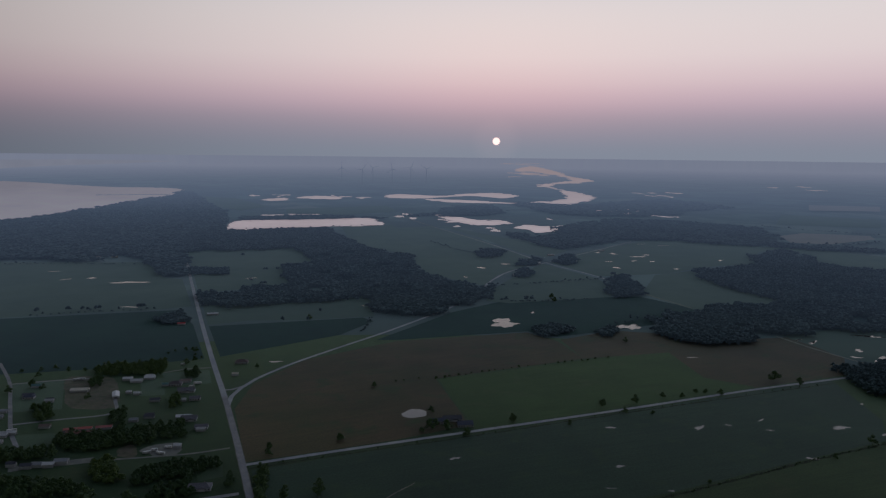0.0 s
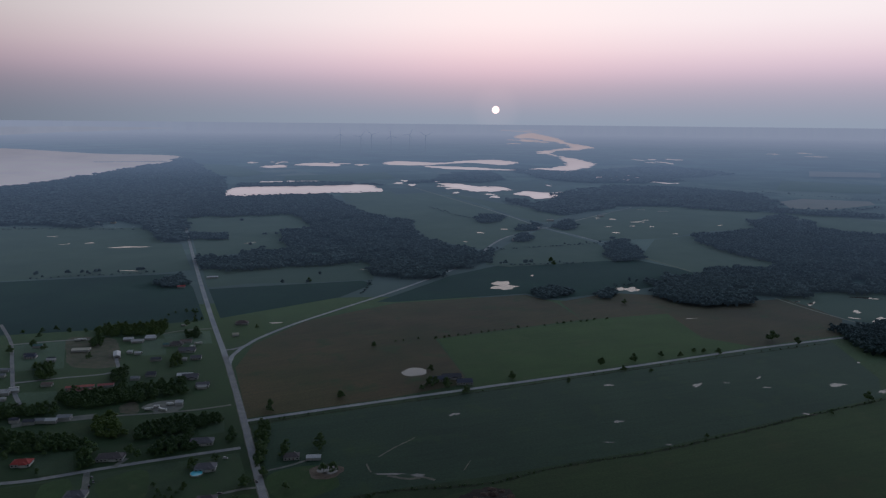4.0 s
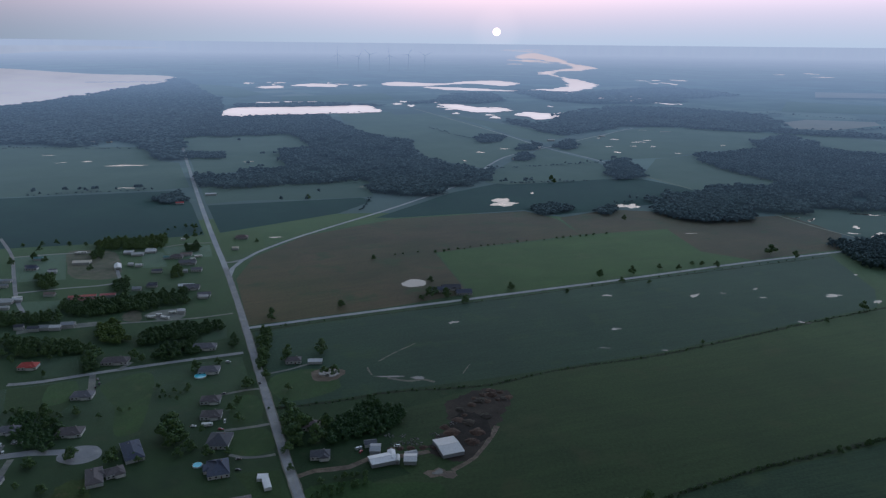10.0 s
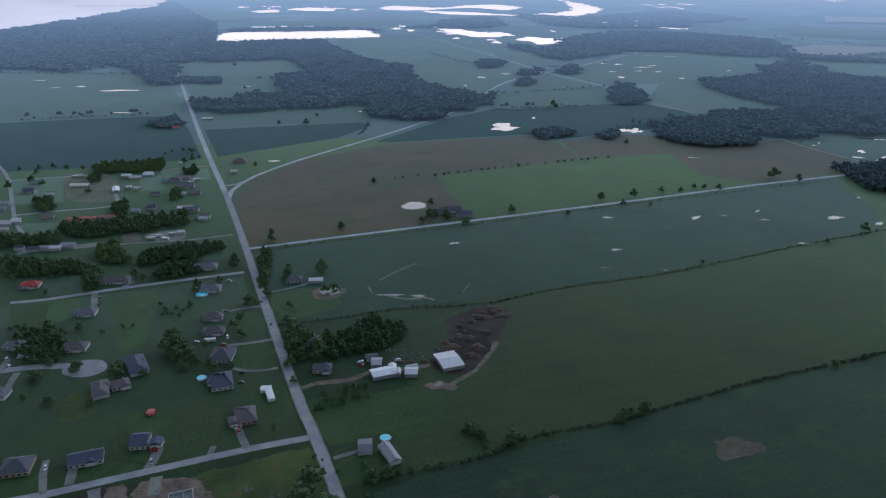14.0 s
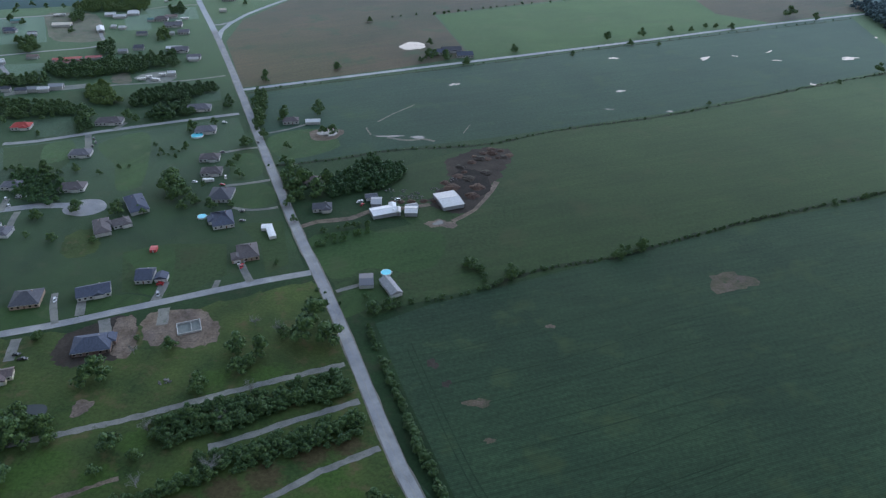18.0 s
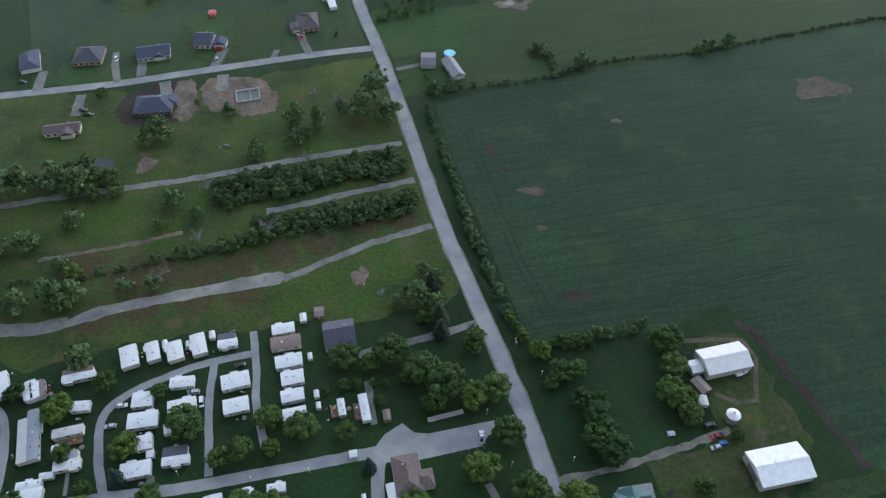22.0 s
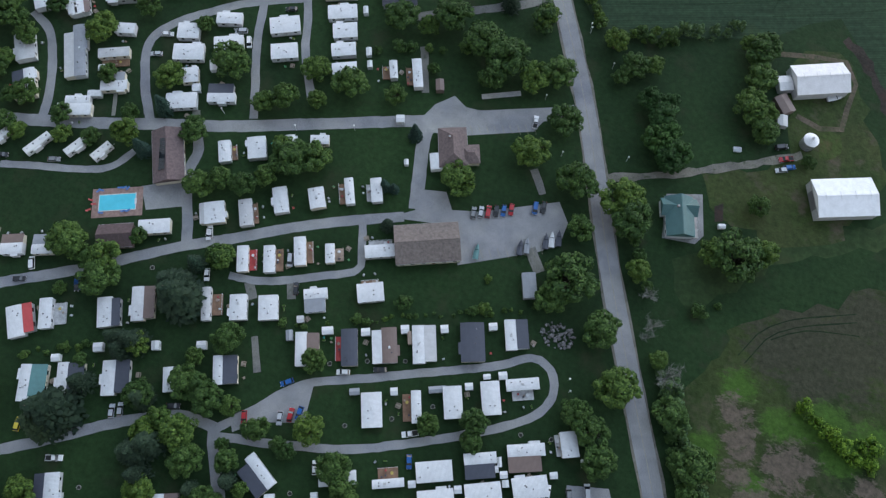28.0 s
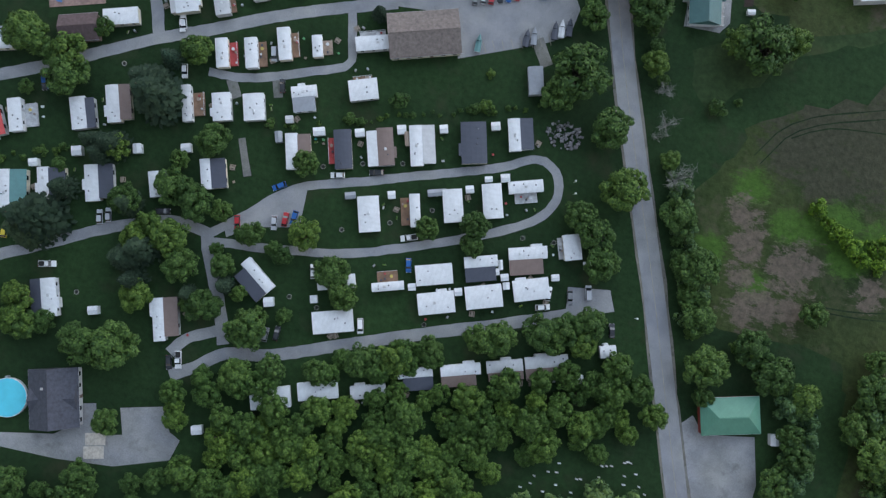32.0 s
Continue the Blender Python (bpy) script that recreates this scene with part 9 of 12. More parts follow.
car(-210.3, 658.4, 1, (0.72, 0.73, 0.74), "van", "white minivan parked on gravel")
car(-203.2, 532.9, 1, (0.72, 0.73, 0.74), "sedan", "white car parked on gravel")
car(-179.7, 541.5, 284, (0.72, 0.73, 0.74), "van", "white minivan parked on gravel")
car(-139.5, 417.6, 103, (0.72, 0.73, 0.74), "van", "white minivan parked on gravel")
car(-134.9, 409.9, 103, (0.35, 0.02, 0.025), "sedan", "red car parked on gravel")
car(-134.4, 417.7, 283, (0.72, 0.73, 0.74), "sedan", "white car parked on gravel")
car(-142.4, 416.8, 283, (0.02, 0.10, 0.32), "sedan", "blue car parked on gravel")
car(-184.3, 388.4, 1, (0.35, 0.02, 0.025), "sedan", "red car parked on gravel")
car(-245.4, 369.5, 294, (0.72, 0.73, 0.74), "sedan", "white car parked on gravel")
car(-61.1, 502.5, 95, (0.72, 0.73, 0.74), "sedan", "white car parked on gravel")
car(-32.9, 504.9, 181, (0.72, 0.73, 0.74), "van", "white minivan parked on gravel")
# more of the village
house(-389.4, 1017.8, 8, 17.9, 11.8, (0.12, 0.108, 0.115), PALE, 2.9, True, label="single-storey house with a brown hipped roof on a mown lawn")
house(-363.6, 989.1, 8, 22.9, 12.5, (0.15, 0.152, 0.175), PALE, 2.9, False, wing=(3, -3, 7, 8), label="single-storey house with a grey gabled roof on a mown lawn")
house(-339.7, 956.3, 8, 13.9, 9.2, (0.15, 0.152, 0.175), PALE, 2.9, False, label="single-storey house with a grey gabled roof on a mown lawn")
house(-321.3, 880.3, 8, 19.4, 12.5, (0.15, 0.152, 0.175), PALE, 2.9, False, wing=(3, -3, 7, 8), label="single-storey house with a grey gabled roof on a mown lawn")
house(-296.3, 852.7, 8, 15.3, 10.1, (0.15, 0.152, 0.175), PALE, 2.9, False, label="single-storey house with a grey gabled roof on a mown lawn")
house(-567.8, 954.5, 8, 14.5, 9.6, (0.075, 0.09, 0.135), PALE, 2.9, True, label="single-storey house with a slate blue hipped roof on a mown lawn")
house(-324.3, 1131.9, 8, 19.7, 12.5, (0.145, 0.115, 0.115), PALE, 2.9, True, label="single-storey house with a reddish brown hipped roof on a mown lawn")
barn(-533.5, 943.8, 8, 9.9, 5.9, SLATE, PALE, 2.9, "slate-grey-roofed village building among gardens", 2.0, None, "outbuilding")
barn(-584.0, 1001.0, 8, 12.0, 7.2, TEAL, PALE, 2.9, "blue-green-roofed village building among gardens", 2.0, None, "outbuilding")
barn(-375.6, 890.8, 8, 10.9, 6.5, SLATE, PALE, 2.9, "slate-grey-roofed village building among gardens", 2.0, None, "outbuilding")
barn(-389.0, 872.9, 8, 10.7, 6.4, GREY, PALE, 2.9, "grey-roofed village building among gardens", 2.0, None, "outbuilding")
barn(-392.0, 948.3, 8, 13.0, 7.8, SLATE, PALE, 2.9, "slate-grey-roofed village building among gardens", 2.0, None, "outbuilding")
barn(-402.7, 1013.0, 8, 8.2, 5.5, TEAL, PALE, 2.9, "blue-green-roofed village building among gardens", 2.0, None, "outbuilding")
barn(-451.5, 1029.7, 8, 16.5, 9.9, PALE, PALE, 2.9, "pale-roofed village building among gardens", 2.0, None, "outbuilding")
barn(-316.1, 1066.3, 8, 9.4, 5.6, CREAM, PALE, 2.9, "cream-roofed village building among gardens", 2.0, None, "outbuilding")
barn(-513.6, 985.9, 8, 23.7, 11.0, CREAM, PALE, 2.9, "cream-roofed village building among gardens", 2.0, None, "outbuilding")
barn(-562.0, 878.3, 8, 8.5, 5.5, GREY, PALE, 2.9, "grey-roofed village building among gardens", 2.0, None, "outbuilding")
barn(-488.0, 848.8, 8, 12.4, 7.5, BROWN, PALE, 2.9, "brown-roofed village building among gardens", 2.0, None, "outbuilding")
barn(-523.9, 819.1, 8, 13.3, 8.0, PALE, PALE, 2.9, "pale-roofed village building among gardens", 2.0, None, "outbuilding")
barn(-516.5, 826.6, 8, 9.4, 5.7, WHITE, PALE, 2.9, "white-roofed village building among gardens", 2.0, None, "outbuilding")
barn(-438.4, 1045.8, 8, 15.1, 9.1, WHITE, PALE, 2.9, "white-roofed village building among gardens", 2.0, None, "outbuilding")
barn(-468.5, 1038.5, 8, 13.4, 8.0, WHITE, PALE, 2.9, "white-roofed village building among gardens", 2.0, None, "outbuilding")
barn(-435.9, 738.5, 8, 10.5, 6.3, GREY, PALE, 3.6, "grey-roofed village building among gardens", 2.0, None, "outbuilding")
barn(-423.8, 738.8, 8, 11.2, 6.7, WHITE, PALE, 3.6, "white-roofed village building among gardens", 2.0, None, "outbuilding")
barn(-414.6, 748.4, 8, 14.2, 8.5, GREY, PALE, 3.6, "grey-roofed village building among gardens", 2.0, None, "outbuilding")
barn(-445.5, 734.9, 8, 11.7, 7.0, SLATE, PALE, 3.6, "slate-grey-roofed village building among gardens", 2.0, None, "outbuilding")
barn(-463.9, 738.6, 8, 9.4, 5.7, SLATE, PALE, 3.6, "slate-grey-roofed village building among gardens", 2.0, None, "outbuilding")
barn(-303.9, 792.8, 8, 8.2, 5.5, WHITE, PALE, 3.6, "white-roofed village building among gardens", 2.0, None, "outbuilding")
for px, py, roof, n in ((-452, 839, (0.40, 0.10, 0.09), 14), (-436, 843.5, (0.46, 0.12, 0.10), 16), (-415, 848.5, (0.36, 0.10, 0.10), 18)):
    barn(px, py, 13, n, 7.0, roof, PALE, 2.6, "long low shed with a faded red roof among gardens", 1.4, None, "outbuilding")
motor_home(-543.3, 1033.7, 8, 7.5, 2.6, 0)
motor_home(-539.8, 1036.9, 8, 9.0, 2.6, 1)
motor_home(-534.8, 1037.1, 8, 6.5, 2.6, 2)
motor_home(-515.7, 1028.4, 70, 11.0, 2.6, 3)
motor_home(-452.2, 963.8, 60, 7.5, 2.6, 4)
motor_home(-426.9, 975.6, 40, 9.0, 2.6, 5)
motor_home(-442.2, 977.9, 8, 6.5, 2.6, 6)
motor_home(-359.5, 1024.5, 8, 11.0, 2.6, 7)
motor_home(-362.9, 1009.4, 8, 7.5, 2.6, 8)
motor_home(-332.6, 776.5, 20, 9.0, 2.6, 9)
motor_home(-327.0, 784.0, 10, 6.5, 2.6, 10)
motor_home(-316.6, 775.2, -20, 11.0, 2.6, 11)
motor_home(-314.4, 791.8, 12, 7.5, 2.6, 12)
motor_home(-192.2, 534.2, 6, 9.0, 2.6, 13)
motor_home(-415.0, 1118.3, 8, 6.5, 2.6, 14)
motor_home(-521.6, 836.4, 20, 11.0, 2.6, 15)

# ---------------------------------------------------------------- plants
def leaf_ball(rnd, verts, faces, c, r, n, leaf, flat=0.8, drop=-0.6):
    """n small folded leaf clumps on the skin of a lobe at c."""
    for _ in range(n):
        z = rnd.uniform(drop, 1.0)
        a = rnd.uniform(0, 6.2832)
        q = math.sqrt(max(0.0, 1 - z * z))
        k = r * rnd.uniform(0.72, 1.06)
        p = Vector((c[0] + k * q * math.cos(a), c[1] + k * q * math.sin(a), c[2] + k * z * flat))
        nrm = Vector((q * math.cos(a) + rnd.uniform(-0.6, 0.6), q * math.sin(a) + rnd.uniform(-0.6, 0.6), z + rnd.uniform(-0.3, 0.6))).normalized()
        u = nrm.orthogonal().normalized()
        u = (Matrix.Rotation(rnd.uniform(0, 6.28), 3, nrm) @ u)
        w = nrm.cross(u)
        s = leaf * rnd.uniform(0.6, 1.3)
        b = len(verts)
        verts += [tuple(p + u * s), tuple(p + w * s * 0.6 - nrm * s * 0.25), tuple(p - u * s), tuple(p - w * s * 0.6 - nrm * s * 0.25)]
        faces += [(b, b + 1, b + 2), (b, b + 2, b + 3)]


def stick(verts, faces, a, b, ra, rb, n=5):
    a, b = Vector(a), Vector(b)
    d = (b - a).normalized()
    u = d.orthogonal().normalized()
    w = d.cross(u)
    o = len(verts)
    for p, r in ((a, ra), (b, rb)):
        verts += [tuple(p + (u * math.cos(6.2832 * k / n) + w * math.sin(6.2832 * k / n)) * r) for k in range(n)]
    faces += [(o + k, o + (k + 1) % n, o + n + (k + 1) % n, o + n + k) for k in range(n)]


def mesh_of(name, verts, faces, mat):
    me = bpy.data.meshes.new(name)
    me.from_pydata(verts, [], faces)
    me.materials.append(mat)
    return me


def broad_tree(seed, lobes, per, leaf, height=9.0, radius=4.0, spread=1.0, low=0.34):
    """Trunk and crown meshes of a broad-leaved tree of crown radius about 4 m."""
    rnd = random.Random(seed)
    cv, cf, tv, tf = [], [], [], []
    fork = height * low * 0.8
    stick(tv, tf, (0, 0, 0), (0, 0, fork), 0.32, 0.24, 7)
    for i in range(lobes):
        a = 6.2832 * (i + rnd.uniform(-0.3, 0.3)) / max(1, lobes - 2)
        ring_r = radius * rnd.uniform(0.22, 0.90 if spread < 0.6 else 0.78) if i < lobes - 2 else radius * rnd.uniform(0.0, 0.25)
        c = (ring_r * math.cos(a), ring_r * math.sin(a), height * (rnd.uniform(low, 0.74 - 0.22 * ring_r / radius) if i < lobes - 2 else rnd.uniform(0.68, 0.78)))
        leaf_ball(rnd, cv, cf, c, radius * rnd.uniform(0.36, 0.54) * spread, per, leaf)
        stick(tv, tf, (0, 0, fork * rnd.uniform(0.7, 1)), c, 0.15, 0.05, 4)
    return mesh_of("trunk", tv, tf, M_BARK), mesh_of("crown", cv, cf, M_LEAF)


def conifer(seed, tiers, per, height=11.0, radius=2.8):
    rnd = random.Random(seed)
    cv, cf, tv, tf = [], [], [], []
    stick(tv, tf, (0, 0, 0), (0, 0, height * 0.95), 0.25, 0.04, 6)
    for i in range(tiers):
        h = height * (0.10 + 0.86 * i / tiers)
        r = radius * (1 - i / tiers) ** 0.85 + 0.15
        for k in range(max(5, int(per * (1 - 0.7 * i / tiers)))):
            a, q = rnd.uniform(0, 6.2832), r * rnd.uniform(0.35, 1.08)
            p = Vector((q * math.cos(a), q * math.sin(a), h - q * 0.28 + rnd.uniform(-0.2, 0.3)))
            b2 = a + rnd.uniform(-0.9, 0.9)
            out_way = Vector((math.cos(b2), math.sin(b2), rnd.uniform(-0.5, 0.1))) * rnd.uniform(0.25, 0.5)
            side = Vector((-math.sin(b2), math.cos(b2), rnd.uniform(-0.3, 0.3))) * rnd.uniform(0.2, 0.36)
            b = len(cv)
            cv += [tuple(p - out_way), tuple(p + side), tuple(p + out_way), tuple(p - side)]
            cf += [(b, b + 1, b + 2), (b, b + 2, b + 3)]
    return mesh_of("trunk", tv, tf, M_BARK), mesh_of("crown", cv, cf, M_NEEDLE)


def bare_tree(seed, height=7.0):
    """A dead tree: trunk and a crown of pale twigs."""
    rnd = random.Random(seed)
    tv, tf, cv, cf = [], [], [], []
    stick(tv, tf, (0, 0, 0), (0, 0, height * 0.4), 0.2, 0.14, 6)
    for i in range(14):
        a, e = rnd.uniform(0, 6.28), rnd.uniform(0.4, 1.2)
        ln = height * rnd.uniform(0.3, 0.6)
        o = Vector((0, 0, height * rnd.uniform(0.2, 0.42)))
        tip = o + Vector((math.cos(a) * math.cos(e), math.sin(a) * math.cos(e), math.sin(e))) * ln
        stick(cv, cf, o, tip, 0.06, 0.02, 4)
        for _ in range(16):
            s = o.lerp(tip, rnd.uniform(0.35, 1))
            q = s + Vector((rnd.uniform(-1, 1), rnd.uniform(-1, 1), rnd.uniform(-0.2, 0.9))) * height * 0.15
            stick(cv, cf, s, q, 0.03, 0.012, 3)
    return mesh_of("trunk", tv, tf, M_PALE_TWIG), mesh_of("crown", cv, cf, M_PALE_TWIG)


BROAD = [broad_tree(s, 40 + s % 9, 84, 0.34, spread=0.52) for s in range(8)]
LIGHT = [broad_tree(40 + s, 11 + s % 3, 62, 0.52, spread=0.85, low=0.2) for s in range(5)]
FAR_TREE = [broad_tree(120 + s, 12, 38, 0.66, spread=0.8, low=0.2) for s in range(4)]
BUSH = [broad_tree(80 + s, 8, 62, 0.48, 5.0, 3.6, 0.85, 0.16) for s in range(4)]
FIR = [conifer(s, 15, 100) for s in range(3)]
BARE = [bare_tree(s) for s in range(3)]
KINDS = {"broad": (BROAD, 4.0, "tree", "full-crowned green broad-leaved tree with an uneven outline", "tree"),
         "light": (LIGHT, 4.0, "tree", "green broad-leaved tree beside fields and gardens", "tree"),
         "bush": (BUSH, 3.4, "bush", "dense green bush in a hedgerow", "bush"),
         "fir": (FIR, 2.7, "conifer", "dark blue-green conifer with drooping branches", "conifer"),
         "bare": (BARE, 3.2, "dead_tree", "leafless pale grey dead tree", "dead tree")}
COUNT, LATER = [0], {}


def tree(x, y, r, kind="broad", tint=(1, 1, 1)):
    """A tree of crown radius r."""
    if kind in ("light", "bush") and math.hypot(x, y) > 195:
        LATER.setdefault(kind, []).append((x, y, r))
        return None
    shapes, base, name, label, category = KINDS[kind]
    COUNT[0] += 1
    rnd = random.Random(COUNT[0] * 131 + 7)
    trunk, crown = shapes[rnd.randrange(len(shapes))]
    s = r / base
    t = thing(name, x, y, rnd.uniform(0, 360), label, category, "trees and bushes")
    t.scale = (s, s, s * rnd.uniform(0.85, 1.1) if s < 1.4 else s * 0.8)
    part("trunk", trunk, M_BARK if kind != "bare" else M_PALE_TWIG, t)
    part("crown", crown, crown.materials[0], t, None, tint)
    return t


def trees(rows, kind="broad", tint=(1, 1, 1)):
    for x, y, r in rows:
        tree(x, y, r, kind, tint)


def hedge(pts, gap, r, kind="bush", spread=1.0, seed=1, tint=(1, 1, 1)):
    """Single bushes or trees in a row along pts."""
    rnd = random.Random(seed)
    for p in curve_through(pts, gap):
        if rnd.random() < 0.9:
            tree(p.x + rnd.uniform(-spread, spread), p.y + rnd.uniform(-spread, spread), r * rnd.uniform(0.6, 1.25), kind, tint)


def inside(x, y, poly):
    hit = False
    for (ax, ay), (bx, by) in zip(poly, poly[1:] + poly[:1]):
        if (ay > y) != (by > y) and x < (bx - ax) * (y - ay) / (by - ay) + ax:
            hit = not hit
    return hit


def wood(poly, gap, r, kind="broad", seed=1, tint=(1, 1, 1), skip=()):
    """Single trees, unevenly spaced over the plot poly."""
    rnd = random.Random(seed)
    xs, ys = [p[0] for p in poly], [p[1] for p in poly]
    y = min(ys)
    while y < max(ys):
        x = min(xs)
        while x < max(xs):
            px, py = x + rnd.uniform(-0.4, 0.4) * gap, y + rnd.uniform(-0.4, 0.4) * gap
            if inside(px, py, poly) and not any(a < px < b and c < py < d for a, c, b, d in skip):
                tree(px, py, r * rnd.uniform(0.7, 1.25), kind, tint)
            x += gap
        y += gap * 0.9


def crown_domes(spots, height, gen, spread):
    """Vertices and faces of low leafy crowns, each an uneven dome of clumps: spots are (x, y, radius)."""
    if not len(spots):
        return np.zeros((0, 3)), []
    m, n = len(spots), 6
    at = np.array([lift(x, y) for x, y, _ in spots])
    true = np.hypot([p[0] for p in spots], [p[1] for p in spots])
    k = np.hypot(at[:, 0], at[:, 1]) / np.maximum(true, 1.0)
    r = np.array([p[2] for p in spots]) * k
    tall = height * k * gen.uniform(0.72, 1.18, m)
    rings = []
    for out, up in ((1.0, 0.52), (0.72, 0.86)):
        a = (np.arange(n) / n * 2 * math.pi)[None] + gen.uniform(-0.35, 0.35, (m, n)) + gen.uniform(0, 6.28, (m, 1))
        q = r[:, None] * out * gen.uniform(0.66, 1.25, (m, n))
        rings.append(np.stack((at[:, 0, None] + q * np.cos(a), at[:, 1, None] + q * np.sin(a), at[:, 2, None] + tall[:, None] * up * gen.uniform(0.78, 1.18, (m, n))), -1))
    top = at + np.stack((gen.uniform(-0.2, 0.2, m) * r, gen.uniform(-0.2, 0.2, m) * r, tall), -1)
    verts = np.concatenate((rings[0], rings[1], top[:, None]), 1).reshape(-1, 3)
    one = [(i, (i + 1) % n, n + (i + 1) % n, n + i) for i in range(n)] + [(n + i, n + (i + 1) % n, 2 * n) for i in range(n)]
    return verts, [tuple(13 * j + i for i in f) for j in range(m) for f in one]


def far_wood(name, poly, seed, label, height=12.0, gap=None, open_share=0.0):
    """A distant wood nobody could count: uneven crowns over a closed dark understorey, with ragged edges and a few gaps."""
    rnd, gen = random.Random(seed), np.random.default_rng(seed)
    mid = Vector((sum(p[0] for p in poly) / len(poly), sum(p[1] for p in poly) / len(poly))).length
    gap = gap or max(6.2, mid * 0.0046)
    xs, ys = [p[0] for p in poly], [p[1] for p in poly]
    x0, y0 = min(xs) - 3 * gap, min(ys) - 3 * gap
    nx, ny = int((max(xs) - x0) / gap) + 4, int((max(ys) - y0) / gap) + 4
    grid, at, spots, verts, faces = {}, {}, [], [], []
    for j in range(ny):
        for i in range(nx):
            px, py = x0 + (i + 0.5 * (j % 2) + rnd.uniform(-0.4, 0.4)) * gap, y0 + (j + rnd.uniform(-0.4, 0.4)) * gap
            wob = noise.noise((px / (gap * 9), py / (gap * 9), seed)) * gap * 4 + noise.noise((px / (gap * 2.5), py / (gap * 2.5), seed + 5)) * gap * 2.5
            ok = inside(px + wob, py - wob * 1.1, poly)
            if ok and open_share and noise.noise((px / 70, py / 70, seed + 9)) > 0.55 - open_share:
                ok = False
            gx, gy, gz = lift(px, py)
            grid[i, j] = (gx, gy, gz + (height * rnd.uniform(0.58, 0.72) if ok else -0.6), ok)
            if ok:
                spots.append((px, py, gap * rnd.uniform(0.55, 0.95)))
    for (i, j) in grid:
        quad = ((i, j), (i + 1, j), (i + 1, j + 1), (i, j + 1))
        if all(q in grid for q in quad) and sum(grid[q][3] for q in quad) > 2:
            for q in quad:
                if q not in at:
                    at[q] = len(verts)
                    verts.append(grid[q][:3])
            faces.append(tuple(at[q] for q in quad))
    dv, df = crown_domes(spots, height, gen, gap)
    o = len(verts)
    me = mesh_of(name, verts + dv.tolist(), faces + [tuple(o + i for i in f) for f in df], M_FARWOOD)
    me.polygons.foreach_set("use_smooth", [True] * len(me.polygons))
    tagged(new(name, me), label, "wood", "", "stuff")


def far_rows(lines, singles, seed):
    """Distant hedgerows and lone trees between fields, each tree of a few clumps."""
    rnd, gen = random.Random(seed), np.random.default_rng(seed)
    low, tall = [], []
    for pts, gap, r in lines:
        for p in curve_through(pts, gap):
            if rnd.random() < 0.8:
                (tall if rnd.random() < 0.25 else low).append((p.x + rnd.uniform(-3, 3), p.y + rnd.uniform(-3, 3), r * rnd.uniform(0.6, 1.3)))
    for x, y, r in singles:
        for _ in range(4):
            tall.append((x + rnd.uniform(-0.6, 0.6) * r, y + rnd.uniform(-0.6, 0.6) * r, r * rnd.uniform(0.5, 0.8)))
    va, fa = crown_domes(low, 4.5, gen, 0)
    vb, fb = crown_domes(tall, 10.0, gen, 0)
    o = len(va)
    me = mesh_of("far_trees", np.concatenate((va, vb)).tolist(), fa + [tuple(o + i for i in f) for f in fb], M_FARWOOD)
    me.polygons.foreach_set("use_smooth", [True] * len(me.polygons))
    tagged(new("far_trees", me), "dark hedgerows and lone trees between distant fields", "trees", "", "stuff")


def spots_in(poly, gap, r, rnd):
    xs, ys = [p[0] for p in poly], [p[1] for p in poly]
    out, y = [], min(ys)
    while y < max(ys):
        x = min(xs)
        while x < max(xs):
            px, py = x + rnd.uniform(-0.45, 0.45) * gap, y + rnd.uniform(-0.45, 0.45) * gap
            if inside(px, py, poly):
                out.append((px, py, r * rnd.uniform(0.65, 1.3)))
            x += gap
        y += gap * 0.9
    return out


def thicket(poly, gap, r, kind="light", seed=1, label="dense stand of green trees between gardens", tint=(1, 1, 1), spots=()):
    """A stand of trees too dense to count: one mesh of many crowns and trunks."""
    rnd = random.Random(seed)
    shapes, base = KINDS[kind][:2]
    if kind == "light":
        shapes = FAR_TREE
    data = []
    for trunk, crown in shapes:
        co = np.empty(len(crown.vertices) * 3)
        crown.vertices.foreach_get("co", co)
        data.append((co.reshape(-1, 3), [tuple(p.vertices) for p in crown.polygons]))
    verts, faces, n = [], [], 0
    for px, py, size in spots_in(poly, gap, r, rnd) if poly else spots:
        if -466 < px < -398 and abs(py - 844 - 0.22 * (px + 432)) < 11:
            continue
        co, fs = data[rnd.randrange(len(data))]
        s, a = size / base, rnd.uniform(0, 6.28)
        c, q = math.cos(a) * s, math.sin(a) * s
        m = np.array(((c, -q, 0), (q, c, 0), (0, 0, s * rnd.uniform(0.85, 1.05))))
        verts.append(co @ m.T + (px, py, 0))
        faces += [tuple(i + n for i in f) for f in fs]
        n += len(co)
        tv, tf = [], []
        stick(tv, tf, (px, py, 0), (px, py, 3.5 * s), 0.25, 0.15, 4)
        verts.append(np.array(tv))
        faces += [tuple(i + n for i in f) for f in tf]
        n += len(tv)
    if n:
        ob = new("trees", mesh_of("trees", np.concatenate(verts).tolist(), faces, M_LEAF_MID if kind != "broad" else M_LEAF))
        ob.color = (*tint, 1)
        tagged(ob, label, "trees", "", "stuff")

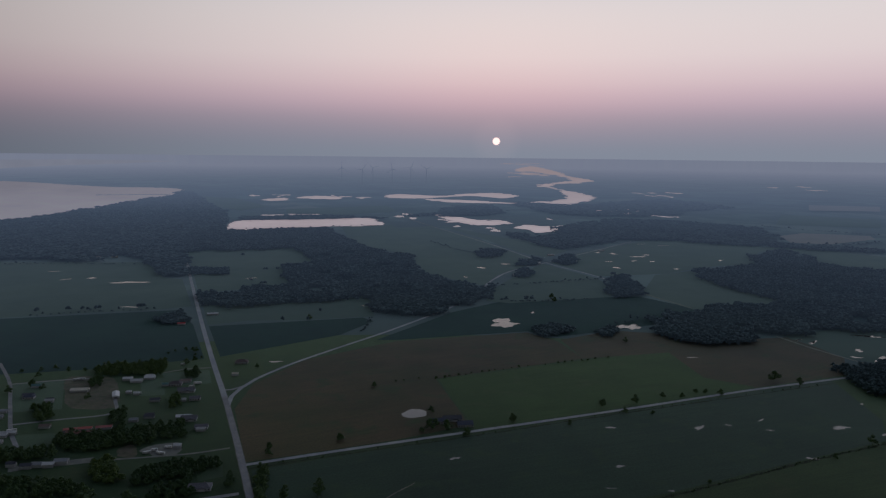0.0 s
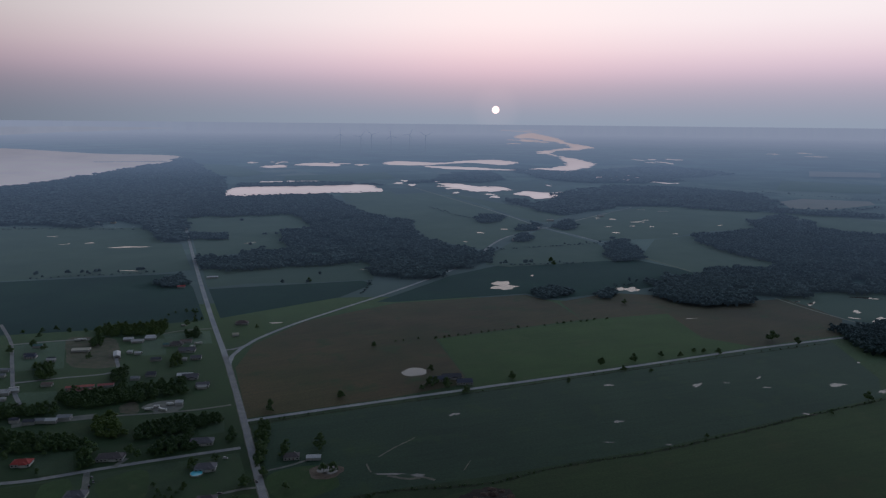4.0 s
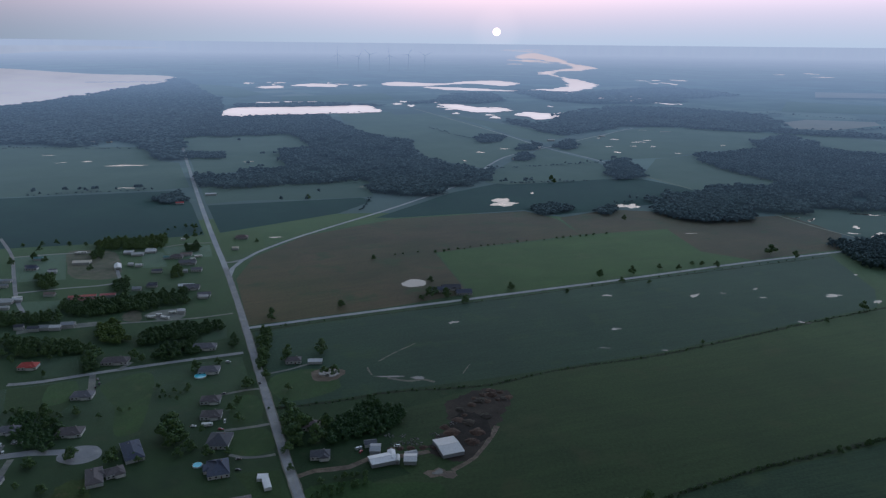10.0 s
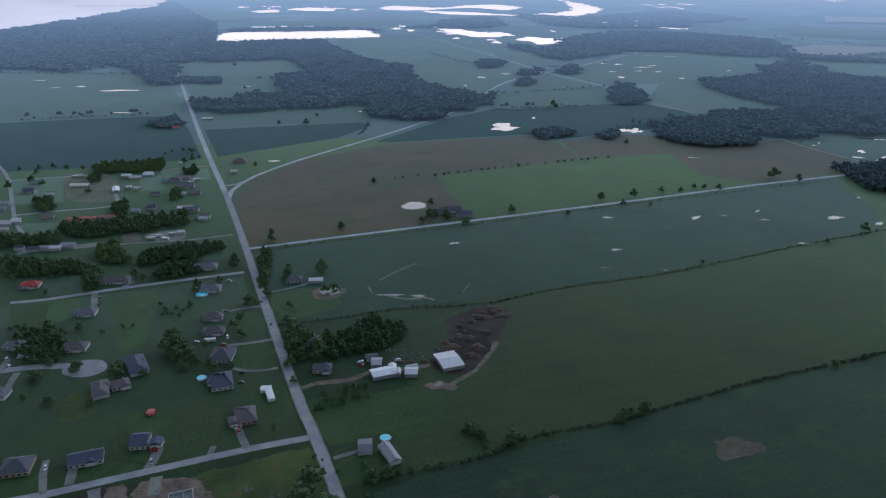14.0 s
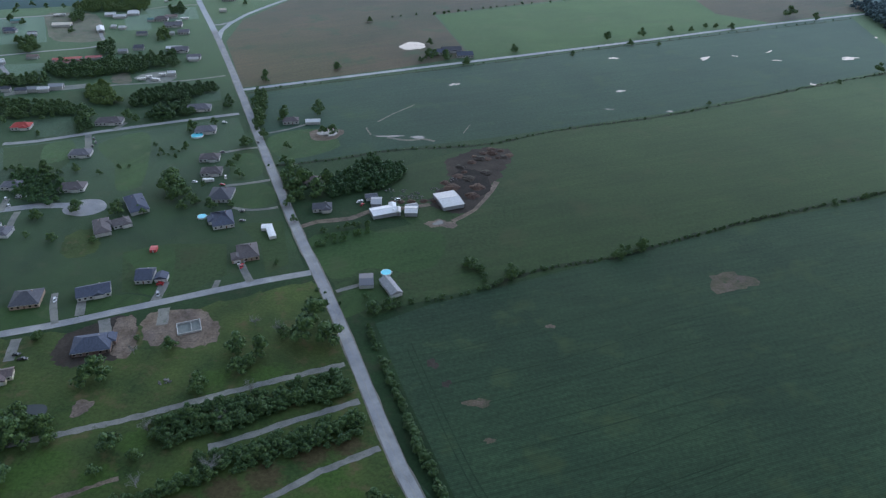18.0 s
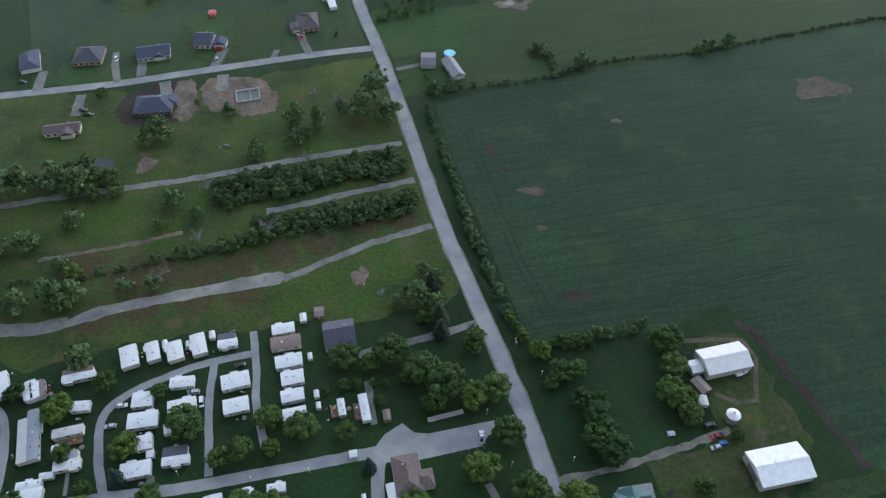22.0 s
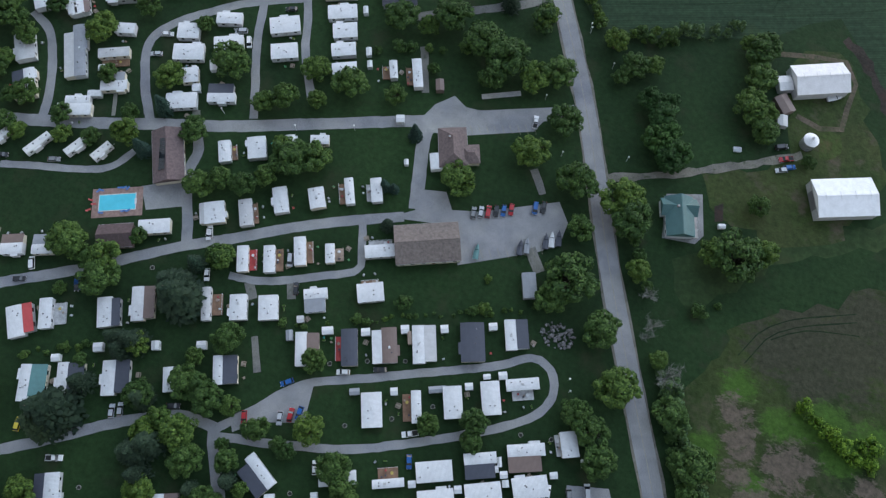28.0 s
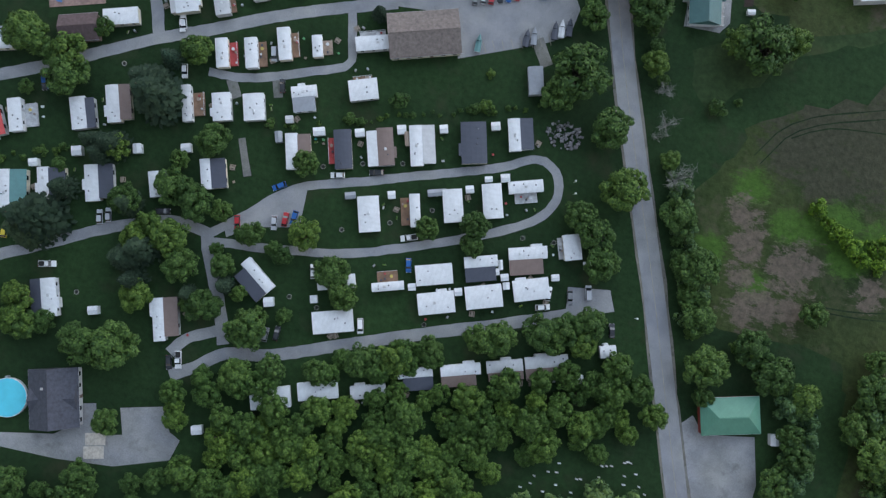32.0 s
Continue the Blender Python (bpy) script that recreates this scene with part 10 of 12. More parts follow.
# trees of the park and the farm
trees([(-142.9, 42.5, 6.8), (-120.3, 50.7, 3.6), (-125.8, 32.2, 7.1), (-89.4, 51.2, 4.7), (-138.9, 25.7, 2.5), (-76.0, 24.9, 5.7), (-105.0, 14.2, 4.6), (-85.1, 16.0, 3.2), (-84.5, 7.3, 5.9), (-76.4, 3.6, 6.0), (-97.5, -0.4, 5.0), (-67.8, 4.1, 3.6), (-80.8, -8.4, 6.4), (-91.2, -10.9, 5.0), (-56.4, -0.4, 4.3), (-40.0, 3.8, 5.3), (-46.1, 25.4, 4.3), (-3.5, 15.7, 3.9), (30.8, 76.0, 9.5), (26.2, 68.1, 6.2), (44.7, 61.9, 6.9), (53.7, 44.2, 7.6), (42.5, 32.3, 5.4), (48.5, 28.2, 6.1), (11.0, 20.6, 5.0), (11.8, 14.3, 3.9), (53.4, 86.1, 4.7), (65.9, 57.8, 3.6)], "broad")
trees([(72.9, 40.5, 6.0), (85.6, 100.3, 9.5), (95.1, 104.5, 5.5), (77.9, 100.6, 5.5), (46.3, 103.6, 8.2), (30.3, 96.4, 5.1), (53.4, 19.6, 6.3), (82.9, 26.5, 6.9), (86.9, 11.4, 6.1), (93.3, -3.2, 7.6), (105.7, 6.5, 6.3), (113.7, -0.0, 6.9), (128.7, -24.4, 5.4), (146.9, 2.8, 7.2), (153.2, -17.8, 8.7), (123.7, -33.1, 6.3), (125.8, -5.4, 5.8), (142.8, -9.9, 5.4), (-121.1, -38.3, 4.9), (-117.2, -46.9, 4.9), (-98.6, -46.8, 7.0), (-88.1, -45.3, 8.4), (-85.7, -28.6, 5.6), (-75.7, -15.9, 6.0), (-65.1, -26.6, 5.7), (-49.5, -29.7, 6.7), (-28.9, -5.4, 5.7), (-23.5, -11.5, 5.0)], "broad")
trees([(-83.8, -68.6, 4.6), (122.7, 21.6, 4.7)], "broad")
trees([(-96.9, 46.9, 2.9), (-96.0, 33.0, 7.5), (-99.5, 36.7, 6.4), (-111.9, 14.5, 3.5), (-120.9, -13.0, 7.8), (-123.3, -17.4, 6.0), (-36.5, 79.0, 2.4), (-70.8, -24.1, 2.8), (-91.0, -17.7, 4.6), (-96.6, -1.7, 3.9), (-60.4, -18.5, 2.8)], "fir")
trees([(117.1, 55.4, 3.7), (121.3, 52.2, 2.9), (125.9, 49.1, 4.0), (130.4, 46.2, 4.0), (135.3, 43.4, 3.3), (139.7, 48.7, 4.4), (140.1, 43.2, 3.7)], "bush", (1.9, 1.8, 0.6))
trees([(-106.2, 15.2, 4.4), (-109.1, 11.2, 3.9), (-117.6, -2.3, 3.9), (-88.4, -14.2, 4.9), (-94.1, -18.5, 3.9), (-88.0, -24.2, 3.5), (-113.2, 13.8, 2.5)], "fir")
trees([(-121.5, 4.4, 2.7), (-99.6, -1.0, 3.9), (-76.3, -16.4, 3.9), (-66.5, -24.8, 3.5), (-61.7, -26.2, 3.5), (-62.0, -12.5, 4.3), (-55.4, -19.9, 2.8), (-119.4, -45.7, 5.3), (-112.2, -44.3, 3.9), (-123.8, -40.1, 3.5), (-58.5, -1.3, 3.6), (-48.7, -3.3, 2.8), (-45.6, -4.6, 3.6), (-88.1, -5.8, 4.2), (-79.9, 7.6, 4.6), (-47.5, -25.1, 3.2), (-39.8, -23.0, 2.8), (-139.6, 40.6, 5.3), (-133.2, 37.7, 4.6), (-66.2, -8.1, 2.5), (-69.8, -27.5, 3.2)], "broad", (0.85, 0.9, 0.9))
trees([(-209.0, 122.5, 6.6), (-192.7, 115.0, 5.1), (-187.6, 130.9, 4.3), (-198.7, 99.6, 5.9), (-182.7, 91.7, 5.3), (-155.9, 107.7, 4.1), (-165.9, 87.0, 4.3), (-151.8, 81.9, 3.9), (-142.3, 95.5, 3.5), (-185.5, 78.4, 4.7)], "broad", (0.8, 0.85, 0.85))
hedge([(-140.8, 2.1), (-130.8, 6.2), (-119.3, 11.3)], 3, 1.6, "bush", 1, 9)
hedge([(-60.4, 34.3), (-53.5, 36.6), (-46.7, 39.1)], 2.5, 1.2, "bush", 1, 10)
trees([(59.0, 79.1, 4.0), (61.9, 68.2, 4.4), (69.8, 52.3, 5.8), (60.1, 64.3, 2.5)], "bare")
trees([(-36.5, 43.5, 2.5), (-23.1, 53.9, 3.3), (-61.5, 35.6, 1.8), (-32.8, 43.6, 1.8), (4.5, 58.7, 2.6), (1.0, 57.7, 2.2), (76.6, 78.4, 3.7), (83.5, 82.7, 1.8), (3.3, 69.9, 1.8), (116.8, 54.3, 2.6)], "bush")
trees([(-202.4, 121.3, 8.3), (-166.3, 125.3, 6.5), (-152.7, 140.1, 4.8), (-133.8, 113.2, 6.0), (-112.5, 125.4, 7.7), (-129.3, 138.9, 3.5), (-178.2, 76.3, 3.7), (-162.5, 79.7, 4.1), (-139.1, 86.5, 5.4), (-115.8, 94.9, 5.8), (-95.7, 112.6, 4.7), (-88.0, 116.1, 5.5), (-81.1, 132.0, 5.6), (-66.4, 128.7, 7.1), (-76.8, 119.3, 3.8), (-48.9, 130.0, 4.3), (-38.2, 145.4, 2.6), (-56.6, 163.0, 7.3), (-37.4, 168.7, 8.0), (-44.9, 162.4, 4.4), (-22.7, 160.9, 8.4), (-11.1, 155.2, 9.2), (0.1, 150.7, 6.5), (-15.5, 146.1, 5.2), (7.9, 155.5, 7.2), (-1.1, 179.4, 4.9), (15.5, 136.4, 6.6), (6.3, 120.4, 7.1)], "broad")
trees([(-16.9, 102.3, 6.8), (25.1, 112.9, 7.9), (-76.5, 92.8, 8.2), (-68.9, 96.2, 6.2), (-82.7, 98.1, 4.1), (-106.7, 74.7, 5.7), (-91.1, 79.2, 5.3), (-99.5, 78.4, 5.1), (-84.4, 84.6, 4.5), (-128.0, 39.7, 6.4), (-140.9, 41.4, 7.1), (-120.4, 50.6, 2.8), (-88.5, 51.1, 4.9), (27.1, 175.6, 4.9), (36.5, 167.8, 5.7), (43.9, 170.0, 4.4), (32.2, 161.4, 3.5), (83.2, 188.1, 7.1), (83.9, 175.2, 6.6), (82.5, 162.1, 6.9), (88.9, 162.7, 4.3), (89.0, 154.1, 5.6), (42.3, 110.9, 8.2), (107.0, 146.0, 2.8), (91.2, 122.8, 4.1), (-187.9, 89.3, 3.8), (-197.0, 103.2, 4.3)], "broad")
trees([(44.5, 154.8, 4.8), (51.0, 149.2, 5.8), (49.8, 137.8, 5.5), (58.8, 135.6, 5.3), (55.3, 131.0, 5.0), (54.3, 142.8, 5.1), (49.3, 146.2, 4.3), (52.8, 157.2, 3.5), (51.1, 142.6, 4.7), (58.6, 130.8, 4.2)], "broad", (0.6, 0.78, 0.85))
trees([(-131.7, 82.2, 2.9), (-130.9, 100.6, 3.1), (-37.1, 116.2, 2.5), (-42.1, 93.4, 2.0), (-96.6, 46.6, 2.7), (-38.5, 93.3, 1.8)], "fir", (0.9, 1.1, 1.5))
hedge([(70.6, 38.2), (77.1, 27.7), (83, 16.2), (88.5, 4.5), (93, -5.4), (95.5, -10.3)], 4.2, 3.4, "broad", 2.2, 17)
hedge([(101.6, 6.2), (110.4, 1.2), (119.3, -3.9), (124.6, -9.9), (126.4, -20.5), (126.4, -31.6)], 4.6, 3.6, "broad", 2.5, 18)
hedge([(144.4, 12.3), (150.6, -1), (155, -14.6), (157.2, -28.8)], 5, 4.4, "broad", 3, 19)
hedge([(47.3, 101.6), (51.3, 91.1), (56, 82.8)], 4.5, 3, "broad", 2, 20)
hedge([(24.9, 178), (37.7, 182.9), (48.3, 187.1), (58.9, 191.8), (73.8, 197.9)], 2.8, 2.9, "light", 1.6, 21)
hedge([(34, 178), (48.7, 184.5), (59.3, 189.2), (74.3, 194.7)], 4.5, 2, "bush", 1.2, 22)
hedge([(-39.9, 41.7), (-19.4, 49.3), (4.7, 58), (20.3, 63.3)], 2.6, 1.1, "bush", 1, 23)
hedge([(77.2, 190.7), (82.2, 178.9), (80.1, 167.9), (86.3, 158.4), (89.5, 150.6)], 5, 3, "broad", 1, 24)
hedge([(-62.4, 146.8), (-54, 151.8), (-37.3, 153.7), (-28.5, 158.3)], 5, 2.6, "light", 1, 25)
wood([(-70.1, -55.7), (-45.1, -53.5), (-29.6, -48.7), (0.6, -36.4), (27.5, -25), (53.2, -15.6), (71.8, -7.7), (79.8, -14.9), (83.1, -28.9), (72.2, -37.4), (38.6, -52.1), (37.5, -62), (10.1, -70.8), (-36.5, -83.4), (-60.8, -82.6), (-58.6, -71), (-65.1, -61.7)], 7.2, 4.6, "broad", 5, (1.05, 1.05, 0.9), skip=[(-60, -71, -54, -60)])
thicket([(-68.3, -57), (-64.8, -49.6), (-41.1, -41.3), (-33.2, -36.3), (-9.8, -26.2), (10.5, -17.9), (13.4, -21.7), (-14.6, -35.9), (-31.7, -41.5), (-46.3, -49.2)], 7.5, 4.3, "broad", 6, "dense belt of green trees along a park lane", (0.95, 1, 0.9))
trees([(-12.0, -30.1, 6.0), (-2.0, -26.4, 6.0), (7.6, -21.0, 4.6), (22.0, -13.0, 5.4), (28.2, -11.7, 6.1), (40.6, -6.5, 6.4), (47.3, -3.7, 5.4), (54.6, 0.1, 6.1), (53.7, -6.6, 5.0), (44.6, -7.2, 5.0), (-24.8, -37.2, 4.6), (-38.6, -40.1, 5.3), (-48.4, -44.5, 6.0)], "broad")
thicket([(-122.4, -99.3), (-95.9, -89.4), (-75.8, -82.1), (-59.1, -75.8), (-58.4, -91.1), (-116.9, -117.8)], 8, 4.4, "broad", 7, "dense green wood beside a pale apron")
thicket([(-116.9, -117.8), (-58.4, -91.1), (37.9, -63.3), (78, -45.1), (89, -51.4), (14.9, -87.9), (-101.6, -131.8)], 9, 4.6, "light", 8)
trees([(-136.9, -42.3, 6.3), (-137.9, -57.1, 7.0), (-147.3, -13.8, 6.0), (-149.9, -29.3, 6.3)], "broad")
# hedges and bushes along the road and the lanes
hedge([(-42.9, 343.4), (-32.1, 312.3), (-19.2, 280.4), (-6.3, 244.8), (3.5, 217.4)], 4, 2.6, "bush", 1, 33, (1.2, 1.1, 0.7))
hedge([(-30.2, 309.1), (-17.6, 272.7), (-7.7, 243.4), (6.3, 211.1), (15.8, 190.7), (19.7, 184)], 3.4, 2.9, "bush", 1, 34, (1.1, 1.05, 0.8))
hedge([(-53.8, 288.8), (-71.7, 284.2), (-91.5, 276.3), (-109.9, 265.1), (-131, 266.9), (-143, 262.8)], 2.6, 3.2, "light", 3, 35)
hedge([(-56, 282.2), (-82.5, 276.4), (-103.5, 263.1), (-116.6, 257.1)], 4, 2.5, "bush", 2.5, 36)
hedge([(-40.9, 267.7), (-59, 258.8), (-77.7, 249.8), (-93.1, 242.3), (-107.1, 231.6), (-126, 222.3)], 2.6, 3.1, "light", 2.4, 37)
hedge([(-49.9, 255.7), (-71.2, 245), (-96.6, 233.4)], 4, 2.4, "bush", 2, 38)
hedge([(-53.5, 286.6), (-71.2, 281.7), (-91, 273.8), (-109.6, 263.9)], 3.2, 3, "light", 3, 39)
hedge([(-40.7, 265.3), (-58.7, 257.2), (-77.3, 247.9), (-92.7, 240.5)], 3.2, 2.9, "light", 2.4, 40)
hedge([(-112.2, 225.8), (-133.4, 220.3), (-153.5, 212.4), (-167.2, 203.9), (-201.8, 191.1), (-238.3, 182.8)], 4.5, 2, "bush", 1.5, 41)
hedge([(-100.4, 242.8), (-81.9, 249.7), (-57.7, 258), (-39.3, 267)], 4, 3, "light", 2.2, 42)
trees([(-108.9, 234.0, 6.6), (-141.4, 223.5, 4.9), (-148.4, 259.0, 5.2), (-101.7, 287.1, 4.2), (-149.3, 200.6, 3.7), (-154.2, 195.6, 4.2), (-46.4, 200.6, 3.1)], "bare")
trees([(-249.3, 241.2, 9.8), (-241.7, 247.8, 8.7), (-228.7, 253.5, 8.8), (-216.8, 252.1, 8.1), (-162.8, 246.6, 6.3), (-207.1, 226.5, 6.1), (-235.1, 205.0, 6.5), (-222.8, 210.2, 6.6), (-238.3, 200.2, 4.9), (-200.3, 198.5, 4.8), (-163.2, 229.8, 3.9), (-148.0, 239.9, 3.9), (-164.2, 189.4, 4.7), (-153.1, 193.0, 4.7), (-242.2, 167.5, 9.3), (-231.6, 173.8, 10.4), (-219.3, 169.9, 7.7), (-209.0, 174.3, 7.2), (-196.1, 179.4, 7.2), (-187.3, 181.7, 6.7), (-245.9, 182.9, 4.2), (-168.4, 149.7, 6.3), (-131.7, 287.6, 4.2), (-112.9, 303.1, 5.5)], "light")
trees([(-231.4, 168.5, 10.3), (-191.5, 178.8, 6.7)], "light", (1.5, 1.35, 0.7))
trees([(-29.2, 200.0, 6.6), (-25.6, 189.4, 3.5), (-21.1, 198.7, 5.1), (-22.5, 211.9, 4.7), (-28.9, 217.3, 3.7), (-37.9, 197.7, 4.1), (-2.0, 178.2, 6.4)], "light")
trees([(-24.3, 208.0, 4.1), (-18.5, 189.6, 4.5), (-16.5, 182.2, 3.5)], "fir")
trees([(-37.9, 197.7, 3.6)], "bare")
trees([(-74.5, 348.2, 10.4), (-78.8, 331.8, 9.4), (-65.1, 329.3, 8.7), (-116.7, 321.0, 6.6), (-103.0, 318.6, 6.5), (-107.4, 308.7, 4.5), (-156.8, 323.1, 4.6), (-131.7, 292.1, 5.0), (-92.8, 334.3, 4.7), (-190.0, 298.4, 8.1), (-194.3, 293.8, 6.8), (-248.2, 478.8, 6.0), (-279.8, 482.6, 6.0), (-177.7, 488.8, 5.2)], "light")
trees([(-111.9, 345.0, 4.8), (-94.9, 337.0, 6.1), (-176.4, 317.9, 3.9), (-112.3, 264.6, 4.1)], "bare")
hedge([(-79.4, 382.8), (-62.9, 367.5)], 6, 1.5, "bush", 1, 51)
hedge([(-47.3, 354.7), (-33.9, 364.8), (-12.5, 369.3), (9.3, 375.7), (31.8, 386.1), (47.5, 395.5)], 5, 2.2, "bush", 1.5, 52)
hedge([(47.6, 397.5), (71.6, 408), (104.1, 416.9), (129.6, 426.6), (174.8, 446.2), (238.6, 475.7), (315.7, 503.5), (365.2, 523.2), (460, 562), (540, 595)], 4.2, 1.8, "bush", 1.3, 53)
trees([(49.6, 400.6, 5.3), (131.1, 430.1, 4.0), (147.2, 435.6, 4.9), (316.3, 501.7, 3.6), (346.6, 513.4, 3.2), (21.3, 410.5, 4.6), (124.5, 422.7, 3.6)], "light")
trees([(-40.7, 361.1, 5.7), (-30.2, 364.2, 5.0), (21.4, 412.1, 5.5), (29.0, 406.7, 3.9)], "bush")
hedge([(-90.2, 452.2), (-74.5, 460.5), (-53.8, 465)], 4.5, 2.6, "light", 1, 56)
hedge([(17.5, 413.2), (28.8, 403.2), (31.8, 387)], 5, 2.3, "bush", 1, 57)
hedge([(-146.9, 563.8), (-89.6, 579.8), (-45.2, 597.5), (11.9, 606), (49.2, 615), (123.5, 650), (234, 688), (418.7, 775), (535.9, 827)], 6, 1.3, "bush", 2, 58)
trees([(-110.2, 522.9, 10.2), (-99.4, 513.3, 7.3), (-115.4, 513.0, 8.2), (-92.3, 528.3, 7.5), (-124.6, 537.8, 7.6), (-153.9, 666.4, 6.7), (-120.8, 682.2, 6.9), (-101.5, 632.8, 5.4), (-109.6, 632.6, 5.4), (-164.6, 624.6, 4.8), (-176.0, 651.5, 5.0), (-176.3, 665.8, 4.5)], "light")
thicket([(-78.8, 531.1), (-77.6, 562.7), (-59.3, 580.1), (-43.4, 569.1), (-39.6, 547.4), (-64.2, 526.4)], 5.5, 3.6, "light", 11, "stand of tall dark trees behind farm sheds", (0.8, 0.9, 0.95))
hedge([(-87.1, 523.1), (-107.1, 503.5), (-124.3, 522.3), (-124.2, 548)], 7, 3.5, "light", 3, 61)
trees([(31.6, 839.6, 4.8), (7.7, 860.6, 7.0), (-13.2, 859.9, 7.0), (-23.4, 848.5, 4.1), (-119.8, 820.0, 5.3), (-193.4, 772.6, 4.4), (-98.9, 1018.9, 4.0), (164.1, 877.1, 3.6), (245.6, 923.0, 4.5), (269.9, 962.6, 6.2), (220.7, 947.5, 6.1), (314.1, 983.3, 4.8), (341.9, 984.3, 4.0), (402.7, 1000.7, 4.9), (509.2, 1065.0, 10.3), (540.8, 1050.7, 6.0), (281.2, 916.8, 3.7), (93.8, 886.3, 5.0), (282.9, 715.1, 3.0), (517.5, 823.9, 6.2), (450.5, 782.7, 3.3), (369.1, 1008.0, 4.1), (382.7, 1005.7, 4.1)], "light")
hedge([(-208.9, 742), (-115.1, 781), (28.1, 836), (238.6, 923), (597.1, 1062)], 16, 1.3, "bush", 2, 63)
hedge([(-8.5, 1061), (62.7, 1096), (167.2, 1141), (284.1, 1185)], 13, 2.6, "bush", 2.5, 64)
hedge([(-68.2, 1044), (-34.6, 1060)], 12, 2, "bush", 1, 65)
hedge([(129.3, 422.1), (135.7, 433.1)], 7, 2.5, "light", 1, 66)
trees([(129.7, 425.5, 3.6), (145.5, 433.1, 3.7), (49.3, 396.6, 4.6)], "light")
# bushes along the road's east side and behind the brick hall
thicket([(66, 58), (73, 52), (83, 33), (90, 13), (86, 4), (79, 24), (70, 41)], 4.2, 2.6, "light", 210, "dense row of bushes beside the country road", (0.95, 1, 0.9))
thicket([(121, -5), (129, -1), (133, -20), (132, -40), (125, -40)], 5.5, 3.6, "light", 211, "stand of dark trees behind a brick hall", (0.8, 0.9, 0.9))
thicket([(143, 3), (156, 10), (168, -30), (153, -32)], 5.5, 3.8, "light", 212, "stand of dark trees at a field edge", (0.8, 0.9, 0.9))
ribbon("field_ditch", [(116, 206), (124, 199), (135, 179), (147, 157), (157, 139)], 4.0, M_DARKSOIL, 0.07, "dark muddy strip along a field edge", "ditch", step=3, ragged=2.4)
for line, wide in (([(-61, 664), (-46, 686), (-26, 710)], 1.6), ([(-71, 650), (-68, 640), (-65, 633)], 1.6), ([(23, 638), (30, 659)], 1.4), ([(-49, 627), (-31, 621), (-18, 623)], 3.4), ([(-22, 626), (-12, 623), (-4, 619)], 3.0)):
    ribbon("dry_rill", line, wide, M_DRYSAND, 0.09, "pale dried-out rill winding through a crop", "bare patch", step=3, ragged=0.9)
# brighter garden plots between the village houses
sheet("lawn", [(-312, 606), (-276, 631), (-248, 542), (-250, 520), (-263, 519), (-282, 563)], M_GARDEN, 0.0540, "lush mown lawn between two houses", "grass", smooth=4, ragged=1.2)
sheet("lawn", [(-221, 423), (-192, 434), (-178, 395), (-177, 374), (-196, 380), (-206, 404)], M_GARDEN, 0.0548, "bright mown lawn beside a house", "grass", smooth=4, ragged=1.2)
sheet("lawn", [(-171, 525), (-143, 530), (-130, 499), (-160, 489)], M_GARDEN, 0.0556, "bright lawn between two driveways", "grass", smooth=4, ragged=1.2)
sheet("lawn", [(-184, 581), (-165, 588), (-151, 550), (-172, 537)], M_GARDEN, 0.0564, "bright lawn in front of a house", "grass", smooth=4, ragged=1.2)
sheet("lawn", [(-360, 602), (-341, 614), (-326, 582), (-344, 566)], M_GARDEN, 0.0572, "mown lawn beside a street", "grass", smooth=4, ragged=1.2)
sheet("lawn", [(-276, 360), (-248, 364), (-239, 348), (-266, 338)], M_GARDEN, 0.0580, "mown lawn in front of a dark-roofed house", "grass", smooth=4, ragged=1.2)
sheet("lawn", [(-225, 370), (-197, 376), (-186, 368), (-217, 353)], M_GARDEN, 0.0588, "mown front lawn along a street", "grass", smooth=4, ragged=1.2)
sheet("lawn", [(-160, 625), (-117, 645), (-92, 606), (-137, 579)], M_GARDEN, 0.0596, "green lawn round a pond and a farmhouse", "grass", smooth=4, ragged=1.2)
sheet("lawn", [(-65, 374), (-46, 385), (-33, 375), (-49, 359), (-60, 353)], M_GARDEN, 0.0604, "bright lawn beside a white house", "grass", smooth=4, ragged=1.2)
sheet("lawn", [(-94, 445), (-58, 460), (-45, 455), (1, 455), (1, 420), (-17, 404), (-48, 409), (-71, 395)], M_HAY, 0.064, "bright green meadow behind a farmyard", "grass", smooth=6, ragged=2.5)
sheet("worn_lawn", [(-272, 446), (-256, 457), (-242, 428), (-262, 419)], M_ROUGH, 0.0625, "worn yellowish patch of garden grass", "grass", smooth=3, ragged=3)
thicket([(-94, 541), (-67, 556), (-34, 568), (-27, 543), (-42, 525), (-64, 517), (-85, 505)], 5.0, 3.4, "light", 221, "dense row of dark trees behind a farmyard", (0.8, 0.92, 0.9))
thicket([(-90, 442), (-74, 453), (-50, 463), (-48, 456), (-71, 441), (-86, 431)], 4.5, 2.0, "light", 222, "low belt of bushes across a meadow", (0.9, 1, 0.9))
thicket([(-357, 539), (-348, 545), (-314, 534), (-295, 493), (-311, 491), (-336, 501)], 6.0, 3.4, "light", 223, "stand of dark garden trees beside a house", (0.8, 0.92, 0.92))
thicket(None, 0, 0, "light", 224, "two yellow-green trees beside a gravel strip", (1.5, 1.35, 0.6), spots=[(-188, 183, 5.5), (-191, 195, 4.5)])
trees([(-309, 474, 3.4), (-282, 442, 2.8), (-252, 491, 3.6), (-238, 330, 2.6), (-335, 545, 3.6), (-112, 413, 2.0), (-47, 373, 2.2), (-212, 502, 5.0), (-110, 470, 3.2)], "light")
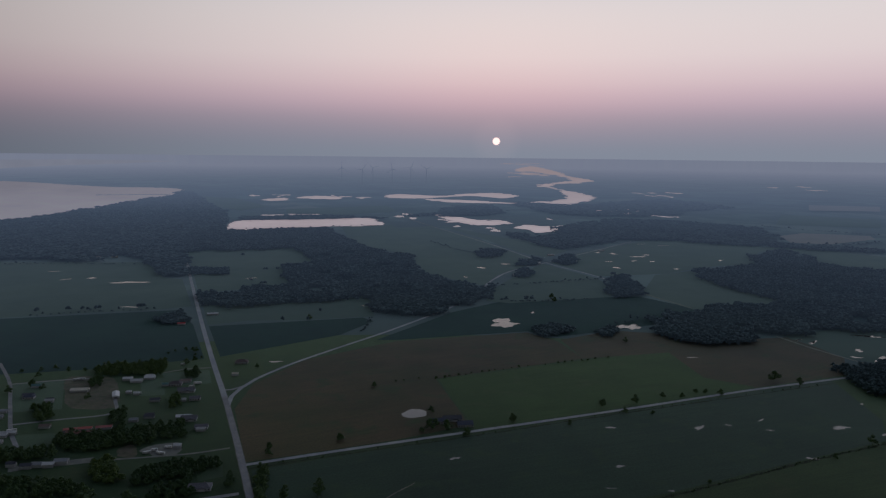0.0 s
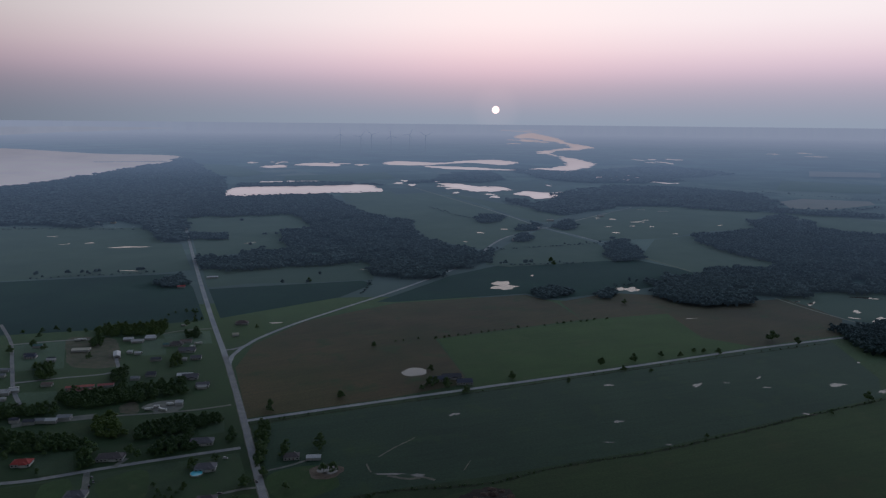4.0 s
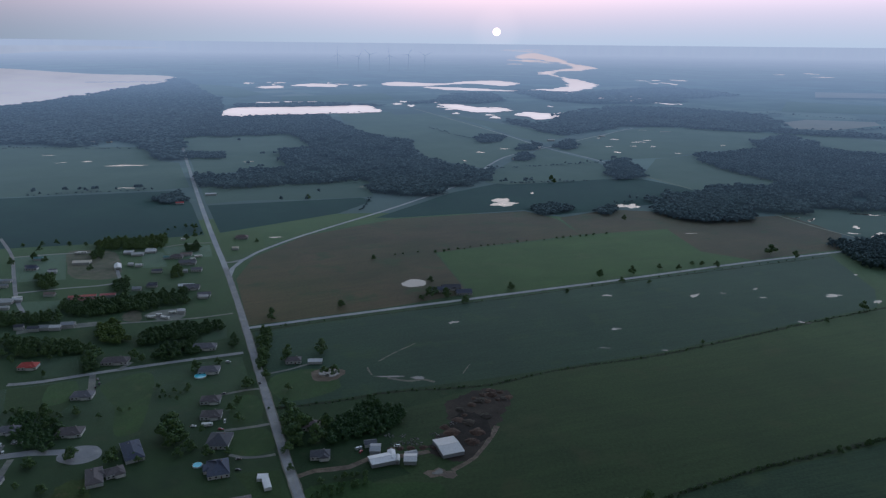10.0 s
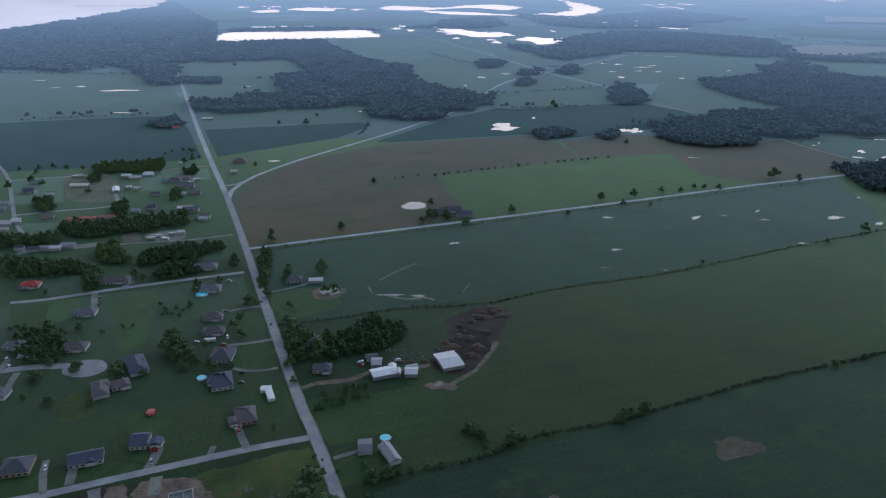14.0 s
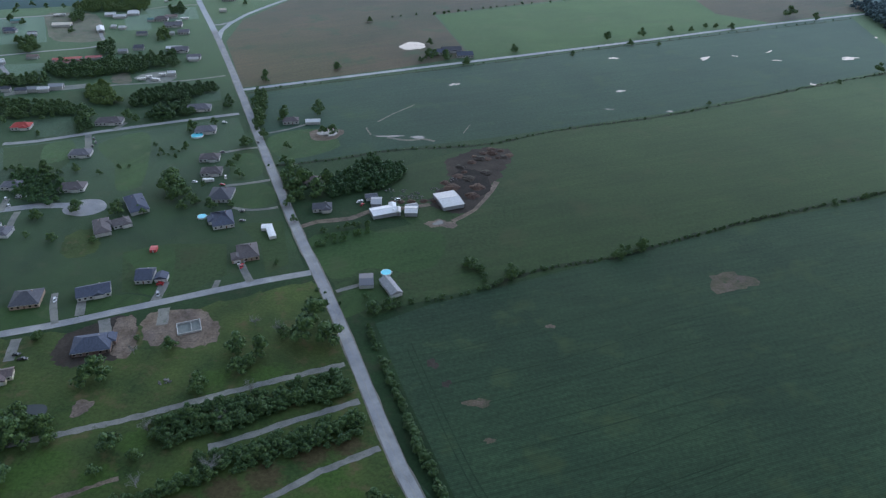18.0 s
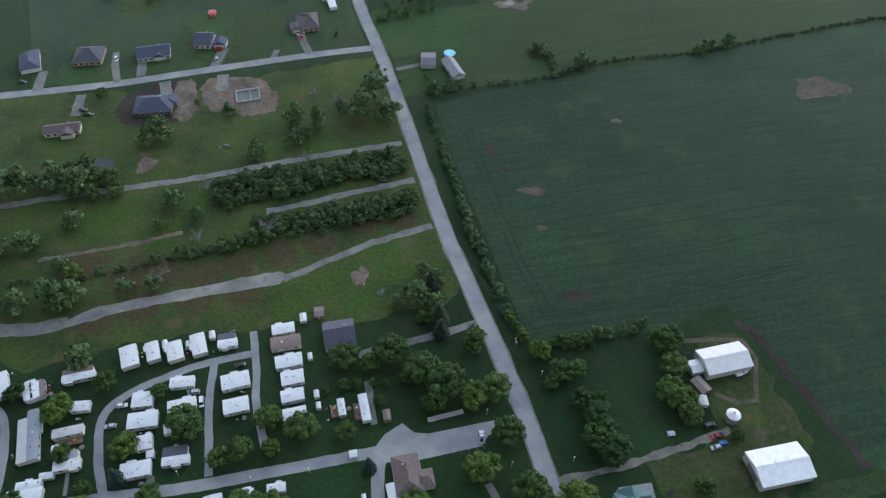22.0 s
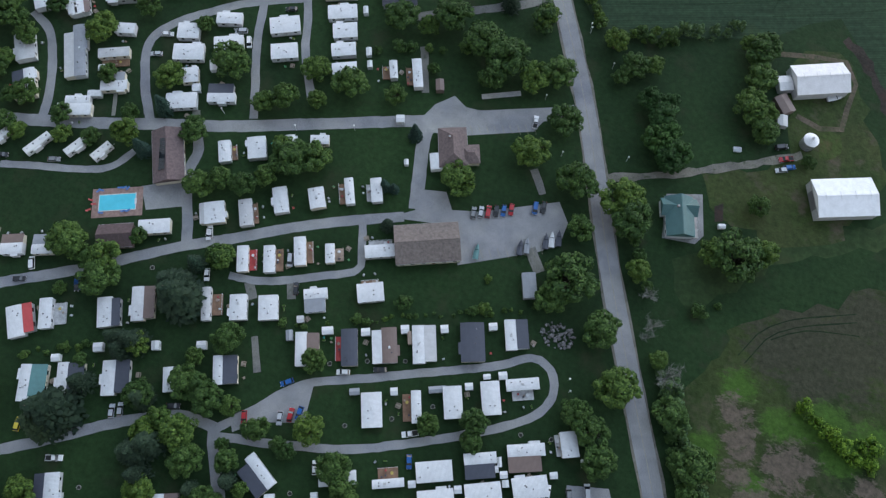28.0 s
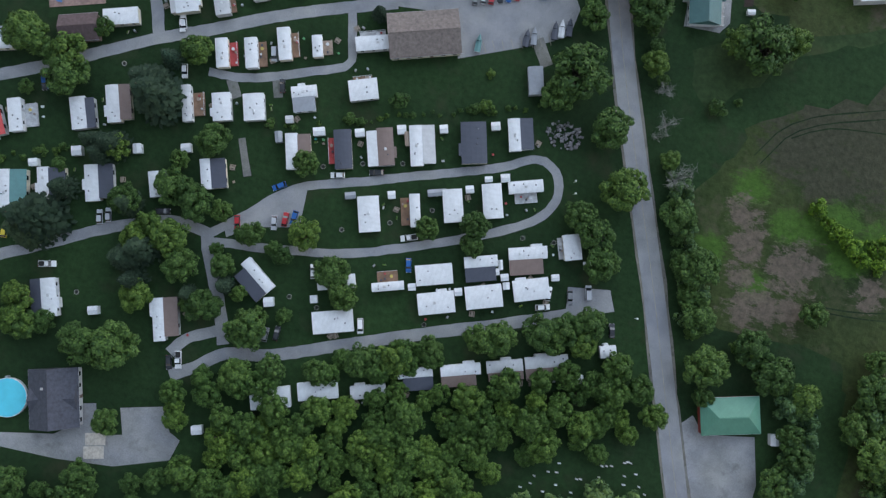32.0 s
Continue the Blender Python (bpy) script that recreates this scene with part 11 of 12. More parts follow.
# thick belts of bushes between the gravel lanes
thicket([(-148, 264), (-133, 274), (-113, 279), (-79, 293), (-55, 303), (-46, 286), (-65, 280), (-87, 269), (-114, 257), (-134, 247), (-145, 254)], 4.6, 2.9, "light", 201, "dense belt of bushes and young trees beside a gravel lane")
thicket([(-119, 242), (-95, 250), (-63, 263), (-43, 271), (-36, 259), (-49, 249), (-71, 243), (-95, 236), (-113, 230)], 4.4, 2.7, "light", 202, "dense belt of bushes and young trees beside a gravel lane")
thicket([(-163, 211), (-140, 220), (-116, 231), (-112, 226), (-138, 214), (-161, 206)], 4.2, 2.0, "light", 203, "low belt of bushes across rough grass")
thicket([(-230, 264), (-219, 271), (-200, 262), (-192, 250), (-207, 245), (-222, 244)], 5.5, 4.2, "light", 204, "stand of green trees beside a garden pond", (1.1, 1.05, 0.85))
for bank, wide in (([(-146.9, 563.8), (-89.6, 579.8), (-45.2, 597.5), (11.9, 606), (49.2, 615), (123.5, 650), (234, 688), (418.7, 775), (535.9, 827), (720, 905)], 3.4), ([(31.8, 386.1), (71.6, 408), (129.6, 426.6), (238.6, 475.7), (365.2, 523.2), (540, 595)], 4.0), ([(-207, 739), (-115, 778), (29, 833), (240, 920), (598, 1059)], 2.4)):
    ribbon("hedge_bank", bank, wide, M_BANK, 0.075, "dark rough grass along a field edge", "grass", step=5, ragged=2.6)
# gardens and village trees
trees([(-221.4, 530.9, 9.2), (-212.3, 516.2, 8.1), (-219.8, 511.2, 8.1), (-229.3, 597.0, 4.0), (-237.0, 641.4, 5.3), (-219.3, 655.5, 4.3), (-305.8, 473.5, 4.2), (-334.0, 549.5, 5.6), (-345.8, 652.6, 8.6), (-346.1, 666.7, 7.6), (-156.8, 685.8, 5.1), (-125.2, 701.8, 5.2), (-352.7, 543.9, 4.7), (-320.1, 534.1, 3.7), (-315.8, 509.5, 3.1), (-308.1, 550.0, 3.8), (-274.7, 556.0, 2.4), (-249.0, 437.9, 3.2), (-179.2, 557.9, 4.3), (-168.3, 542.1, 4.7), (-177.7, 604.2, 5.1), (-174.0, 610.4, 3.1), (-178.4, 574.6, 3.4), (-138.4, 598.9, 4.1), (-124.6, 548.2, 7.6), (-117.1, 517.9, 6.4), (-117.5, 494.3, 5.3), (-135.6, 569.8, 4.4)], "light")
trees([(-250.0, 590.6, 2.5), (-241.1, 594.3, 2.5)], "light")
hedge([(-424.5, 656), (-409.7, 671), (-379.1, 664), (-368.9, 679)], 9, 3.2, "light", 4, 71)
hedge([(-370, 548.6), (-345.2, 556.5), (-316.8, 546.4), (-311, 555)], 9, 2.6, "light", 3, 72)
thicket([(-546.3, 1095), (-449.8, 1134), (-423, 1066), (-522.5, 1052)], 6.5, 4, "light", 73)
thicket([(-542.9, 918), (-524.5, 926), (-494.2, 878), (-508.5, 864)], 6.5, 4, "light", 74)
thicket([(-451.7, 814), (-384.6, 841), (-326.4, 876), (-304.9, 822), (-353.2, 797), (-439.1, 789)], 7.6, 4, "light", 75)
thicket([(-506.4, 774), (-439.6, 783), (-427.4, 761), (-488, 742)], 6.5, 4, "light", 76)
thicket([(-469, 710), (-431.7, 707), (-399.7, 703), (-362.4, 693), (-367.8, 674), (-417.2, 680), (-439.1, 658)], 8.6, 4, "light", 77)
thicket([(-429.5, 897), (-416.3, 909), (-389, 852), (-400.1, 836)], 6.5, 4, "light", 78)
thicket([(-400.4, 1083), (-380.9, 1091), (-366.5, 1051), (-384.7, 1044)], 6.5, 4, "light", 79)
thicket([(-379, 962), (-368.1, 976), (-348.5, 924), (-358.7, 916)], 7.2, 4, "light", 80)
thicket([(-525.1, 1040), (-511.3, 1046), (-493.3, 1010), (-506.1, 1004)], 6.5, 4, "light", 81)
thicket([(-381.6, 749), (-362.8, 758), (-341.1, 717), (-326.6, 709), (-340.7, 693), (-363.9, 708)], 5.8, 3.8, "light", 82)
thicket([(-327.7, 729), (-290.5, 751), (-248.5, 765), (-239.2, 741), (-262.8, 719), (-292.5, 702), (-312.5, 694)], 6.1, 3.8, "light", 83)
thicket([(-295.9, 687), (-257.6, 711), (-246.1, 681), (-263, 663), (-284.5, 658)], 6.1, 3.8, "light", 84)
thicket([(-449.4, 706), (-423, 699), (-377.7, 700), (-351.6, 678), (-396, 666), (-427.2, 662)], 7.2, 3.8, "light", 85)
thicket([(-459.7, 831), (-435.5, 836), (-373.8, 829), (-361.3, 804), (-397.2, 775), (-429.5, 778), (-449.6, 802)], 6.5, 3.8, "light", 86)
thicket([(-226.9, 728), (-223.6, 731), (-213.4, 697), (-217.8, 693)], 5.0, 3.8, "light", 87)
thicket([(-199.3, 737), (-188.4, 742), (-167.7, 654), (-175.6, 640)], 6.5, 3.8, "light", 88)
thicket([(-356.7, 664), (-348.7, 671), (-332.1, 637), (-339.9, 630)], 5.8, 3.8, "light", 89)
trees([(-331.7, 544.3, 3.3), (-323.3, 529.0, 3.7), (-303.9, 469.3, 5.0), (-278.8, 439.7, 3.6), (-300.7, 444.8, 2.8), (-249.3, 487.6, 4.3), (-232.6, 483.4, 3.4), (-207.9, 502.0, 7.1), (-204.1, 511.5, 6.3), (-214.5, 516.1, 5.4), (-195.5, 497.6, 5.3), (-200.3, 488.4, 4.3), (-194.6, 526.3, 2.8), (-238.5, 330.0, 3.3), (-237.7, 332.7, 2.7), (-191.1, 497.6, 3.1), (-163.6, 493.5, 3.1), (-226.8, 479.1, 3.4), (-304.5, 514.5, 3.1), (-313.2, 529.2, 2.7), (-302.0, 524.4, 2.3), (-287.2, 545.1, 2.8), (-179.1, 610.3, 4.6), (-177.3, 580.4, 2.5), (-364.9, 554.3, 2.8), (-347.8, 538.7, 3.2), (-179.2, 330.7, 2.0), (-237.7, 634.7, 2.6)], "light")
trees([(-308.0, 667.6, 5.5), (-297.3, 660.7, 4.3), (-376.3, 625.1, 2.6), (-258.9, 602.4, 2.5), (-249.8, 582.4, 1.5), (-245.6, 584.8, 1.5), (-241.3, 583.7, 1.5), (-233.4, 579.2, 2.0), (-233.6, 589.7, 1.5), (-266.9, 559.5, 1.9)], "light")
hedge([(-643, 1065), (-599, 1079), (-529.7, 1082)], 18, 3.6, "light", 5, 92)
hedge([(-473.2, 1164), (-439.7, 1204), (-392.6, 1149)], 14, 3.6, "light", 5, 93)
trees([(-410.7, 1121.4, 5.4), (-403.1, 1139.5, 4.6), (-608.0, 1048.1, 5.0), (-592.2, 1003.7, 5.7), (-568.6, 990.3, 4.8), (-196.7, 786.6, 5.2), (-119.1, 820.7, 4.1), (-98.4, 1020.0, 4.2), (-270.7, 1437.4, 6.9), (-385.5, 1693.1, 5.3), (-293.5, 1108.3, 3.6), (-608.5, 975.2, 5.5), (-485.8, 952.4, 4.6), (7.8, 854.6, 5.0), (-6.6, 871.3, 5.1), (-15.8, 860.3, 4.3), (32.5, 846.9, 4.2), (-13.1, 916.9, 4.5), (93.0, 892.0, 5.2), (-173.7, 755.6, 1.9), (261.0, 1690.7, 6.8), (262.3, 1654.1, 6.7), (338.1, 1289.3, 5.3)], "light")
# distant woods, with the haze in their emission
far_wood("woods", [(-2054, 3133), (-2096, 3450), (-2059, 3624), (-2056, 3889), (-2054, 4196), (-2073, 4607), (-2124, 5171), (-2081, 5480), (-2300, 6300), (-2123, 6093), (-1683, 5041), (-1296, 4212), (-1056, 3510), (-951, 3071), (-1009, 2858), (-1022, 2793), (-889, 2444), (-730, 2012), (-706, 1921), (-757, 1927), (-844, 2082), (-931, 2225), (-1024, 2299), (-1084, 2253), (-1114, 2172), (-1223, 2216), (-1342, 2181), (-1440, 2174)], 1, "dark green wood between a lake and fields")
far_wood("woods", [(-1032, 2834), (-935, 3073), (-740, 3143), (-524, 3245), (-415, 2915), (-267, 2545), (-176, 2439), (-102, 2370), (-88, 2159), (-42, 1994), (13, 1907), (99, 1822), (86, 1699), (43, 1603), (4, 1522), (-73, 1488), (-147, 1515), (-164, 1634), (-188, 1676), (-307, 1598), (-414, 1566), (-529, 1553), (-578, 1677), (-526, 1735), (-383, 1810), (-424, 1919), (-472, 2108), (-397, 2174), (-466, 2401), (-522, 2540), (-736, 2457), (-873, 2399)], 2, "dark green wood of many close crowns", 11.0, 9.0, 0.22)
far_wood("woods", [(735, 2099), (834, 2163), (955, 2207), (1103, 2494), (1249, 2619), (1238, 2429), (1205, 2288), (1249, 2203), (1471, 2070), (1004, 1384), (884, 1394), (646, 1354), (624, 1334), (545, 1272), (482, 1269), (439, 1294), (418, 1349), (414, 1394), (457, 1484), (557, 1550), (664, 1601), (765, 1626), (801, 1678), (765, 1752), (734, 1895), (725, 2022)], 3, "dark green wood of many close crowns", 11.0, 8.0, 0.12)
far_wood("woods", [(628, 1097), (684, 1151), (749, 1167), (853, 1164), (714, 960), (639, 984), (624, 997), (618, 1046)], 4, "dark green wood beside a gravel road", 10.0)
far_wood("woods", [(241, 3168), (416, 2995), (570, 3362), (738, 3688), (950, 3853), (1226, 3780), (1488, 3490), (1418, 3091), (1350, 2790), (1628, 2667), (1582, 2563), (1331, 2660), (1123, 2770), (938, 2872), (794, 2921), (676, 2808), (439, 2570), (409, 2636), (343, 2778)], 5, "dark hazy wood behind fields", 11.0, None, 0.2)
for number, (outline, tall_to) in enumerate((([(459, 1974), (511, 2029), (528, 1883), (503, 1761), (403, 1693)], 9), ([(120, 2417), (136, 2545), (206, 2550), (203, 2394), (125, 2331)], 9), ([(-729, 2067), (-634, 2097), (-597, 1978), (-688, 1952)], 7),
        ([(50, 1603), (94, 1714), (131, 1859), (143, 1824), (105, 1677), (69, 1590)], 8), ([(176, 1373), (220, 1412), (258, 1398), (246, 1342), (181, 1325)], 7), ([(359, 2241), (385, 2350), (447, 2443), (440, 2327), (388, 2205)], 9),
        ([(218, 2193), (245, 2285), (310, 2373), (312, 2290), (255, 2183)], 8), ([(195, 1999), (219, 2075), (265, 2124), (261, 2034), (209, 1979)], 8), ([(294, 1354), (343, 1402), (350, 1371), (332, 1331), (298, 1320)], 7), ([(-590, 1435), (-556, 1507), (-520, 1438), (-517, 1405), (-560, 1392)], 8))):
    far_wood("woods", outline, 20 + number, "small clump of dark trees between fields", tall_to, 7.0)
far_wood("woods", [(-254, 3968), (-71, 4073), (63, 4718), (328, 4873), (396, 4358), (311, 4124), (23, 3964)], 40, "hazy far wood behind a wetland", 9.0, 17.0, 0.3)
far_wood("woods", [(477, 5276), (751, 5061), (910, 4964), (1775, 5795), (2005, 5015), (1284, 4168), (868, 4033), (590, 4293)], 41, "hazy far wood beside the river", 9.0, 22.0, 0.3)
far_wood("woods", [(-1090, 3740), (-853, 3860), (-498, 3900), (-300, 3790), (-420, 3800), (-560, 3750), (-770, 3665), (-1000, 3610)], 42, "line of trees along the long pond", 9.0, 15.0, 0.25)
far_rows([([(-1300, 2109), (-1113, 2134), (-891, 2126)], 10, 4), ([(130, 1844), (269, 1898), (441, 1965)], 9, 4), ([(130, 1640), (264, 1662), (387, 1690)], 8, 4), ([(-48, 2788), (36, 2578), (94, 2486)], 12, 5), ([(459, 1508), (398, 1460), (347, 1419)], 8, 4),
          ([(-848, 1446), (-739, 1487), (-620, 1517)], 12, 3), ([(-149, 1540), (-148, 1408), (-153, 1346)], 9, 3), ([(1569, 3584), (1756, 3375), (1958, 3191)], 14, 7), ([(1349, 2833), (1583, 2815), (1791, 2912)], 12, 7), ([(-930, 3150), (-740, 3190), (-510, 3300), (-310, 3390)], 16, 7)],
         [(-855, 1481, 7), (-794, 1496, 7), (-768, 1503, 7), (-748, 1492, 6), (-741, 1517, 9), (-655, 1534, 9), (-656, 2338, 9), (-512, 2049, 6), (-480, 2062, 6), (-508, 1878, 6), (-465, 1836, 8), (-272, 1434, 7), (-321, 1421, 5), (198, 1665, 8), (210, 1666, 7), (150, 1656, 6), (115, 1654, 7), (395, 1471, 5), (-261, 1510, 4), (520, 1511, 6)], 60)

# small things of the park, the cemetery and the farm
gravestone(44.8, -48.2, -5, 0.6, 0.7, (0.55, 0.55, 0.55))
gravestone(54.5, -48.7, 2, 0.7, 0.8, (0.60, 0.60, 0.60))
gravestone(57.9, -52.1, 9, 0.8, 0.9, (0.65, 0.65, 0.65))
gravestone(70.7, -42.5, -14, 0.9, 0.7, (0.70, 0.70, 0.70))
gravestone(72.1, -42.1, -7, 0.6, 0.8, (0.55, 0.55, 0.55))
gravestone(73.7, -41.7, 0, 0.7, 0.9, (0.60, 0.60, 0.60))
gravestone(77.5, -39.7, 7, 0.8, 0.7, (0.65, 0.65, 0.65))
gravestone(78.4, -39.1, 14, 0.9, 0.8, (0.70, 0.70, 0.70))
gravestone(79.4, -39.2, -9, 0.6, 0.9, (0.55, 0.55, 0.55))
gravestone(78.5, -43.7, -2, 0.7, 0.7, (0.60, 0.60, 0.60))
gravestone(81.9, -42.2, 5, 0.8, 0.8, (0.65, 0.65, 0.65))
gravestone(78.9, -46.4, 12, 0.9, 0.9, (0.70, 0.70, 0.70))
gravestone(86.2, -47.7, -11, 0.6, 0.7, (0.55, 0.55, 0.55))
gravestone(63.9, -48.6, -4, 0.7, 0.8, (0.60, 0.60, 0.60))
gravestone(65.1, -48.3, 3, 0.8, 0.9, (0.65, 0.65, 0.65))
gravestone(57.3, -45.2, 10, 0.9, 0.7, (0.70, 0.70, 0.70))
gravestone(50.5, -51.1, -13, 0.6, 0.8, (0.55, 0.55, 0.55))
gravestone(49.9, -53.7, -6, 0.7, 0.9, (0.60, 0.60, 0.60))
gravestone(47.1, -55.7, 1, 0.8, 0.7, (0.65, 0.65, 0.65))
gravestone(57.2, -48.2, 8, 0.9, 0.8, (0.70, 0.70, 0.70))
gravestone(69.9, -50.3, -15, 0.6, 0.9, (0.55, 0.55, 0.55))
gravestone(75.4, -49.5, -8, 0.7, 0.7, (0.60, 0.60, 0.60))
gravestone(63.2, -53.2, -1, 0.8, 0.8, (0.65, 0.65, 0.65))
gravestone(54.4, -55.2, 6, 0.9, 0.9, (0.70, 0.70, 0.70))
gravestone(70.7, -46.2, 13, 0.6, 0.7, (0.55, 0.55, 0.55))
gravestone(83.8, -45.8, -10, 0.7, 0.8, (0.60, 0.60, 0.60))
fire_pit(-41.1, 26.4)
fire_pit(-29.0, 30.7)
fire_pit(-16.6, 34.2)
fire_pit(-15.5, 14.6)
fire_pit(-3.4, 22.1)
fire_pit(-29.8, 8.3)
fire_pit(-40.2, -16.8)
fire_pit(27.2, 21.2)
fire_pit(-111.9, 41.5)
fire_pit(-105.9, -33.3)
fire_pit(37.3, 22.5)
fire_pit(3.8, -14.1)
fire_pit(-30.8, -17.9)
grain_bin(GRAIN_BIN[0], GRAIN_BIN[1], 2.7, 4.2)
heap(11.0, 527.9, 6.8, 1.2, M_REDSOIL, 0, "heap of reddish dug earth")
heap(25.6, 543.5, 6.0, 1.4, M_DARKSOIL, 1, "heap of dark dug earth")
heap(37.1, 582.3, 6.0, 1.7, M_DARKSOIL, 2, "heap of dark dug earth")
heap(48.0, 594.3, 5.2, 1.9, M_REDSOIL, 3, "heap of reddish dug earth")
heap(57.7, 586.2, 4.5, 1.2, M_DARKSOIL, 4, "heap of dark dug earth")
heap(18.9, 564.8, 5.2, 1.4, M_DARKSOIL, 5, "heap of dark dug earth")
heap(27.0, 513.5, 6.0, 1.7, M_REDSOIL, 6, "heap of reddish dug earth")
heap(1.6, 513.0, 4.5, 1.9, M_DARKSOIL, 7, "heap of dark dug earth")
heap(40.7, 554.4, 6.0, 1.2, M_DARKSOIL, 8, "heap of dark dug earth")
heap(32.2, 528.3, 6.8, 1.4, M_REDSOIL, 9, "heap of reddish dug earth")
for k, (hx, hy) in enumerate(((32, 587), (40, 594), (48, 602), (56, 599), (63, 590), (42, 582), (53, 585), (29, 575), (16, 548), (22, 556), (5, 536))):
    heap(hx, hy, 3.2 + k % 3, 0.6 + 0.2 * (k % 4), M_REDSOIL, 30 + k, "heap of reddish dug earth and roots")
for k, (hx, hy) in enumerate(((-51, 523), (-40, 521), (-29, 521), (-19, 516), (-3, 524), (11, 542))):
    rubble(hx, hy, 4.5, 3.0, 14, 50 + k, "scattered timber and scrap behind farm sheds")
for hx, hy in ((-37, 501), (-30, 502), (-22, 503), (-12, 504), (-3, 504)):
    heap(hx, hy, 3.4, 0.9, M_REDSOIL, int(hx) + 90, "low pile of brown planks and soil")
barn(-21, 492, 20, 9.0, 6.0, GREY, PALE, 2.4, "small grey-roofed shed in a cluttered farmyard", 0.9, None, "outbuilding")
barn(-54, 507, 14, 9.5, 7.0, SLATE, WHITE, 2.8, "dark-roofed white shed in a cluttered farmyard", 1.4, None, "outbuilding")
shed(-33, 489, 15, 3.6, 3.2, WHITE)
car(-63, 501, 40, (0.72, 0.73, 0.74), "van", "white van parked in a cluttered farmyard")
car(-60.5, 496.5, 70, (0.35, 0.02, 0.025), "sedan", "red car parked in a cluttered farmyard")
rubble(31.7, 57.2, 6.0, 4.6, 110, 3, "heap of grey broken stones and bricks under trees")
rubble(-25.4, 509.7, 14, 3.5, 60, 4, "scattered timber and scrap beside farm sheds")
rubble(-151.2, 294.9, 4, 2.5, 24, 5, "heap of stones in a garden")
foundation(-151.6, 342.0, 21, 13.7, 11.0)
post_lamp(6.4, 145.3)
post_lamp(41.5, 128.7)
post_lamp(17.6, 123.9)
post_lamp(28.4, 166.2)
post_lamp(-80.9, 106.5)
post_lamp(-59.9, 112.6)
post_lamp(-109.5, 105.6)
post_lamp(68.6, 5.9)
post_lamp(38.4, 43.1)
post_lamp(39.4, 39.2)
post_lamp(16.9, 179.7)
post_lamp(16.5, 181.5)
# parking bay lines
ribbon("bay_line", [(-18.6, 126.9), (-16.6, 123.5)], 0.14, M_LINE, 0.125, "faded yellow parking bay line", "road marking")
ribbon("bay_line", [(-15.7, 127.7), (-13.7, 124.4)], 0.14, M_LINE, 0.125, "faded yellow parking bay line", "road marking")
ribbon("bay_line", [(-12.8, 128.6), (-10.8, 125.2)], 0.14, M_LINE, 0.125, "faded yellow parking bay line", "road marking")
ribbon("bay_line", [(-9.9, 129.4), (-8, 126)], 0.14, M_LINE, 0.125, "faded yellow parking bay line", "road marking")
ribbon("bay_line", [(-7, 130.3), (-5.1, 126.9)], 0.14, M_LINE, 0.125, "faded yellow parking bay line", "road marking")
ribbon("bay_line", [(-4.2, 131.1), (-2.2, 127.7)], 0.14, M_LINE, 0.125, "faded yellow parking bay line", "road marking")
ribbon("bay_line", [(-1.3, 131.9), (0.7, 128.5)], 0.14, M_LINE, 0.125, "faded yellow parking bay line", "road marking")
ribbon("bay_line", [(1.6, 132.8), (3.6, 129.4)], 0.14, M_LINE, 0.125, "faded yellow parking bay line", "road marking")
ribbon("bay_line", [(4.5, 133.6), (6.5, 130.2)], 0.14, M_LINE, 0.125, "faded yellow parking bay line", "road marking")
ribbon("bay_line", [(-5, 78.6), (-3.1, 75.4)], 0.14, M_LINE, 0.125, "faded yellow parking bay line", "road marking")
ribbon("bay_line", [(-2.1, 79.7), (-0.2, 76.5)], 0.14, M_LINE, 0.125, "faded yellow parking bay line", "road marking")
ribbon("bay_line", [(0.7, 80.9), (2.6, 77.6)], 0.14, M_LINE, 0.125, "faded yellow parking bay line", "road marking")
ribbon("bay_line", [(3.6, 82), (5.4, 78.8)], 0.14, M_LINE, 0.125, "faded yellow parking bay line", "road marking")
ribbon("bay_line", [(6.4, 83.2), (8.3, 79.9)], 0.14, M_LINE, 0.125, "faded yellow parking bay line", "road marking")
ribbon("bay_line", [(9.3, 84.3), (11.1, 81.1)], 0.14, M_LINE, 0.125, "faded yellow parking bay line", "road marking")
ribbon("bay_line", [(12.1, 85.5), (14, 82.2)], 0.14, M_LINE, 0.125, "faded yellow parking bay line", "road marking")
ribbon("bay_line", [(15, 86.6), (16.8, 83.4)], 0.14, M_LINE, 0.125, "faded yellow parking bay line", "road marking")
ribbon("bay_line", [(17.9, 87.8), (19.7, 84.5)], 0.14, M_LINE, 0.125, "faded yellow parking bay line", "road marking")
# solar panels on the pool house
panels = thing("solar_panel_array", -123.0, 81.8, 109, "dark blue solar panels lying on a brown roof slope", "solar panel", "", 5.1)
for k in range(8):
    part("panel", box_me(1.5, 2.6, 0.06), M_PANE, panels, pose(-5.6 + 1.6 * k, 0, 0, 0, 0, 0) @ pose(0, 0, 0, -21))
# curb planter and kerb by the entrance
ribbon("kerb_entrance", [(-17.4, 139.8), (-3.3, 145.5)], 2.2, M_CONCRETE, 0.28, "pale concrete raised planter strip", "kerb")
# far farms along the woods and at the crossroads
for far_x, far_y, far_turn, far_roof in ((-1185, 2243, 5, PALE), (-1098, 2263, 40, GREY), (-1046, 2267, 10, CREAM), (-852, 2178, 20, WHITE), (-800, 2121, 65, PALE), (-770, 2011, 15, GREY), (-891, 2239, 30, PALE), (673, 2794, 30, PALE), (728, 2838, 20, WHITE), (780, 2882, 10, PALE)):
    barn(far_x, far_y, far_turn, 16.0, 9.0, far_roof, WHITE, 3.5, "distant pale-walled farm building among trees", 2.5, None, "farm_building")
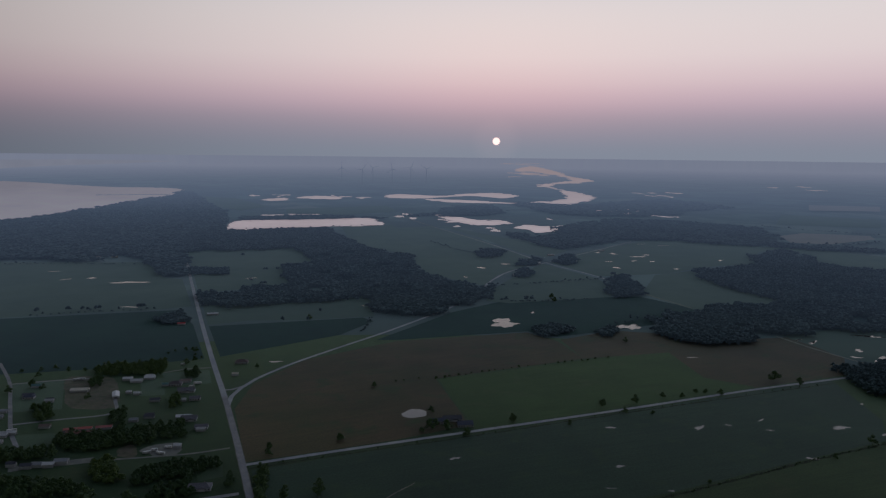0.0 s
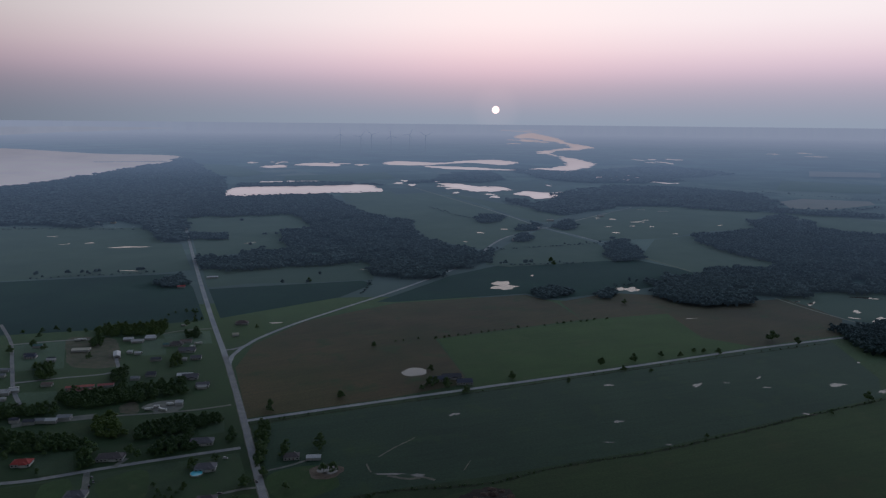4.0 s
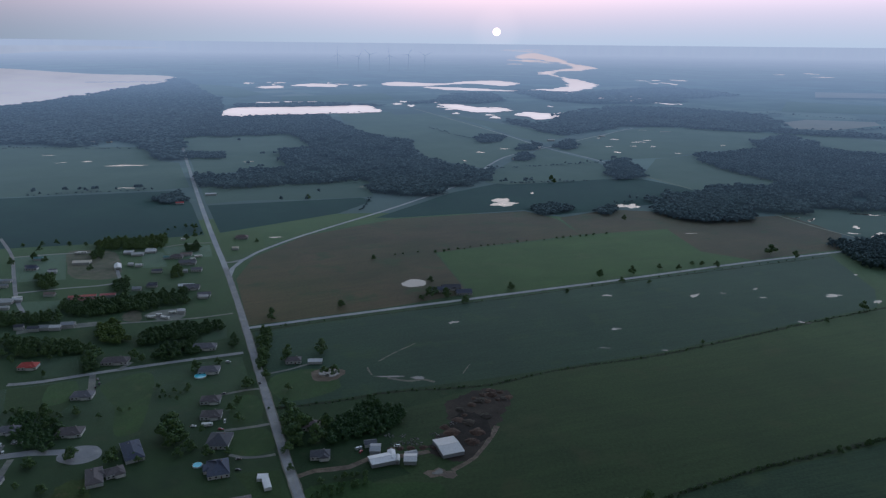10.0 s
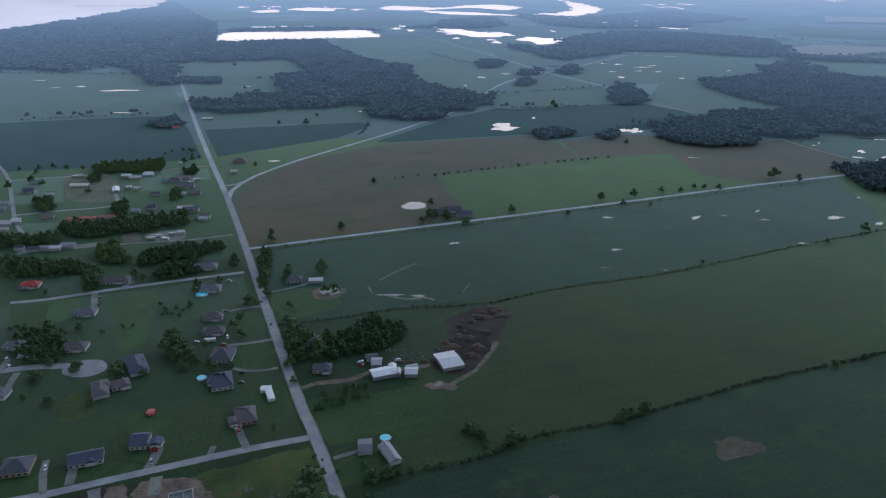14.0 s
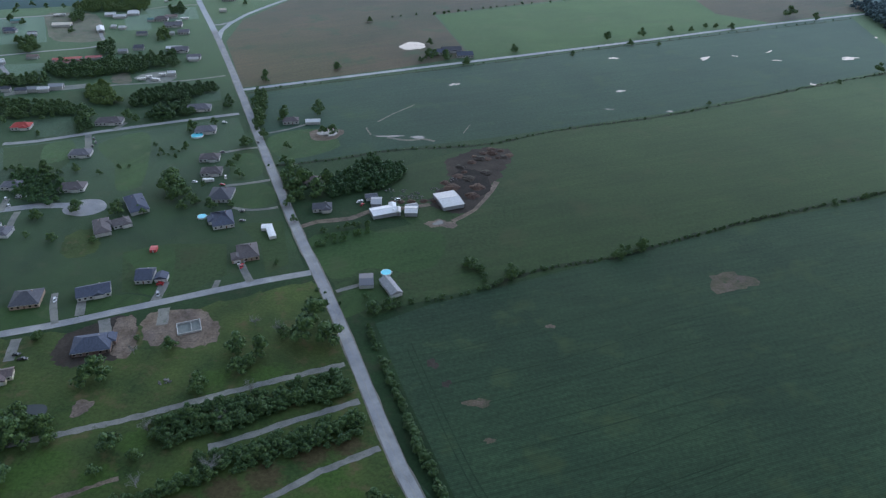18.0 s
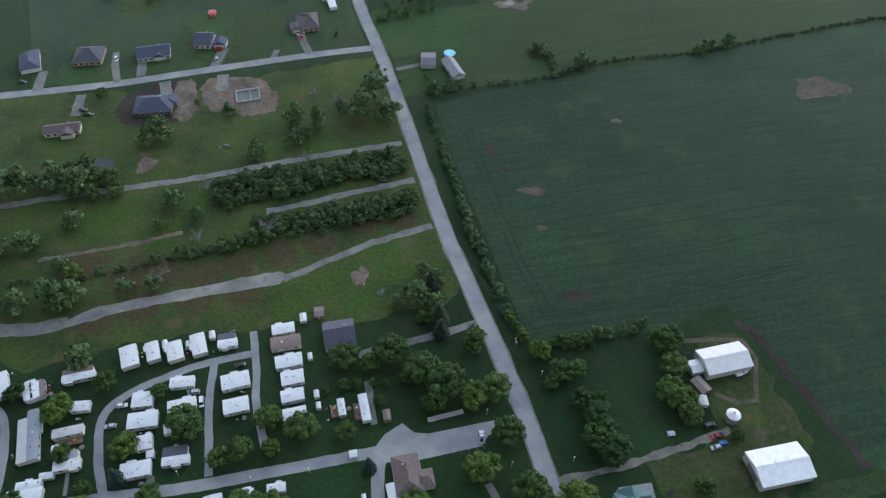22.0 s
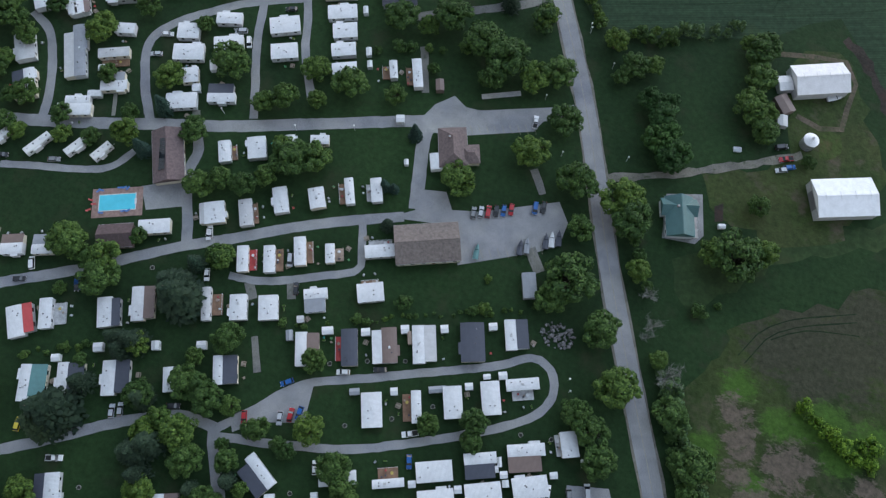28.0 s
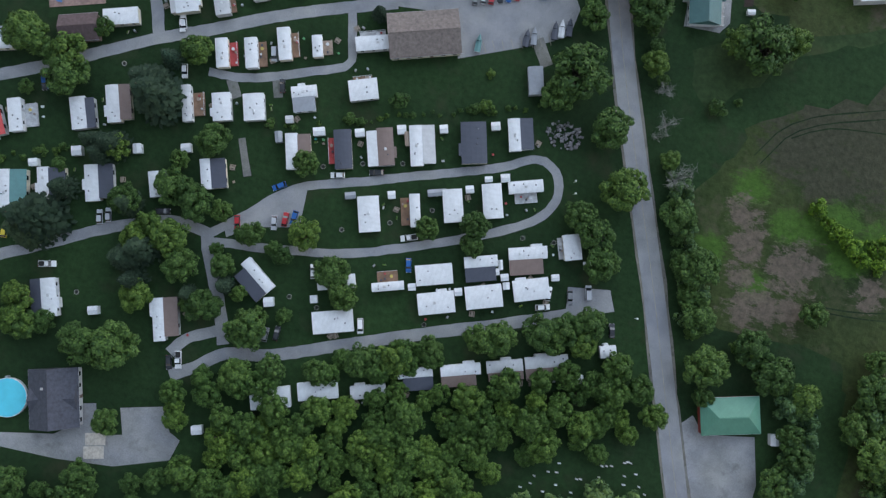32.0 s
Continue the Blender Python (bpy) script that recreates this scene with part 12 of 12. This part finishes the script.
# far towers and the pier, in the materials that emit haze
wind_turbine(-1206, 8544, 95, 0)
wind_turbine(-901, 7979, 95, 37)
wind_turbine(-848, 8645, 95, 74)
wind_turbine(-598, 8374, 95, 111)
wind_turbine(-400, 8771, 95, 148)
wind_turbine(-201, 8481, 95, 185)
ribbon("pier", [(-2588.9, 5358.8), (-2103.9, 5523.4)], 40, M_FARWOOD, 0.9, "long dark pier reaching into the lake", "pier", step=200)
# pool chairs
lounger(-142.7, 59.1, 0, RED)
lounger(-141.1, 58.0, 23, RED)
lounger(-142.1, 55.4, 46, RED)
lounger(-141.7, 63.4, 69, BLUE)
lounger(-140.5, 63.7, 2, BLUE)
lounger(-134.5, 66.6, 25, BLUE)
lounger(-133.2, 67.2, 48, BLUE)
lounger(-131.9, 67.3, 71, BLUE)
lounger(-137.3, 55.5, 4, BLUE)
lounger(-129.9, 58.5, 27, BLUE)
lounger(-128.4, 59.2, 50, BLUE)
# tyre marks in the crops
ribbon("tyre_mark", [(-18, 323.8), (-1.2, 274.4), (15.2, 228.6), (29.4, 198.5)], 0.7, M_TYRE_MARK, 0.062, "dark tractor wheel marks through a crop", "track", step=6, ragged=0.2)
ribbon("tyre_mark", [(-15.7, 329.2), (2.5, 275.4), (19, 229.6), (33.6, 201.2)], 0.7, M_TYRE_MARK, 0.062, "dark tractor wheel marks through a crop", "track", step=6, ragged=0.2)
ribbon("tyre_mark", [(20.1, 277.5), (73, 298), (165, 335.1)], 0.7, M_TYRE_MARK, 0.062, "dark tractor wheel marks through a crop", "track", step=6, ragged=0.2)
ribbon("tyre_mark", [(6.3, 294.3), (72.3, 316.1), (167.1, 358.5)], 0.7, M_TYRE_MARK, 0.062, "dark tractor wheel marks through a crop", "track", step=6, ragged=0.2)
ribbon("tyre_mark", [(39.2, 227.7), (88.1, 242.1), (159.2, 273)], 0.7, M_TYRE_MARK, 0.062, "dark tractor wheel marks through a crop", "track", step=6, ragged=0.2)
ribbon("tyre_mark", [(29.5, 197.8), (63.8, 207.9), (113.5, 226.5), (156.4, 243.4)], 0.7, M_TYRE_MARK, 0.062, "dark tractor wheel marks through a crop", "track", step=6, ragged=0.2)
ribbon("tyre_mark", [(26.7, 199.7), (63.7, 210.4), (113.6, 229.1), (156.7, 246.2)], 0.7, M_TYRE_MARK, 0.062, "dark tractor wheel marks through a crop", "track", step=6, ragged=0.2)
ribbon("tyre_mark", [(86.2, 208.2), (118.3, 219.6), (155.8, 236.6)], 0.7, M_TYRE_MARK, 0.062, "dark tractor wheel marks through a crop", "track", step=6, ragged=0.2)
ribbon("tyre_mark", [(86.1, 211.4), (90.9, 225.6), (98.5, 231.6), (106.1, 230.5), (113.4, 221.5)], 0.7, M_TYRE_MARK, 0.062, "dark tractor wheel marks through a crop", "track", step=6, ragged=0.2)
ribbon("tyre_mark", [(46.7, 264.8), (101.3, 282.9), (162.5, 308.9)], 0.7, M_TYRE_MARK, 0.062, "dark tractor wheel marks through a crop", "track", step=6, ragged=0.2)
ribbon("tyre_mark", [(34.6, 246.4), (87.7, 263.9), (160.8, 290.5)], 0.7, M_TYRE_MARK, 0.062, "dark tractor wheel marks through a crop", "track", step=6, ragged=0.2)
ribbon("tyre_mark", [(-0.2, 318.9), (71.1, 347.4), (169.7, 386.1)], 0.7, M_TYRE_MARK, 0.062, "dark tractor wheel marks through a crop", "track", step=6, ragged=0.2)
ribbon("tyre_mark", [(93.1, 67.5), (98.4, 76.7), (108.8, 84.8), (131.3, 93.4)], 0.45, M_BANK, 0.075, "curved dark tyre marks over bare soil", "track", step=6, ragged=0.2)
ribbon("tyre_mark", [(95.6, 65.3), (101.5, 75.6), (111.3, 82.8), (132, 90.5)], 0.45, M_BANK, 0.075, "curved dark tyre marks over bare soil", "track", step=6, ragged=0.2)
ribbon("tyre_mark", [(103.3, 76.1), (115.1, 82.7), (133.2, 85.8)], 0.45, M_BANK, 0.075, "curved dark tyre marks over bare soil", "track", step=6, ragged=0.2)
ribbon("tyre_mark", [(122.2, 25), (135.2, 26.2), (147.5, 28.9)], 0.45, M_BANK, 0.075, "curved dark tyre marks over bare soil", "track", step=6, ragged=0.2)
ribbon("tyre_mark", [(122.5, 23.5), (135.6, 24.5), (148.1, 26.4)], 0.45, M_BANK, 0.075, "curved dark tyre marks over bare soil", "track", step=6, ragged=0.2)

# trees and bushes past 195 m, joined by kind
for far_kind, far_spots in LATER.items():
    thicket(None, 0, 0, far_kind, 3, "scattered green trees between far gardens and fields" if far_kind == "light" else "far green bushes along field edges", spots=far_spots)
